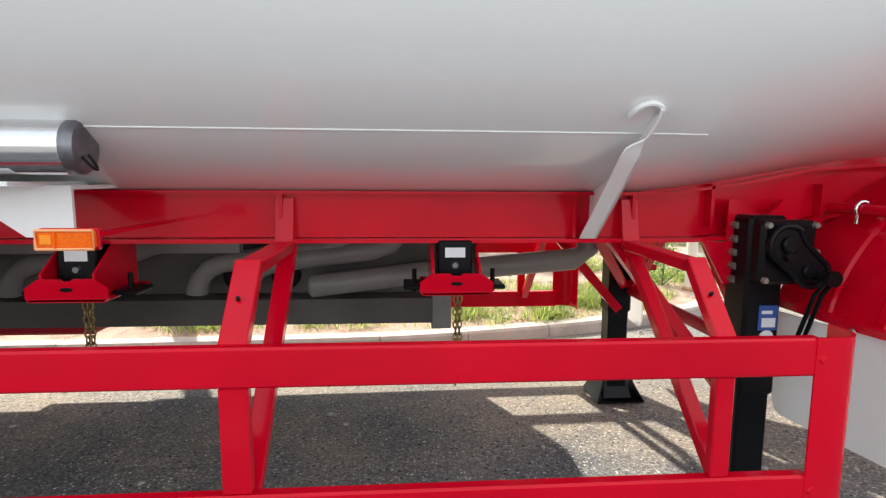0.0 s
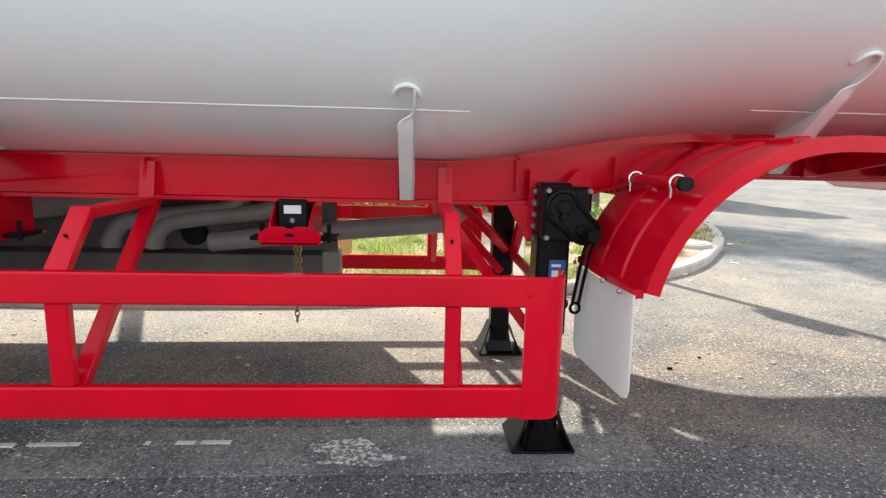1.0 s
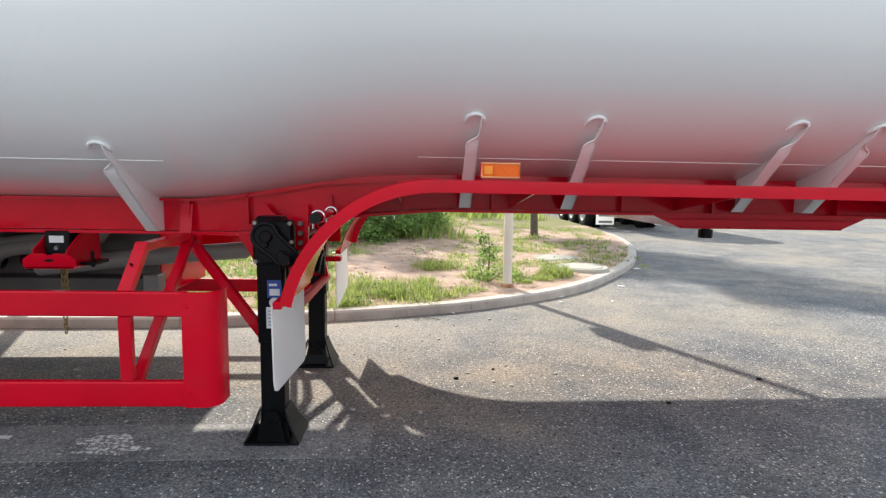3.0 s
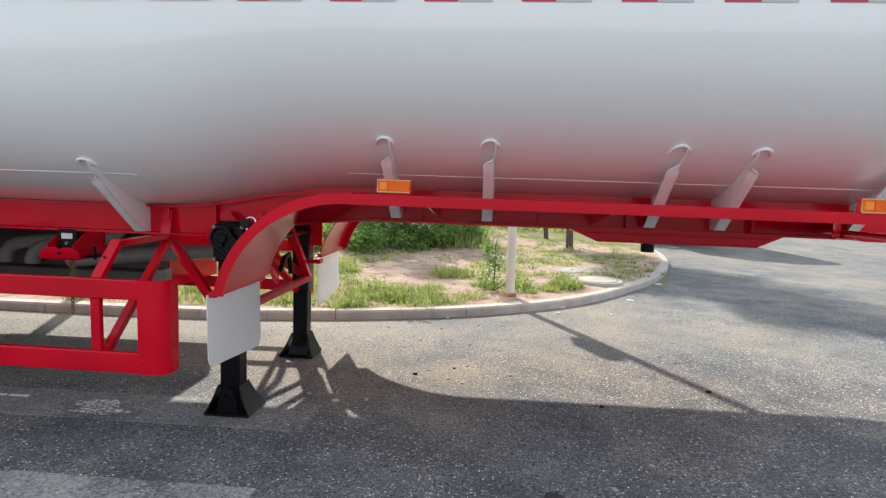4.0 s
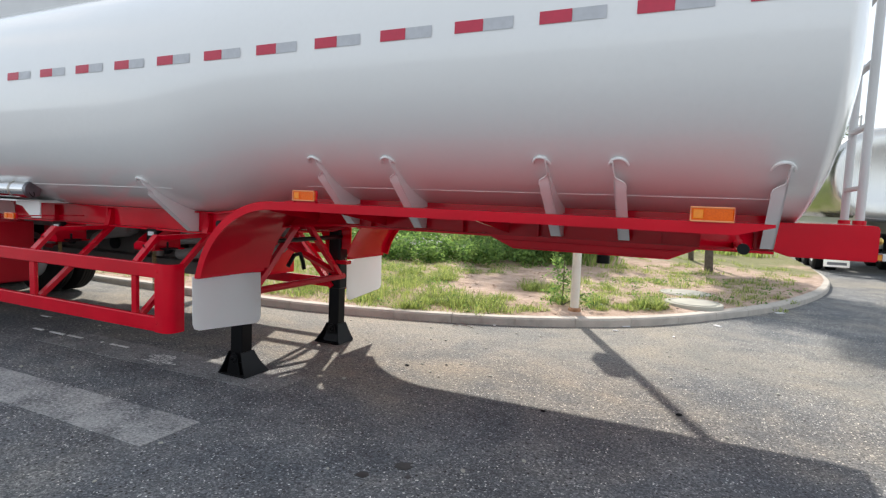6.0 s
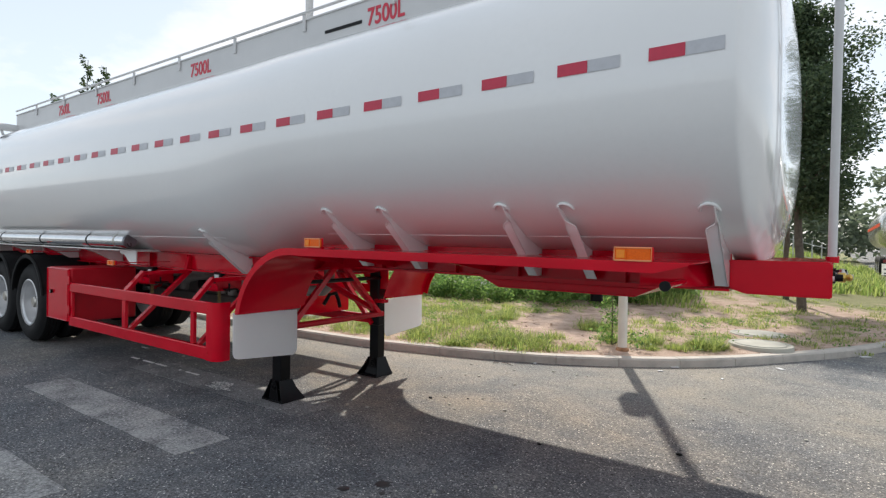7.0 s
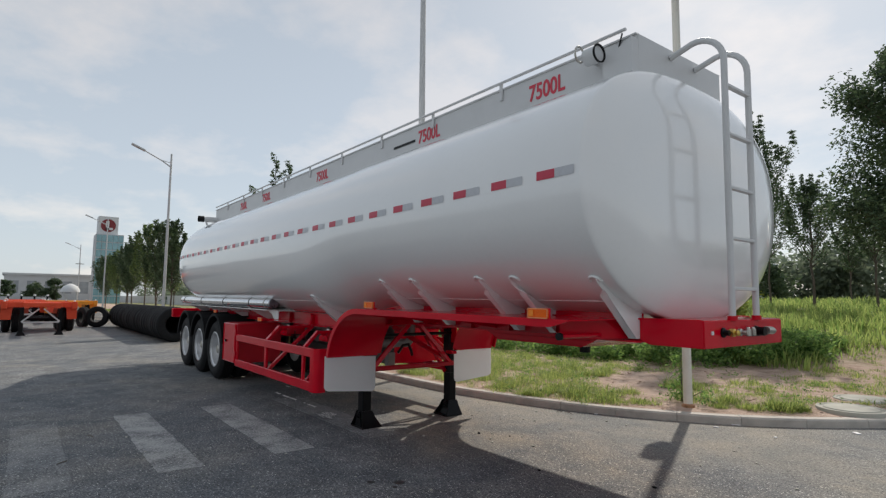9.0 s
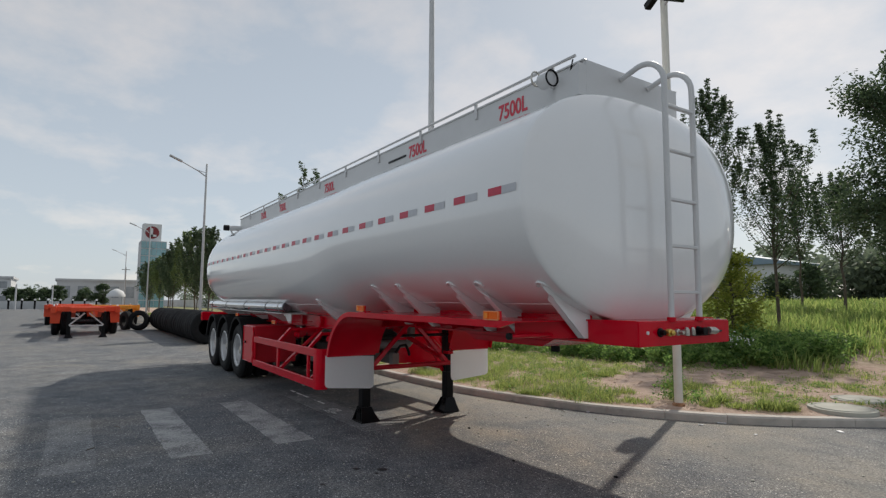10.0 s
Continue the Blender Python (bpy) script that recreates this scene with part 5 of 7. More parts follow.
T_ME, R_ME, H_ME = tyre_mesh(), rim_mesh(), hub_mesh()
AXLES = (-2.85, -3.98, -5.09)
for ax in AXLES:
    for s, y in ((1, 1.65), (1, 1.965), (-1, far(1.65)), (-1, far(1.965))):
        m = Matrix.Translation((ax, y, 0.522)) @ Matrix.Rotation(0 if s > 0 else math.pi, 4, "Z")
        wh = part("wheel", T_ME, RUBBER, trailer, "black truck tyre on a silver rim", m)
        part("rim", R_ME, RIM, wh, "dished silver steel rim")
        if abs(y - CY) > 0.75:
            part("hub", H_ME, STEEL, wh, "steel hub with wheel nuts")
    b = B()
    tube(b, [(ax, 1.6, 0.522), (ax, far(1.6), 0.522)], 0.065, 16)
    part("axle", b, BLACK, trailer, "black axle tube")
    for y in (2.19, far(2.19)):
        b = B()
        bar(b, (ax - 0.5, y, 0.72), (ax + 0.5, y, 0.72), 0.09, 0.07, 0.006)
        lf = part("leaf_spring", b, BLACK, trailer, "black leaf spring")
        b = B()
        box(b, ax + 0.5, ax + 0.66, y - 0.05, y + 0.05, 0.66, 1.1, 0.006)
        part("spring_hanger", b, RED_LOW, lf)
        b = B()
        box(b, ax - 0.06, ax + 0.06, y - 0.05, y + 0.05, 0.52, 0.72, 0.006)
        part("spring_seat", b, BLACK, lf)
    for Y in ((lambda y: y), far):
        b = B()
        rr = []
        for a in np.linspace(8, 172, 24):
            c, v = math.cos(radians(a)), math.sin(radians(a))
            rr.append([(ax + 0.06 + r * c, Y(y), 0.60 + r * v) for r, y in ((0.553, 1.475), (0.563, 1.475), (0.563, 2.1), (0.553, 2.1))])
        rings(b, rr)
        mg = part("wheel_mudguard", b, RUBBER, trailer, "black plastic mudguard")
        b = B()
        rr = []
        for a in np.linspace(6, 174, 26):
            c, v = math.cos(radians(a)), math.sin(radians(a))
            rr.append([(ax + 0.06 + r * c, Y(y), 0.60 + r * v) for r, y in ((0.525, 1.462), (0.56, 1.456), (0.572, 1.47), (0.56, 1.495), (0.525, 1.49))])
        rings(b, rr)
        part("guard_lip", b, RUBBER, mg)
        b = B()
        box(b, ax - 0.02, ax + 0.02, min(Y(1.7), Y(2.05)), max(Y(1.7), Y(2.05)), 1.10, 1.16)
        part("mudguard_arm", b, BLACK, mg)

# rear bumper and tail flap
b = B()
box(b, -6.25, -6.13, 1.45, far(1.45), 0.99, 1.19, 0.01)
bp = part("rear_bumper", b, RED, trailer, "red rear underrun bumper")
for y in (2.04, far(2.04)):
    b = B()
    box(b, -6.15, -5.98, y - 0.04, y + 0.04, 1.02, 1.26)
    part("bumper_stay", b, RED, bp)
for Y in ((lambda y: y), far):
    b = B()
    box(b, -5.93, -5.91, min(Y(1.60), Y(2.15)), max(Y(1.60), Y(2.15)), 0.42, 1.02)
    part("mud_flap", b, PLASTIC, trailer, "white plastic mud flap")

# coaming on top, handrail, writing
CO = (1.985, far(1.985))
for y in CO:
    b = B()
    rr = [[(x, y - 0.006, zt), (x, y + 0.006, zt), (x, y + 0.006, zb), (x, y - 0.006, zb)] for x, zt, zb in ((-4.92, 3.37, 3.02), (5.585, 3.37, 3.02))]
    rings(b, rr)
    co = part("coaming_plate", b, LIGHTGREY, trailer, "light grey rollover coaming plate")
    b = B()
    box(b, -4.92, 5.585, y - 0.02, y + 0.02, 3.365, 3.38, 0.003)
    part("coaming_lip", b, LIGHTGREY, co)
for x in (-4.92, 5.585):
    b = B()
    box(b, x - 0.006, x + 0.006, CO[0], CO[1], 3.02, 3.37)
    part("coaming_end", b, LIGHTGREY, trailer, "light grey coaming end plate")
b = B()
tube(b, [(-4.85, 1.955, 3.425), (5.51, 1.955, 3.425)], 0.013, 10)
hr = part("handrail", b, LIGHTGREY, trailer, "light grey folding handrail")
for k in range(10):
    x = 5.25 - 1.03 * k
    b = B()
    box(b, x - 0.018, x + 0.018, 1.958, 1.976, 3.27, 3.44, 0.003)
    part("stanchion", b, LIGHTGREY, hr)
x = 5.25
b = B()
tube(b, [(x, 1.98, 3.25), (x, 1.78, 3.26)], 0.01, 8)
b2 = B()
tube(b2, [(x, 1.85, 3.27), (x + 0.105, 1.85, 3.27)], 0.062, 24)
pp = part("vent_pipe", b2, LIGHTGREY, trailer, "light grey vent pipe beside the coaming")
part("pipe_stay", b, LIGHTGREY, pp)
b = B()
rings(b, [[(x + dx, 1.85 + r * math.cos(a), 3.27 + r * math.sin(a)) for a in np.linspace(0, 2 * math.pi, 25)[:-1]] for dx, r in ((0.10, 0.064), (0.115, 0.070), (0.115, 0.058), (0.105, 0.057))], caps=False)
part("gasket", b, RUBBER, pp, "black rubber gasket ring")
b = B()
tube(b, [(x - 0.05, 1.83 + 0.05 * math.cos(a), 3.31 + 0.06 * math.sin(a)) for a in np.linspace(0, 2 * math.pi, 21)], 0.008, 6, caps=False)
part("lifting_ring", b, STEEL, pp, "thin steel ring")
b = B()
prism(b, [(x + 0.1, 3.08), (x + 0.34, 3.08), (x + 0.34, 3.33), (x + 0.1, 3.22)], "y", 1.90, 1.985)
part("pipe_gusset", b, LIGHTGREY, pp)
# cross vent at the rear end of the coaming
b = B()
tube(b, [(-4.86, 2.02, 3.145), (-4.86, 1.70, 3.145)], 0.06, 20)
pp = part("vent_pipe", b, LIGHTGREY, trailer, "light grey vent pipe pointing sideways at the coaming's end")
b = B()
tube(b, [(-4.86, 1.71, 3.145), (-4.86, 1.60, 3.145), (-4.86, 1.60, 3.145), (-4.86, 1.615, 3.145)], [0.066, 0.066, 0.05, 0.05], 20)
part("end_sleeve", b, RUBBER, pp, "black rubber end sleeve")
b = B()
tube(b, [(-4.86, 1.76, 3.10), (-4.86, 1.80, 2.98)], 0.02, 8)
part("pipe_stay", b, LIGHTGREY, pp)
b = B()
tube(b, [(5.43, 1.972, 3.28), (5.45, 1.968, 3.34), (5.475, 1.965, 3.41)], 0.006, 8)
part("release_lever", b, BLACK, trailer, "thin black lever on the coaming")
b = B()
box(b, 2.42, 2.85, 1.972, 1.98, 3.20, 3.225)
part("latch_bar", b, BLACK, trailer, "black latch bar on the coaming")


def words(name, text, size, m, mat, parent, label):
    cu = bpy.data.curves.new("lettering", "FONT")
    cu.body, cu.size, cu.extrude, cu.offset = text, size, 0.002, 0.0035
    tmp = bpy.data.objects.new("lettering", cu)
    scene.collection.objects.link(tmp)
    me = bpy.data.meshes.new_from_object(tmp.evaluated_get(bpy.context.evaluated_depsgraph_get()))
    bpy.data.objects.remove(tmp)
    me.transform(m)
    me.materials.clear()
    me.materials.append(mat)
    return part(name, me, mat, parent, label)


for x in (4.55, 2.91, 0.31, -1.95, -3.2):
    words("capacity_lettering", "7500L", 0.195, Matrix.Translation((x, 1.976, 3.165)) @ Matrix.Rotation(radians(90), 4, "X") @ Matrix.Diagonal((0.80, 1, 1, 1)), TEXT_R, trailer, "red painted capacity lettering")

# ladder at the nose
for y in (2.385, 2.735):
    pts = [(5.985, y, 1.385), (5.985, y, 3.12)]
    for a in np.linspace(0, 100, 9):
        pts.append((5.985 - 0.19 + 0.19 * math.cos(radians(a)), y, 3.16 + 0.19 * math.sin(radians(a))))
    pts.append((5.60, y, 3.30))
    b = B()
    tube(b, pts, 0.022, 14)
    o = part("ladder_rail", b, LIGHTGREY, trailer, "light grey tubular ladder rail")
    b = B()
    tube(b, [(5.985, y, 1.378), (5.985, y, 1.41)], 0.032, 14)
    part("rail_foot", b, RED, o)
for z in (1.59, 1.927, 2.27, 2.64, 2.98):
    b = B()
    bar(b, (5.985, 2.39, z), (5.985, 2.73, z), 0.035, 0.022, 0.003)
    part("ladder_rung", b, LIGHTGREY, trailer, "light grey ladder rung")

# the trailer stands slightly nose-down
TRAILER_PITCH = 0.35
trailer.matrix_basis = Matrix.Translation((2.5, CY, 0.0)) @ Matrix.Rotation(radians(TRAILER_PITCH), 4, "Y") @ Matrix.Translation((-2.5, 0.0, 0.0))

# ---- poles, lamps ----
def kerb_y(x):
    for p, q in zip(kline, kline[1:]):
        if p.x <= x <= q.x:
            t = (x - p.x) / max(1e-6, q.x - p.x)
            return p.y + (q.y - p.y) * t
    return 1e9


def ground_z(x, y):
    return edge_z(x, y, y - kerb_y(x)) if y > 4.4 else road_z(x)


b = B()
tube(b, [(3.83, 5.73, 0.10), (3.83, 5.73, 3.0), (3.83, 5.73, 5.9)], [0.057, 0.055, 0.05], 16)
campole = tagged(solid("camera_pole", b, WPOLE, "white painted steel camera pole with rust at its base", "pole"))
b = B()
box(b, 3.60, 3.78, 5.58, 5.88, 1.60, 2.05, 0.01)
part("junction_box", b, LIGHTGREY, campole, "grey junction box")
b = B()
tube(b, [(3.83, 5.73, 5.80), (4.10, 5.55, 5.86), (4.2, 5.5, 5.80)], 0.02, 8)
part("camera_arm", b, GALV, campole)
for dx, dy, z, yaw in ((0.30, -0.2, 5.74, 35), (-0.12, -0.1, 5.92, 160)):
    b = B()
    box(b, -0.14, 0.14, -0.05, 0.05, -0.05, 0.05, 0.01, pose(3.83 + dx, 5.73 + dy, z, 0, 18, yaw))
    part("camera_housing", b, BLACK, campole, "dark surveillance camera housing")
b = B()
rr = [[(3.83 + r * math.cos(a), 5.73 + r * math.sin(a), z) for a in np.linspace(0, 2 * math.pi, 13)[:-1]] for r, z in ((0.085, 0.10), (0.08, 0.135), (0.057, 0.15))]
rings(b, rr)
part("base_flange", b, RUST, campole, "rusty base collar")


def street_lamp():
    ob = thing("street_lamp", (0, 0, 0), "tall grey steel street lamp with a single arm", "street lamp", group="street lamps")
    b = B()
    tube(b, [(0, 0, 0), (0, 0, 0.4), (0, 0, 0.42), (0, 0, 9.3)], [0.11, 0.11, 0.085, 0.05], 14)
    part("pole", b, GALV, ob)
    b = B()
    tube(b, [(0, 0, 8.55), (0, -0.45, 8.84), (0, -1.35, 9.27)], [0.035, 0.032, 0.028], 10)
    part("arm", b, GALV, ob)
    b = B()
    tube(b, [(0, 0, 8.78), (0, -0.42, 8.86), (0, -0.62, 8.93)], 0.02, 8)
    part("arm_stay", b, GALV, ob)
    b = B()
    box(b, -0.11, 0.11, -0.72, 0.0, -0.05, 0.05, 0.02, Matrix.Translation((0, -1.3, 9.26)) @ Matrix.Rotation(radians(-22), 4, "X"))
    part("lamp_head", b, GALV, ob)
    b = B()
    box(b, -0.16, 0.16, -0.16, 0.16, -0.05, 0.03)
    part("base_plate", b, STEEL, ob)
    return ob


sl = street_lamp()
sl.location = (-1.32, 5.0, 0.15)
for x, y in ((-25.2, 4.8), (-57.0, 5.2), (-92.0, 5.4)):
    copy_thing(sl, Matrix.Translation((x, y, 0.15)))


# ---- trees and plants ----
def leaves(n, centres, size, rnd, flat=0.6):
    """Leaf blades scattered in clumps: centres are (x, y, z, spread)."""
    V, F = [], []
    for _ in range(n):
        cx, cy, cz, sp = centres[rnd.randrange(len(centres))]
        d = Vector((rnd.gauss(0, 1), rnd.gauss(0, 1), rnd.gauss(0, 0.8)))
        if d.length > 1.9:
            d *= 1.9 / d.length
        p = Vector((cx, cy, cz)) + d * sp * 0.6
        a = Vector((rnd.uniform(-1, 1), rnd.uniform(-1, 1), rnd.uniform(-0.9, 0.4))).normalized()
        s = a.cross(Vector((rnd.uniform(-1, 1), rnd.uniform(-1, 1), rnd.uniform(-1, 1)))).normalized()
        L = size * rnd.uniform(0.7, 1.35)
        w = L * 0.24
        i = len(V)
        V += [p, p + a * L * 0.5 + s * w, p + a * L, p + a * L * 0.5 - s * w]
        F.append((i, i + 1, i + 2, i + 3))
    return V, F


def mesh_from(V, F, mat):
    me = bpy.data.meshes.new("mesh")
    me.from_pydata([tuple(v) for v in V], [], F)
    me.materials.append(mat)
    return me


def tree(x, y, h, crown, seed, label, n=5200, leaf=0.16, lean=0.0, trunk_h=0.3, mat=None, tr=0.0, vase=False, limbs=26, lift=(0.25, 0.6)):
    rnd = random.Random(seed)
    z0 = ground_z(x, y) - 0.05
    ob = thing("tree", (x, y, z0), label, "tree", group="verge trees")
    top = Vector((x + lean * h, y, z0 + h * 0.93))
    b = B()
    pts, rs = [], []
    tr = tr or 0.011 * h + 0.02
    for k in range(9):
        t = k / 8
        pts.append(Vector((x, y, z0)).lerp(top, t) + Vector((rnd.uniform(-1, 1), rnd.uniform(-1, 1), 0)) * 0.02 * h * t * (1 - t) * 4 * 0.5)
        rs.append(tr * (1 - 0.9 * t) + 0.006)
    tube(b, pts, rs, 9)
    centres = []
    for k in range(limbs):
        t = trunk_h + (0.97 - trunk_h) * ((k + rnd.random() * 0.6) / limbs) ** 1.15
        base = Vector((x, y, z0)).lerp(top, t)
        u = (t - trunk_h) / (1 - trunk_h)
        shape = crown * (0.8 + 0.6 * u) if u < 0.3 else crown * 0.98 * ((1 - u) / 0.7) ** 0.75
        if vase:
            shape = crown * min(1.0, 0.12 + 1.7 * u) * (1 if u < 0.75 else (1 - u) / 0.25 * 0.7 + 0.3)
        ang = k * 2.4 + rnd.uniform(-0.5, 0.5)
        L = max(0.2, shape * rnd.uniform(0.65, 1.15))
        tip = base + Vector((math.cos(ang) * L, math.sin(ang) * L, L * rnd.uniform(*lift)))
        mid_ = base.lerp(tip, 0.5) + Vector((0, 0, -0.06 * L))
        r0 = tr * (1 - 0.9 * t) * 0.5 + 0.004
        tube(b, [base, mid_, tip], [r0, r0 * 0.6, 0.004], 5)
        for f in (0.3, 0.5, 0.7, 0.85, 1.0):
            c = base.lerp(tip, f) + Vector((rnd.uniform(-1, 1), rnd.uniform(-1, 1), rnd.uniform(-0.5, 0.7))) * 0.12 * L
            if f == 1.0 and lift[0] > 0.8:
                for k2 in range(1, 4):
                    centres.append((tip.x, tip.y, tip.z + 0.13 * k2 * crown, 0.05 * crown))
            centres.append((c.x, c.y, c.z, (0.07 * crown + 0.11 * L if lift[0] > 0.5 else 0.10 * crown + 0.17 * L * (0.5 + 0.5 * f))))
    part("trunk", b, TRUNK, ob)
    V, F = leaves(n, centres, leaf, rnd)
    part("crown", mesh_from(V, F, mat or LEAF), mat or LEAF, ob)
    return ob


LIGHT = "slim young street tree with a fresh green crown"
DARK = "young broadleaf tree with a dark green crown"
tree(5.47, 11.8, 6.8, 1.65, 1, "broadleaf tree with a slender leaning trunk and dark crown", 60000, 0.078, -0.05, 0.30, None, 0.085, False, 34, (0.35, 0.8))
tree(5.1, 13.5, 6.2, 1.3, 2, "dark broadleaf tree with a full crown", 26000, 0.082, -0.02, 0.36, None, 0.06, False)
UP = (0.9, 2.0)
tree(0.15, 16.6, 6.6, 1.2, 3, DARK, 17000, 0.075, 0, 0.30, None, 0.05, False, 40, UP)
tree(-1.0, 15.3, 8.1, 1.0, 4, DARK, 16000, 0.075, 0.0, 0.36, None, 0.055, False, 40, UP)
tree(-0.65, 23.6, 5.4, 1.05, 5, DARK, 14000, 0.085, 0, 0.36, None, 0.055, False, 34, UP)
tree(0.9, 25.6, 5.0, 0.95, 6, DARK, 10000, 0.085, 0, 0.40, None, 0.05, False, 34, UP)
tree(2.1, 28.5, 5.0, 0.95, 8, DARK, 10000, 0.09, 0, 0.42, None, 0.05, False, 34, UP)
tree(-3.6, 27.0, 6.0, 1.3, 14, DARK, 7000, 0.12, 0, 0.4, None, 0.05, False, 34, UP)
tree(-2.7, 35.2, 4.6, 0.7, 9, DARK, 2600, 0.13, 0, 0.4, None, 0.05, False, 30, UP)
for sx_, sy_, sh, sd in ((-16.5, 7.55, 8.5, 7), (-16.8, 8.3, 8.5, 71), (-16.5, 6.65, 6.7, 72)):
    tree(sx_, sy_, sh, 0.3, sd, "slender sapling with a sparse spindly top", 1100, 0.13, 0, 0.40, LEAF, 0.05, False, 24, UP)
tree(-9.0, 10.5, 6.2, 1.2, 13, DARK, 9000, 0.11, 0, 0.36, None, 0.06, False, 34, UP)
k = 0
for x, y, h, c in ((-34, 6.9, 7.4, 1.6), (-40, 7.0, 8.0, 1.8), (-46, 7.2, 8.4, 1.9), (-52, 7.0, 7.6, 1.9), (-58, 7.4, 7.4, 2.0), (-64, 7.2, 7.0, 2.0), (-71, 6.9, 6.6, 2.1), (-80, 7.6, 6.6, 2.2), (-28, 10.5, 7.6, 1.8), (-37, 11.5, 7.2, 1.9), (-24, 9.0, 6.6, 1.5), (-56, 11.5, 7.6, 2.0), (-68, 12.0, 7.6, 2.1), (-84, 11.0, 7.2, 2.3)):
    k += 1
    # every third crown takes the leaf colour with sunlight painted in
    tree(x, y, h * 0.93, c * 0.76, 20 + k, LIGHT, 9500, 0.15, 0.0, 0.25, LEAF if k % 3 else LEAF_LIT, 0.06, False, 38, UP)
for x, y, h in ((-22.0, 50.0, 3.0), (-18.5, 49.0, 3.4), (-15.5, 50.5, 2.9), (-12.5, 49.5, 3.5)):
    k += 1
    tree(x, y, h, 1.7, 60 + k, "bushy green tree in front of a distant shed", 2600, 0.3, 0, 0.08)
tree(0.9, 12.6, 2.7, 1.0, 40, "yellow-green young shrub tree", 6000, 0.09, 0, 0.1, LEAF_Y)

# far woods
rnd = random.Random(5)
V, F = [], []
for k in range(150):
    x = rnd.uniform(-75, 60)
    y = 62 + rnd.uniform(0, 14) + max(0, x - 10) * 0.2
    h = rnd.uniform(5, 9.5)
    cs = [(x + rnd.uniform(-2, 2), y + rnd.uniform(-1.5, 1.5), 0.6 + rnd.uniform(0.4, h), rnd.uniform(0.9, 1.7)) for _ in range(9)]
    v, f = leaves(330, cs, 0.75, rnd)
    o = len(V)
    V += v
    F += [tuple(i + o for i in q) for q in f]
for k in range(90):
    x = rnd.uniform(-215, -60)
    y = rnd.choice((rnd.uniform(26, 50), rnd.uniform(-34, 12) if x < -175 else rnd.uniform(28, 45)))
    h = rnd.uniform(3.5, 6.5)
    cs = [(x + rnd.uniform(-2, 2), y + rnd.uniform(-2, 2), rnd.uniform(0.5, h), rnd.uniform(1.0, 1.8)) for _ in range(8)]
    v, f = leaves(260, cs, 0.85, rnd)
    o = len(V)
    V += v
    F += [tuple(i + o for i in q) for q in f]
# the belt's leaf colour carries the haze
tagged(new("far_woods", mesh_from(V, F, LEAF_F)), "belt of distant trees with haze painted in as paler green", "trees", kind="stuff")


def blades(rnd, x, y, n, h, spread, V, F, wid=0.006, lean=1.0):
    """A tuft: blades stand at its middle and bend outwards, shorter and flatter towards its rim."""
    z = ground_z(x, y) - 0.015
    for _ in range(n):
        a = rnd.uniform(0, 2 * math.pi)
        q = math.sqrt(rnd.random())
        r = spread * q
        bx, by = x + r * math.cos(a), y + r * math.sin(a)
        L = h * rnd.uniform(0.55, 1.15) * (1 - 0.45 * q * q)
        th = a + rnd.gauss(0, 0.8)
        bend = L * (0.15 + 0.75 * lean * q * rnd.uniform(0.6, 1.3))
        dx, dy = math.cos(th), math.sin(th)
        w = wid * rnd.uniform(0.6, 1.4)
        i = len(V)
        up = L * (0.95 - 0.35 * q * lean)
        V += [(bx - dy * w, by + dx * w, z), (bx + dy * w, by - dx * w, z), (bx + dx * bend * 0.35 + dy * w * 0.75, by + dy * bend * 0.35 - dx * w * 0.75, z + up * 0.65),
              (bx + dx * bend * 0.35 - dy * w * 0.75, by + dy * bend * 0.35 + dx * w * 0.75, z + up * 0.65), (bx + dx * bend, by + dy * bend, z + up)]
        F.append((i, i + 1, i + 2, i + 3))
        F.append((i + 3, i + 2, i + 4))


# weeds and tufts near the kerb
rnd = random.Random(11)
V, F = [], []
made = 0
PATCHES = ((4.6, 6.6, 0.25, 0.3, 0.9), (3.85, 6.15, 0.4, 0.3, 0.7), (3.08, 7.0, 0.25, 0.25, 0.8), (4.4, 7.5, 0.45, 0.5, 0.5),
           (4.4, 9.3, 0.7, 0.5, 0.6), (5.4, 10.2, 0.8, 0.6, 0.55), (6.0, 8.6, 0.4, 0.5, 0.3), (3.9, 8.4, 0.6, 0.3, 0.35), (4.6, 11.2, 1.0, 0.5, 0.5), (6.3, 10.5, 0.5, 0.6, 0.3))


def grassy(x, y):
    """How much grass stands on the verge: a meadow strip, bare soil round the pole, single patches."""
    w = 0.35 * noise.noise((x * 1.1, y * 1.1, 2.0)) + 0.15 * noise.noise((x * 4, y * 4, 6.0))
    field = min(1, max(0, (2.35 + w - x) / 0.5))
    bare = ((x - 2.5) / 1.15) ** 2 + ((y - 7.5) / 1.35) ** 2
    field *= min(1, max(0.06, (bare - 0.75 + w) / 0.5))
    if y > 8.8:
        field *= 0.5
    strip = min(1, max(0, (3.15 + w - x) / 0.4)) * min(1, max(0, (6.0 + w - y) / 0.4))
    v = max(0.035, field, strip)
    for cx, cy, rx, ry, k in PATCHES:
        v = max(v, k * min(1, max(0, (1.15 + w - math.hypot((x - cx) / rx, (y - cy) / ry)) / 0.45)))
    return v


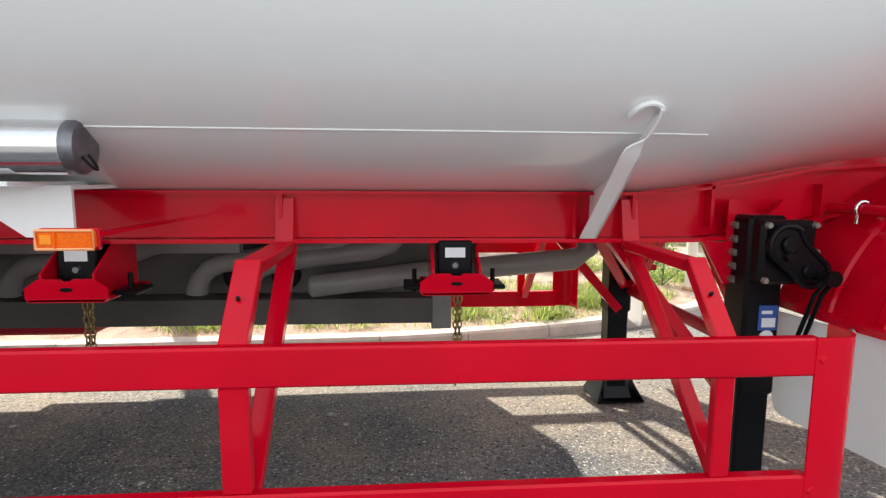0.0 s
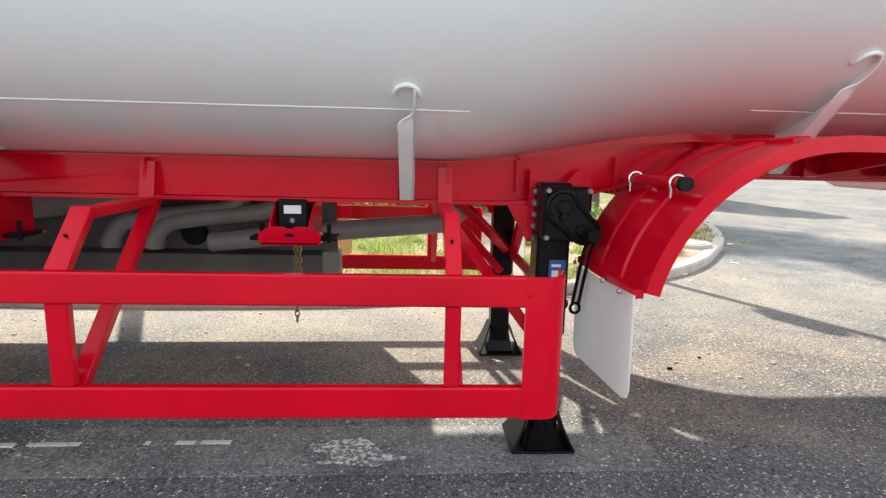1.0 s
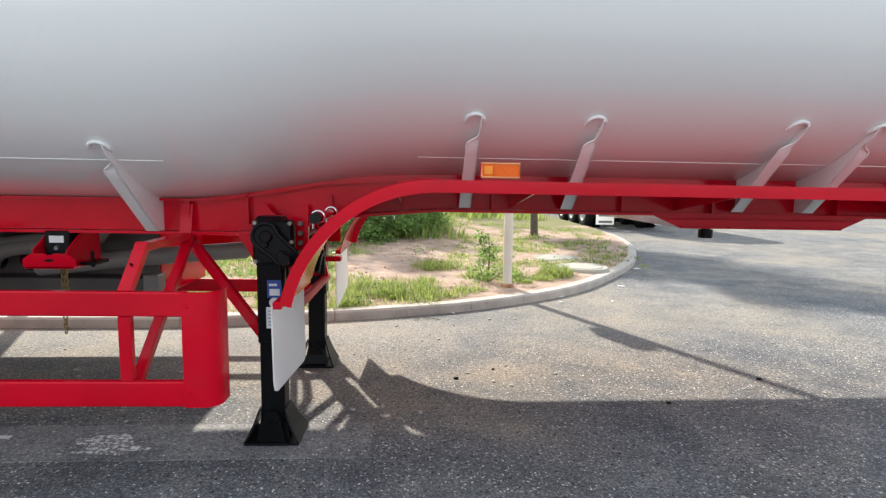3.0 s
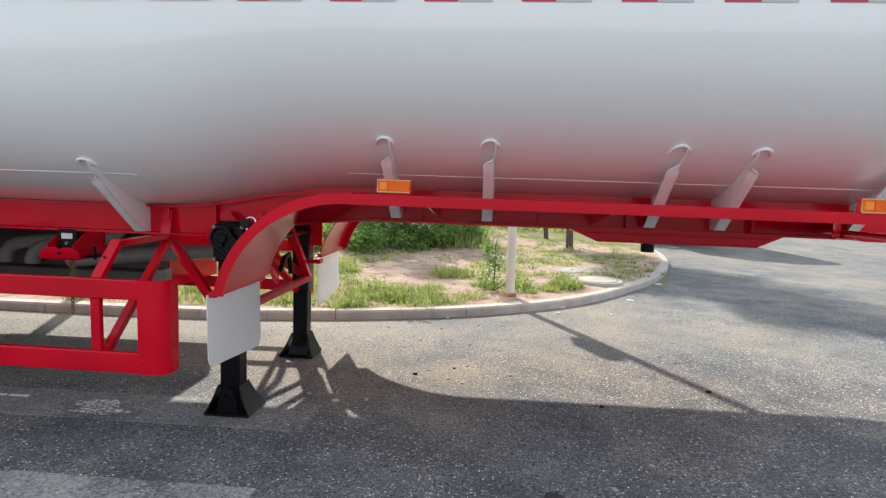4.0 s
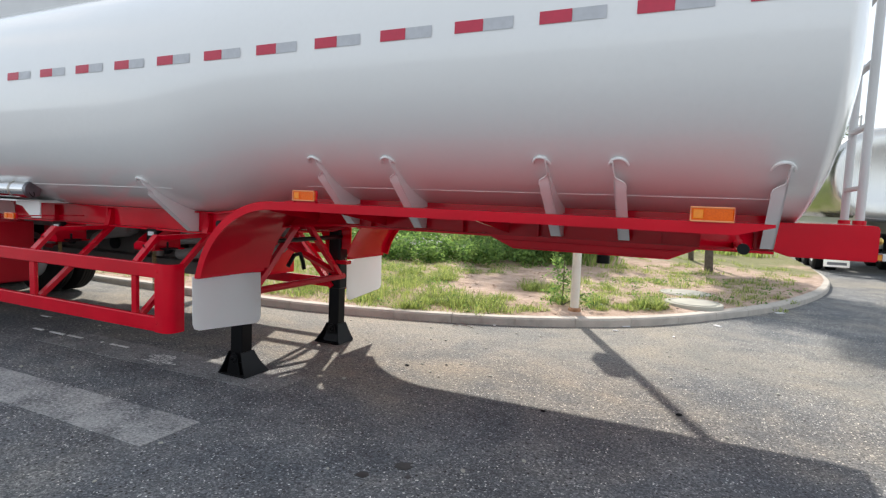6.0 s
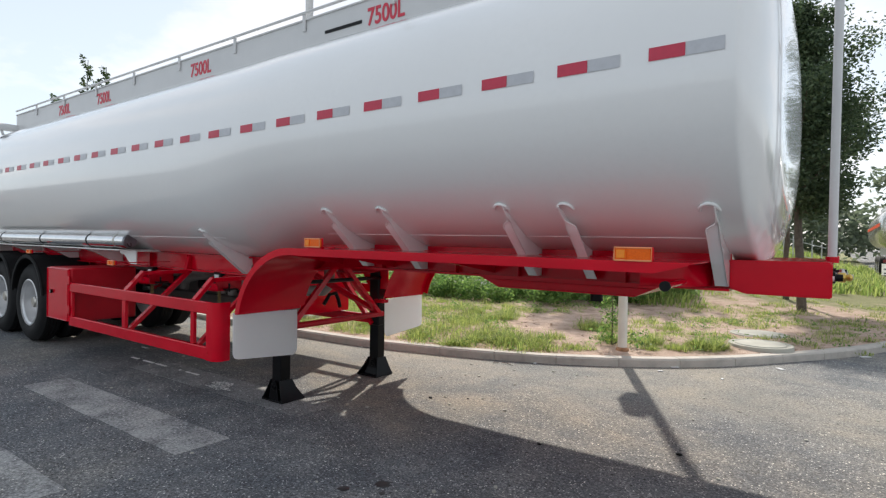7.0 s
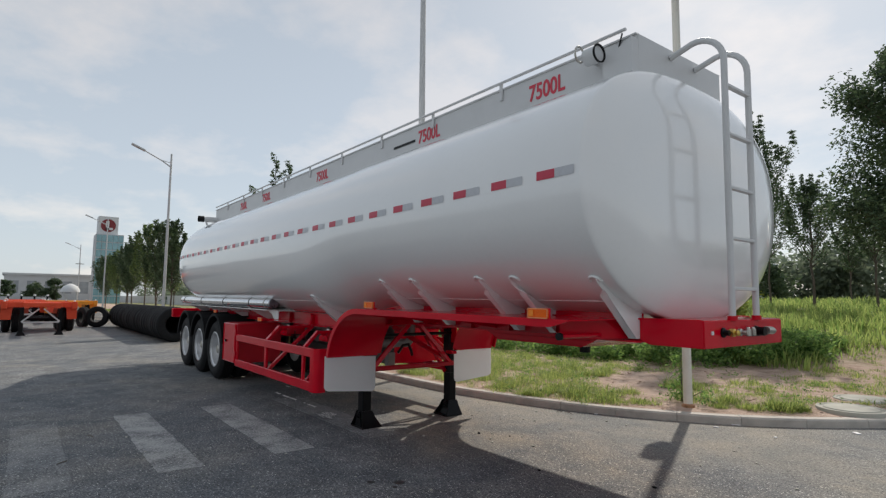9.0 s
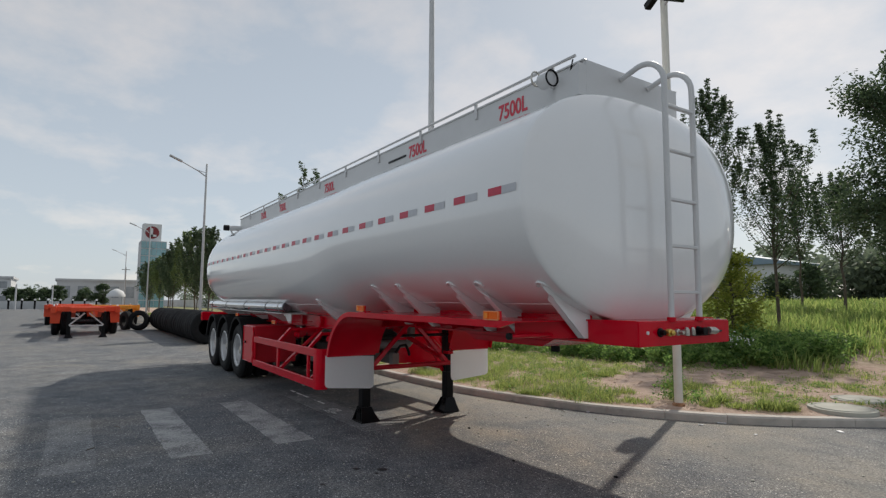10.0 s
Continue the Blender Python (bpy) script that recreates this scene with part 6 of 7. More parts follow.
while made < 3900:
    x = rnd.uniform(-7, 7.4)
    y = rnd.uniform(4.5, 12.0)
    if y < kerb_y(x) + 0.17:
        continue
    keep = grassy(x, y)
    if rnd.random() > keep * (0.45 + 0.9 * max(0, 0.35 + noise.noise((x * 1.7, y * 1.7, 5.0)))):
        continue
    made += 1
    big = rnd.random() ** 2 * (0.25 + 0.75 * keep)
    blades(rnd, x, y, int(14 + 50 * big), 0.035 + 0.15 * big + 0.05 * keep * rnd.random(), 0.05 + 0.12 * big, V, F, 0.0032)
for x, y, n, h, s in ((4.72, 6.75, 300, 0.19, 0.15), (4.58, 6.55, 260, 0.17, 0.15), (5.2, 7.75, 100, 0.07, 0.2), (4.30, 6.2, 300, 0.15, 0.22), (4.1, 6.05, 200, 0.11, 0.16), (2.9, 5.25, 420, 0.17, 0.28), (2.4, 5.15, 420, 0.19, 0.28), (3.3, 5.45, 260, 0.12, 0.2),
                      (1.9, 5.2, 420, 0.2, 0.3), (1.3, 5.0, 420, 0.2, 0.3), (1.0, 6.3, 420, 0.18, 0.4), (0.2, 5.3, 420, 0.2, 0.4), (-0.6, 5.6, 420, 0.22, 0.4)):
    for _ in range(5):
        blades(rnd, x + rnd.gauss(0, s * 0.45), y + rnd.gauss(0, s * 0.4), n // 3, 1.0 * h * rnd.uniform(0.7, 1.1), s * 0.55, V, F, 0.0038)
for x, y, h in ((3.08, 7.0, 0.28), (3.0, 7.15, 0.22), (3.98, 6.45, 0.22), (4.12, 6.35, 0.18), (4.6, 6.5, 0.25), (4.7, 6.7, 0.26), (3.47, 6.2, 0.20), (3.98, 7.85, 0.17), (1.35, 7.2, 0.24), (1.1, 7.0, 0.22), (2.6, 5.2, 0.24), (2.85, 5.85, 0.16), (1.95, 4.75, 0.2), (1.2, 7.6, 0.26), (0.5, 7.4, 0.26)):
    for _ in range(7):
        blades(rnd, x + rnd.gauss(0, 0.11), y + rnd.gauss(0, 0.10), 60, h * rnd.uniform(0.6, 1.2), rnd.uniform(0.06, 0.14), V, F, 0.0036, 1.2)
# low scattered tufts on the bare soil behind the pole
for _ in range(260):
    x, y = rnd.uniform(3.1, 7.3), rnd.uniform(7.0, 14.5)
    if y < kerb_y(x) + 0.3 or rnd.random() > 0.25 + grassy(x, y):
        continue
    s = rnd.uniform(0.7, 1.7)
    for _ in range(rnd.randint(2, 5)):
        blades(rnd, x + rnd.gauss(0, 0.16 * s), y + rnd.gauss(0, 0.10), 34, 0.085 * s * rnd.uniform(0.7, 1.3), 0.10 * s, V, F, 0.005, 1.3)
tagged(new("grass_tufts", mesh_from(V, F, GRASS)), "fresh green grass tufts on sandy soil", "grass", kind="stuff")

# flat broad-leaved weeds between the tufts
rnd = random.Random(21)
V, F = [], []
for k in range(420):
    x, y = rnd.uniform(-3, 7.4), rnd.uniform(4.6, 11)
    if y < kerb_y(x) + 0.25 or rnd.random() > 0.12 + grassy(x, y):
        continue
    z = ground_z(x, y)
    v, f = leaves(rnd.randint(14, 40), [(x + rnd.gauss(0, 0.06), y + rnd.gauss(0, 0.06), z + 0.02, rnd.uniform(0.05, 0.12)) for _ in range(3)], 0.045, rnd)
    o = len(V)
    V += [(p[0], p[1], max(z + 0.004, p[2])) for p in v]
    F += [tuple(i + o for i in q) for q in f]
tagged(new("ground_weeds", mesh_from(V, F, LEAF_B)), "low broad-leaved weeds on sandy soil", "weeds", kind="stuff")

# clods, dry bits and pale litter on the soil
rnd = random.Random(22)
b = B()
for k in range(420):
    x, y = rnd.uniform(-1, 7.4), rnd.uniform(4.7, 10)
    if y < kerb_y(x) + 0.15:
        continue
    r = rnd.uniform(0.008, 0.026)
    bmesh.ops.create_icosphere(b, subdivisions=1, radius=r, matrix=Matrix.Translation((x, y, ground_z(x, y) + r * 0.2)) @ Matrix.Rotation(rnd.uniform(0, 3), 4, "Z") @ Matrix.Diagonal((rnd.uniform(0.8, 1.8), 1.0, 0.6, 1)))
tagged(solid("soil_clods", b, SOIL, "small soil clods and crumbs on the bare verge", "clods", kind="stuff"))
for x, y, s in ((4.48, 5.62, 0.05), (4.40, 5.30, 0.03), (5.5, 6.33, 0.05), (6.35, 7.9, 0.06), (5.03, 5.35, 0.025), (3.1, 4.75, 0.03)):
    b = B()
    box(b, -s, s, -s * 0.5, s * 0.5, 0.0, 0.008, 0.003, pose(x, y, 0.002, 0, 0, x * 90))
    for v in b.verts:
        v.co.z += 0.01 * max(0, noise.noise((v.co.x * 20, v.co.y * 20, 0)))
    tagged(solid("litter_scrap", b, LABELW, "small crumpled pale scrap lying by the kerb", "litter", group="litter scraps"))
for x, y, s in ((5.16, 2.76, 0.016), (4.31, 2.35, 0.013), (2.99, 2.81, 0.014), (3.28, 3.0, 0.009)):
    b = B()
    bmesh.ops.create_icosphere(b, subdivisions=2, radius=s, matrix=Matrix.Translation((x, y, s * 0.5)) @ Matrix.Diagonal((1.5, 1, 0.6, 1)))
    tagged(solid("dark_stone", b, BLACK, "small dark lump lying on the asphalt", "stone", group="dark stones"))

# leafy weed beside the pole
rnd = random.Random(12)
V, F = leaves(560, [(3.62 + rnd.uniform(-0.1, 0.1), 5.95 + rnd.uniform(-0.1, 0.1), 0.2 + 0.065 * k, 0.15 - 0.009 * k) for k in range(9)] + [(3.45, 5.9, 0.22, 0.14), (4.02, 5.9, 0.22, 0.14), (3.9, 6.05, 0.24, 0.10)], 0.05, rnd)
weed = thing("weed_plant", (3.65, 5.95, 0.13), "bushy green weed growing beside the pole", "plant")
part("foliage", mesh_from(V, F, LEAF_B), LEAF_B, weed)
b = B()
tube(b, [(3.62, 5.95, 0.12), (3.63, 5.94, 0.45), (3.62, 5.96, 0.75)], [0.01, 0.008, 0.004], 6)
tube(b, [(3.62, 5.95, 0.12), (3.9, 6.03, 0.3)], [0.008, 0.004], 6)
part("stem", b, TRUNK, weed)

# low scrub band behind the bare soil, with small white flower heads
rnd = random.Random(13)
for k, (x, y, w, h) in enumerate(((-5.5, 9.6, 1.5, 1.0), (-3.6, 9.9, 1.4, 0.9), (-2.0, 10.3, 1.3, 0.95), (-0.6, 10.2, 1.3, 0.85), (0.8, 10.4, 1.3, 0.9), (1.9, 11.3, 0.9, 0.95), (2.6, 12.1, 0.8, 0.85), (1.4, 12.0, 1.5, 1.0), (-1.5, 12.2, 1.6, 1.1), (-4.0, 12.0, 1.6, 1.1), (2.4, 13.2, 0.9, 0.5))):
    z = ground_z(x, y)
    cs = []
    for _ in range(34):
        a, r = rnd.uniform(0, 6.28), math.sqrt(rnd.random())
        cs.append((x + w * r * math.cos(a), y + 0.8 * w * r * math.sin(a), z + 0.62 * h * (0.12 + 0.8 * rnd.random() * (1 - 0.5 * r * r)), 0.22))
    V, F = leaves(5200, cs, 0.085, rnd)
    bush = tagged(new("bush", mesh_from(V, F, LEAF_B)), "dense low green bush with broad leaves" if k not in (3, 5) else "dense low green bush dotted with white flowers", "bush", group="verge bushes")
    if k in (3, 5):
        V, F = leaves(90, [(x + rnd.uniform(-0.6, 0.6), y - 0.6 + rnd.uniform(-0.2, 0.2), z + h * rnd.uniform(0.42, 0.6), 0.12) for _ in range(9)], 0.05, rnd)
        tagged(part("flower_heads", mesh_from(V, F, LABELW), LABELW, bush), kind="stuff")

# tall meadow grass farther back
rnd = random.Random(14)
V, F = [], []
for k in range(4200):
    y = 11.0 + 33 * rnd.random() ** 1.5
    x = rnd.uniform(-16, 7.2) if y < 24 else rnd.uniform(-26, 7.4)
    if x > 3.4 and y < 13.5 + 1.2 * (x - 3.4):
        continue
    if noise.noise((x * 0.3, y * 0.3, 8.0)) < -0.42 and y < 15:
        continue
    blades(rnd, x, y, 26, rnd.uniform(0.25, 0.6), 0.45, V, F, 0.005 + 0.0006 * y, 0.6)
for k in range(1800):
    x, y = rnd.uniform(-60, -8), rnd.uniform(5.2, 16)
    blades(rnd, x, y, 14, rnd.uniform(0.2, 0.5), 0.6, V, F, 0.025, 0.6)
tagged(new("meadow_grass", mesh_from(V, F, MEADOW)), "tall pale green meadow grass behind the kerb", "grass", kind="stuff")

# pebbles, clods and litter on the road
rnd = random.Random(15)
b = B()
for k in range(220):
    x, y = rnd.uniform(-3, 9), rnd.uniform(2.2, 5.2) if rnd.random() < 0.75 else rnd.uniform(-2, 2.2)
    if y > kerb_y(min(max(x, -10), 8)) - 0.06:
        continue
    r = rnd.uniform(0.005, 0.016)
    bmesh.ops.create_icosphere(b, subdivisions=1, radius=r, matrix=Matrix.Translation((x, y, r * 0.4)) @ Matrix.Rotation(rnd.uniform(0, 3), 4, "Z") @ Matrix.Diagonal((1.3, 0.9, 0.6, 1)))
tagged(solid("pebbles", b, MANHOLE, "scattered small stones and dirt crumbs on the asphalt", "stones", kind="stuff"))
OIL = paint("oil_stain", (0.036, 0.036, 0.037), 0.5, var=0.3, scale=20)
for x, y, r in ((3.85, 1.19, 0.05), (3.71, 1.01, 0.036), (3.95, 0.6, 0.022), (3.93, 1.10, 0.018)):
    b = B()
    n = 22
    pts = [(x + r * (1 + 0.7 * noise.noise((math.cos(a) * 1.9, math.sin(a) * 1.9, x))) * math.cos(a), y + 0.8 * r * (1 + 0.7 * noise.noise((math.cos(a) * 1.9, math.sin(a) * 1.9, y))) * math.sin(a)) for a in np.linspace(0, 2 * math.pi, n + 1)[:-1]]
    prism(b, pts, "z", 0.0, 0.004)
    tagged(solid("oil_stain", b, OIL, "small dark oil stain on the asphalt", "stain", group="oil stains", smooth=0), kind="structure")

for x, y, ln, yaw in ((2.86, 4.50, 0.19, -14), (0.71, -0.66, 0.16, 25), (1.67, -0.95, 0.13, -35), (2.72, 4.47, 0.08, 60)):
    b = B()
    tube(b, [pose(x, y, 0.008, 0, 0, yaw) @ Vector((ln * (t - 0.5), 0.012 * math.sin(5 * t), 0.006 * math.sin(3 * t))) for t in np.linspace(0, 1, 7)], [0.002] + [0.0045] * 5 + [0.002], 6)
    tagged(solid("twig", b, TRUNK, "thin dry brown twig lying on the asphalt", "twig", group="twigs"))

# ---- tyres lying behind the trailer ----
def big_tyre():
    b = B()
    lathe(b, [(0.29, -0.10), (0.33, -0.15), (0.45, -0.165), (0.53, -0.145), (0.565, -0.10), (0.57, -0.03), (0.555, -0.025), (0.555, 0.025), (0.57, 0.03), (0.565, 0.10), (0.53, 0.145), (0.45, 0.165), (0.33, 0.15), (0.29, 0.10)], 36, closed=True)
    return mesh_of(b, RUBBER)


BT = big_tyre()
rnd = random.Random(16)
x = -12.0
while x > -24.0:
    ob = new("tyre", BT)
    ob.matrix_basis = Matrix.Translation((x, 2.72 + rnd.uniform(-0.03, 0.03), 0.618)) @ Matrix.Rotation(radians(90 + rnd.uniform(-3, 3)), 4, "Z") @ Matrix.Rotation(rnd.uniform(0, 6), 4, "Y")
    tagged(ob, "black truck tyre standing in a long row on the road", "tyre", "tyre row")
    x -= 0.345
ob = new("tyre", BT)
ob.matrix_basis = Matrix.Translation((-23.4, 1.62, 0.545)) @ Matrix.Rotation(radians(68), 4, "Z") @ Matrix.Rotation(radians(-8), 4, "X") @ Matrix.Scale(0.88, 4)
tagged(ob, "black truck tyre standing apart facing the road", "tyre", "tyre row")
ob = new("tyre", BT)
ob.matrix_basis = Matrix.Translation((-24.3, 1.12, 0.50)) @ Matrix.Rotation(radians(20), 4, "Z") @ Matrix.Scale(0.88, 4)
tagged(ob, "black truck tyre standing edge-on behind another", "tyre", "tyre row")


# ---- container chassis trailers ----
def chassis_trailer(mat, label):
    """Skeleton chassis seen end-on; its front is at the origin and it runs towards -x."""
    ob = thing("container_chassis", (0, 0, 0), label, "trailer", "container chassis")
    for y in (-0.45, 0.45):
        b = B()
        prism(b, [(0, 1.02), (0, 1.20), (-9, 1.20), (-9, 0.78), (-2.6, 0.78), (-1.7, 1.02)], "y", y - 0.07, y + 0.07)
        part("chassis_beam", b, mat, ob)
    for x, w, h in ((-0.12, 0.56, 0.14), (-0.9, 0.5, 0.10), (-1.9, 0.5, 0.12), (-3.4, 1.25, 0.20), (-4.9, 1.22, 0.12), (-6.0, 1.22, 0.18), (-8.9, 1.22, 0.22)):
        b = B()
        box(b, x - 0.09, x + 0.09, -w, w, 1.21 - h, 1.215, 0.01)
        part("cross_beam", b, mat, ob)
    for x in (-3.3, -8.9):
        for y in (-1.14, 1.14):
            b = B()
            box(b, x - 0.13, x + 0.13, y - 0.09, y + 0.09, 0.95, 1.235, 0.01)
            tl = part("twist_lock", b, mat, ob)
            b = B()
            tube(b, [(x, y, 1.23), (x, y, 1.27), (x, y, 1.27), (x, y, 1.31)], [0.03, 0.03, 0.045, 0.015], 10)
            part("lock_pin", b, LIGHTGREY, tl)
    for s_ in (-1, 1):
        b = B()
        prism(b, [(s_ * 0.92, 0.52), (s_ * 1.25, 0.52), (s_ * 1.25, 1.12), (s_ * 1.17, 1.17), (s_ * 0.70, 1.17), (s_ * 0.88, 0.95)], "x", -3.52, -3.46)
        part("end_plate", b, mat, ob, "hanging steel side plate")
        b = B()
        box(b, -7.4, -3.5, min(s_ * 0.7, s_ * 1.22), max(s_ * 0.7, s_ * 1.22), 1.10, 1.12)
        part("wheel_cover", b, mat, ob)
        y = s_ * 0.58
        b = B()
        box(b, -1.53, -1.37, y - 0.065, y + 0.065, 0.06, 1.04, 0.01)
        lg = part("landing_leg", b, BLACK, ob, "black landing leg")
        b = B()
        rings(b, [[(-1.45 + u * a, y + v * a, z) for u, v in ((-0.09, -0.09), (0.09, -0.09), (0.09, 0.09), (-0.09, 0.09))] for a, z in ((1.7, 0.0), (1.6, 0.02), (0.9, 0.14))])
        part("foot", b, BLACK, lg)
        b = B()
        bar(b, (-1.36, y, 0.50), (-1.36, y * 0.12, 0.98), 0.05, 0.05, 0.004, (1, 0, 0))
        part("leg_brace", b, LIGHTGREY, ob)
    b = B()
    box(b, -1.38, -1.33, -0.56, 0.56, 0.46, 0.51)
    part("leg_tie", b, LIGHTGREY, ob)
    for x in (-4.3, -5.5, -6.7):
        for y in (-1.07, -0.75, 0.75, 1.07):
            part("wheel", T_ME, RUBBER, ob, "black truck tyre", Matrix.Translation((x, y, 0.522)))
        b = B()
        tube(b, [(x, -1.0, 0.522), (x, 1.0, 0.522)], 0.07, 10)
        part("axle", b, BLACK, ob)
    return ob


oc = chassis_trailer(ORANGE, "orange skeleton container chassis trailer on landing legs")
oc.matrix_basis = Matrix.Translation((-16.4, -0.70, 0.05))
oc2 = chassis_trailer(YELLOW, "yellow-orange skeleton container chassis trailer on landing legs")
oc2.matrix_basis = Matrix.Translation((-27.0, 1.0, 0.05))
for x, y in ((-28.6, -1.35), (-40.5, -1.1)):
    copy_thing(oc, Matrix.Translation((x, y, 0.05)))


# ---- parked silver tanker across the side road ----
pt = thing("parked_tanker", (9.75, 17.0, 0), "parked polished silver tanker trailer with an orange stripe", "tanker trailer")
b = B()
rr = []
for yy, g in ((16.75, 0.55), (16.68, 0.8), (16.72, 0.93), (16.85, 1.0), (29.5, 1.0), (29.7, 0.9), (29.75, 0.6)):
    rr.append([(9.75 + 1.22 * g * math.copysign(abs(math.cos(a)) ** 0.85, math.cos(a)), yy, 2.52 + 1.17 * g * math.copysign(abs(math.sin(a)) ** 0.85, math.sin(a))) for a in np.linspace(0, 2 * math.pi, 49)[:-1]])
rings(b, rr)
pshell = part("tank_shell", b, SILVER, pt, "polished silver tank shell", smooth=50)
b = B()
box(b, 8.516, 8.526, 16.9, 29.4, 2.55, 2.72)
part("orange_stripe", b, ORANGE, pshell, "orange reflective stripe")
b = B()
for yy in np.arange(17.0, 29.4, 1.1):
    tube(b, [(9.2, yy, 3.55), (9.2, yy, 4.02)], 0.025, 6)
tube(b, [(9.2, 17.0, 4.02), (9.2, 29.2, 4.02)], 0.025, 6)
tube(b, [(9.2, 17.0, 3.8), (9.2, 29.2, 3.8)], 0.02, 6)
part("handrail", b, LIGHTGREY, pt)
for x in (9.25, 10.25):
    b = B()
    box(b, x - 0.07, x + 0.07, 16.6, 29.0, 1.05, 1.5)
    part("chassis_beam", b, LIGHTGREY, pt)
for yy in (17.9, 19.2, 20.5):
    for x, r in ((8.68, 0), (9.0, 0), (10.5, math.pi), (10.82, math.pi)):
        w = part("wheel", T_ME, RUBBER, pt, "black truck tyre on a silver rim", Matrix.Translation((x, yy, 0.522)) @ Matrix.Rotation(radians(-90) + r, 4, "Z"))
        part("rim", R_ME, RIM, w)
    b = B()
    tube(b, [(8.8, yy, 0.522), (10.7, yy, 0.522)], 0.07, 10)
    part("axle", b, BLACK, pt)
    b = B()
    box(b, 9.1, 9.3, yy - 0.1, yy + 0.1, 0.55, 1.2)
    part("spring_hanger", b, BLACK, pt)
b = B()
box(b, 9.07, 11.1, 16.45, 16.6, 0.40, 0.58, 0.01)
bm_ = part("rear_bumper", b, LABELW, pt, "white rear bumper with yellow reflectors")
for x0, x1 in ((9.27, 9.76), (10.5, 10.98)):
    b = B()
    box(b, x0, x1, 16.425, 16.45, 0.40, 0.575, 0.004)
    rf = part("yellow_reflector", b, YELLOW, bm_, "yellow reflector board with a dark red edge")
    b = B()
    tube(b, [(x0, 16.42, 0.41), (x1, 16.42, 0.41), (x1, 16.42, 0.565), (x0, 16.42, 0.565), (x0, 16.42, 0.41)], 0.012, 6, caps=False)
    part("reflector_edge", b, SIGN_R, rf)
for x0 in (9.12, 11.0):
    b = B()
    prism(b, [(x0, 0.43), (x0 + 0.09, 0.43), (x0 + 0.045, 0.53)], "y", 16.43, 16.45)
    part("triangle_reflector", b, SIGN_R, bm_)
for x in (8.62, 10.45):
    b = B()
    box(b, x, x + 0.56, 16.7, 16.712, 0.17, 0.72)
    fl = part("mud_flap", b, PLASTIC, pt, "white mud flap with dark print bars")
    for zz in (0.22, 0.42):
        b = B()
        box(b, x + 0.08, x + 0.5, 16.694, 16.7, zz, zz + 0.07)
        part("print_bar", b, INK, fl)
    b = B()
    box(b, x + 0.05, x + 0.4, 16.60, 16.68, 0.78, 0.92, 0.01)
    part("tail_lamp", b, SIGN_R, pt, "red tail lamp")
b = B()
box(b, 9.2, 9.3, 16.5, 16.75, 0.5, 1.3)
box(b, 10.2, 10.3, 16.5, 16.75, 0.5, 1.3)
part("bumper_stay", b, LIGHTGREY, pt)

pt.location = (9.32, 15.9, 0)
copy_thing(pt, Matrix.Translation((8.95, 33.2, 0)))

# ---- far buildings ----
tw = thing("glass_tower", (-140, 13.6, 0), "blue-green glazed tower with a roof sign", "tower")
b = B()
box(b, -144, -138, 11.3, 16.75, 0, 15.9)
part("tower_core", b, BUILD, tw)
for k in range(9):
    for j in range(5):
        b = B()
        z0, y0 = 1.75 * k + 0.15, 11.38 + 1.07 * j
        box(b, -137.98, -137.9, y0, y0 + 0.99, z0, z0 + 1.55)
        part("pane", b, GLASSY, tw)
b = B()
box(b, -143, -139, 11.7, 15.6, 15.9, 20.1)
sg = part("roof_sign", b, BUILD_W, tw, "white roof sign with a dark red round mark")
b = B()
lathe(b, [(0, 0), (1.5, 0), (1.5, 0.15)], 28, Matrix.Translation((-138.95, 13.6, 18.0)) @ Matrix.Rotation(radians(90), 4, "Z"))
part("round_mark", b, SIGN_R, sg)
b = B()
box(b, -138.85, -138.75, 13.1, 13.75, 17.0, 19.0)
box(b, -138.85, -138.75, 13.1, 14.5, 17.0, 17.5)
part("mark_shape", b, BUILD_W, sg)


def low_building(x, y0, y1, h, mat, label, storeys):
    bd = thing("low_building", (x, (y0 + y1) / 2, 0), label, "building", "far buildings")
    b = B()
    box(b, x - 14, x, y0, y1, 0, h)
    part("wall", b, mat, bd)
    b = B()
    box(b, x - 14.4, x + 0.4, y0 - 0.4, y1 + 0.4, h, h + 0.5)
    part("roof", b, BUILD, bd)
    for s in range(storeys):
        n = max(2, int((y1 - y0) / 3.2))
        for k in range(n):
            b = B()
            yy = y0 + (y1 - y0) * (k + 0.25) / n
            zz = h * (s + 0.35) / storeys
            box(b, x, x + 0.08, yy, yy + (y1 - y0) / n * 0.55, zz, zz + h / storeys * 0.45)
            part("window", b, DARKWIN, bd)
    return bd


low_building(-165, -5.0, 17.0, 6.9, BUILD, "long low grey industrial hall", 1)
low_building(-150, -30.0, -13.2, 6.6, BUILD_W, "white low office building", 2)
bd = low_building(-40, 64, 84, 6.4, BUILD_W, "pale shed with a blue-grey sheet roof", 1)
# the shed behind the trees faces the road
sh = thing("shed", (-24, 58, 0), "pale grey shed with a blue sheet roof behind trees", "building")
b = B()
box(b, -30, -18, 56, 66, 0, 5.4)
part("wall", b, BUILD_W, sh)
b = B()
prism(b, [(-30.5, 5.4), (-17.5, 5.4), (-17.5, 5.7), (-24, 7.0), (-30.5, 5.7)], "y", 55.5, 66.5)
part("roof", b, ROOF_B, sh)
tent = thing("white_canopy", (-60, 2.6, 0), "small white peaked canopy on posts", "canopy")
b = B()
rr = [[(-60 + r * math.cos(a), 2.6 + r * math.sin(a), z) for a in np.linspace(0, 2 * math.pi, 17)[:-1]] for r, z in ((0.85, 2.0), (0.85, 2.2), (0.6, 2.6), (0.1, 2.85))]
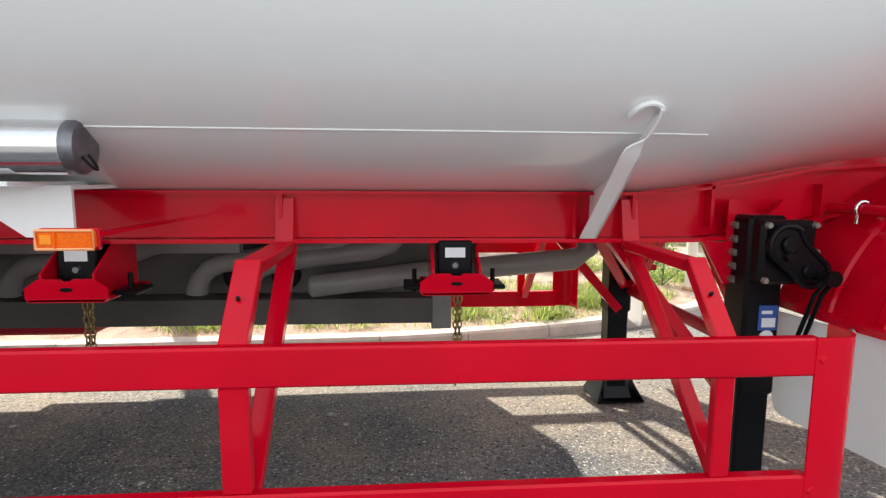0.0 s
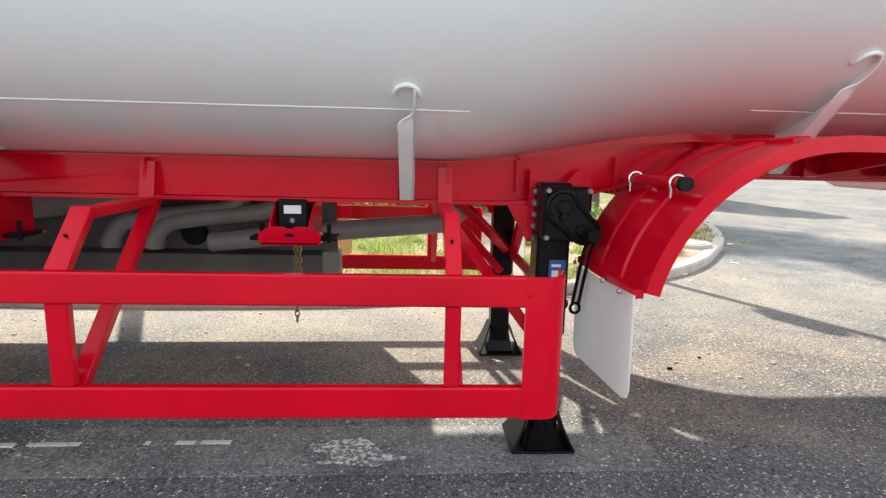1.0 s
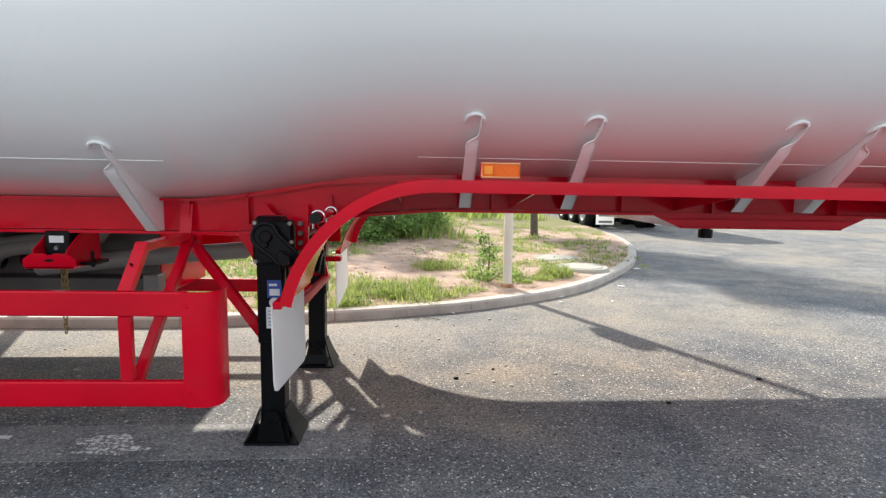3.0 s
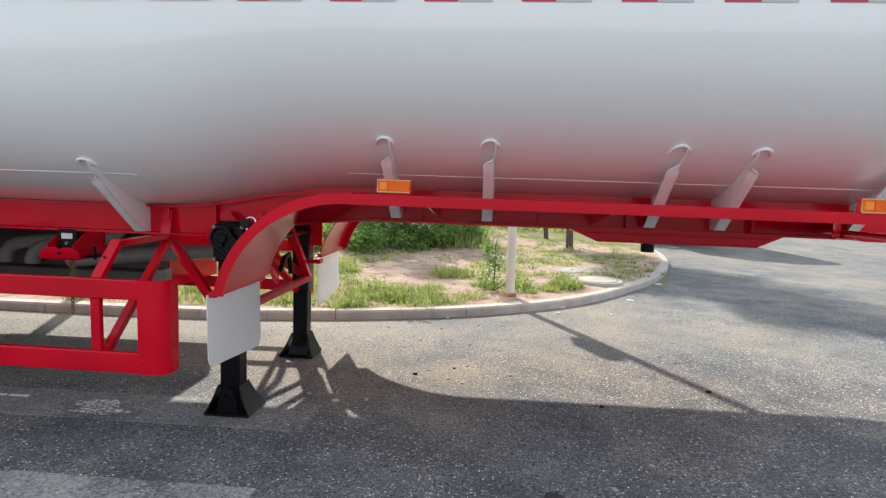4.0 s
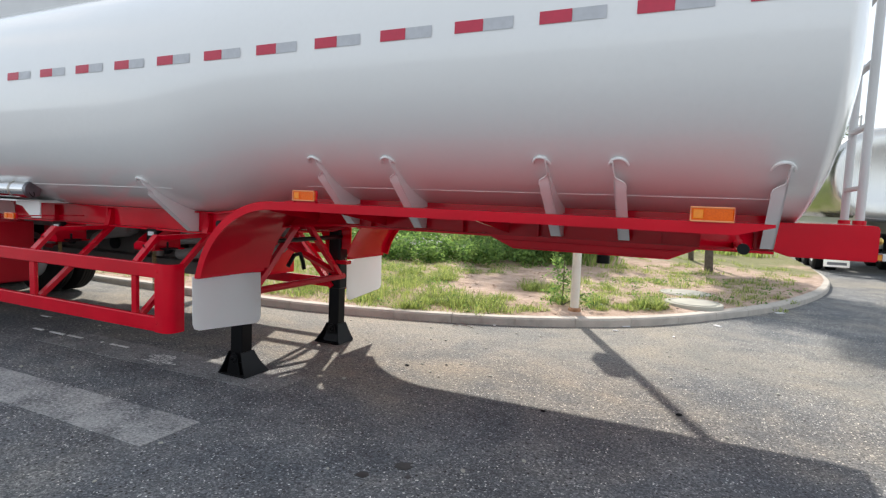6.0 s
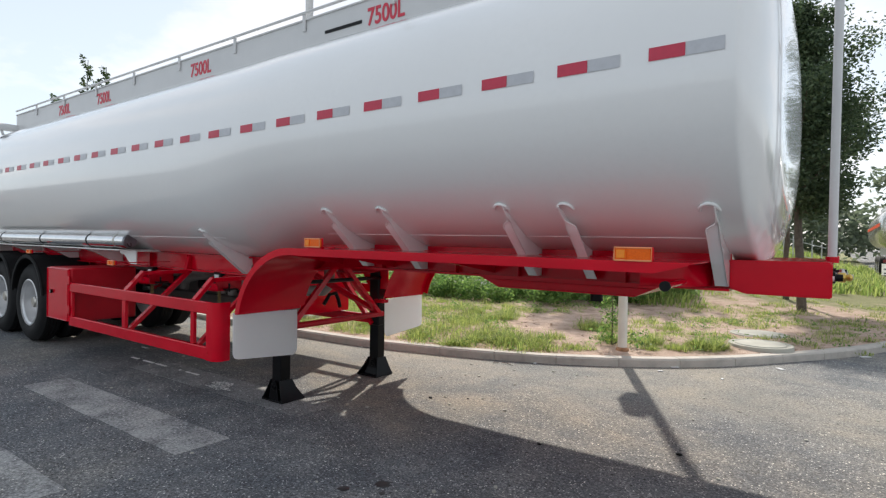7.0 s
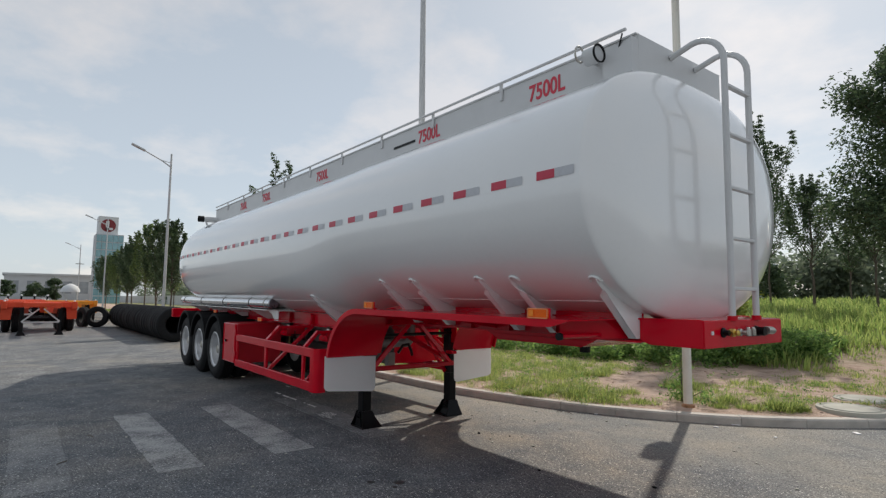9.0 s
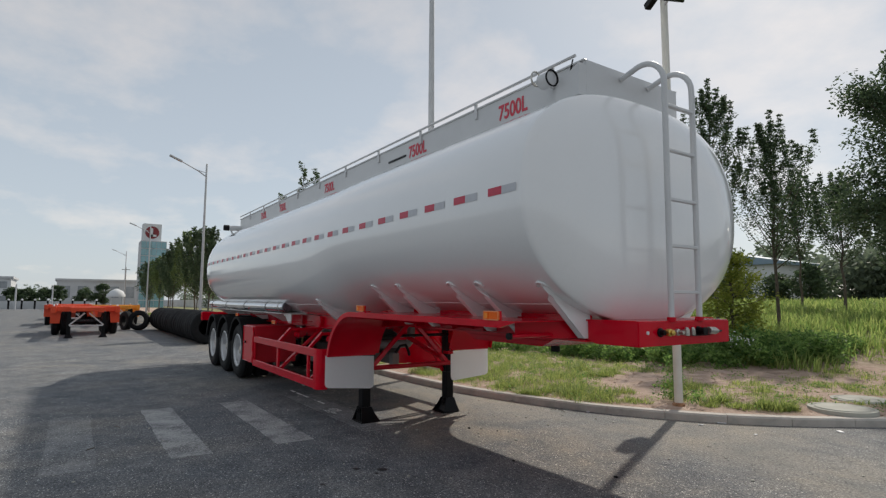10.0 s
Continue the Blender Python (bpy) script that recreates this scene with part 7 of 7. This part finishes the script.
rings(b, rr)
part("canopy_roof", b, BUILD_W, tent)
for a in (0.8, 2.3, 3.9, 5.5):
    b = B()
    tube(b, [(-60 + 0.75 * math.cos(a), 2.6 + 0.75 * math.sin(a), 0), (-60 + 0.75 * math.cos(a), 2.6 + 0.75 * math.sin(a), 2.3)], 0.05, 8)
    part("post", b, GALV, tent)
b = B()
box(b, -200, -80, 24.0, 24.25, 0, 2.0)
tagged(solid("boundary_wall", b, BUILD, "grey boundary wall in the distance", "wall"), kind="structure")
# pale paling fence beyond the meadow
fence = thing("fence", (3.2, 30.0, 0), "pale grey steel paling fence beyond the meadow", "fence")
b = B()
box(b, -0.025, 0.025, -0.02, 0.02, 0, 1.25, 0.004)
PALING = mesh_of(b, GALV, 0)
for k in range(13):
    x = 0.9 + 0.38 * k
    part("post", PALING, GALV, fence, "", Matrix.Translation((x, 30.0, ground_z(x, 30.0) - 0.05)))
for zz in (0.35, 1.0):
    b = B()
    tube(b, [(x, 30.03, ground_z(x, 30.0) + zz) for x in np.linspace(0.8, 5.6, 8)], 0.022, 6)
    part("rail", b, GALV, fence)
b = B()
box(b, -118.0, -117.7, -23.0, 1.5, 0, 1.5)
tagged(solid("low_wall", b, BUILD, "low grey yard wall across the far end of the road", "wall"), kind="structure")


def round_tree(x, y, w, h, seed):
    """A clipped round tree by the far yard wall."""
    rnd = random.Random(seed)
    ob = thing("tree", (x, y, 0), "round dark green tree beside a far yard wall", "tree", group="yard trees")
    b = B()
    tube(b, [(x, y, 0), (x, y, h * 0.6)], [0.14, 0.08], 7)
    part("trunk", b, TRUNK, ob)
    cs = []
    for _ in range(26):
        a, q, u = rnd.uniform(0, 6.28), math.sqrt(rnd.random()), rnd.random()
        r = w * 0.42 * q * math.sqrt(max(0.1, 1 - (1.7 * u - 0.75) ** 2))
        cs.append((x + r * math.cos(a), y + r * math.sin(a), h * (0.2 + 0.68 * u), w * 0.11))
    V, F = leaves(3200, cs, 0.40, rnd)
    part("crown", mesh_from(V, F, LEAF), LEAF, ob)


for k, (y, w, h) in enumerate(((-12.2, 3.8, 4.8), (-10.0, 3.8, 4.8), (-6.6, 4.0, 4.7), (-4.2, 3.6, 5.5), (0.7, 5.6, 5.1), (4.6, 4.2, 6.1))):
    round_tree(-143, y, w, h, 90 + k)
# bollards along the yard wall
for k in range(8):
    y = -10.8 + 1.9 * k
    bo = thing("bollard", (-116.6, y, 0), "dark bollard with a white cap before a yard wall", "bollard", group="bollards")
    b = B()
    tube(b, [(-116.6, y, 0), (-116.6, y, 1.62)], 0.15, 10)
    part("post", b, BLACK, bo)
    b = B()
    tube(b, [(-116.6, y, 1.62), (-116.6, y, 1.66), (-116.6, y, 1.84), (-116.6, y, 1.92)], [0.16, 0.19, 0.19, 0.08], 10)
    part("cap", b, BUILD_W, bo)
# slim far poles
for x, y, h, r in ((-110, -9.4, 4.4, 0.15), (-110, -4.3, 4.3, 0.13), (-121, 7.4, 8.5, 0.10)):
    b = B()
    tube(b, [(x, y, 0), (x, y, h * 0.6), (x, y, h)], [r, r * 0.9, r * 0.7], 10)
    po = tagged(solid("far_pole", b, GALV if h < 6 else TRUNK, "slim pale post by the far yard" if h < 6 else "dark wooden utility pole in the distance", "pole", group="far poles"))
    if h > 6:
        b = B()
        bar(b, (x, y - 0.7, h - 0.5), (x, y + 0.7, h - 0.5), 0.12, 0.12)
        part("cross_arm", b, TRUNK, po)
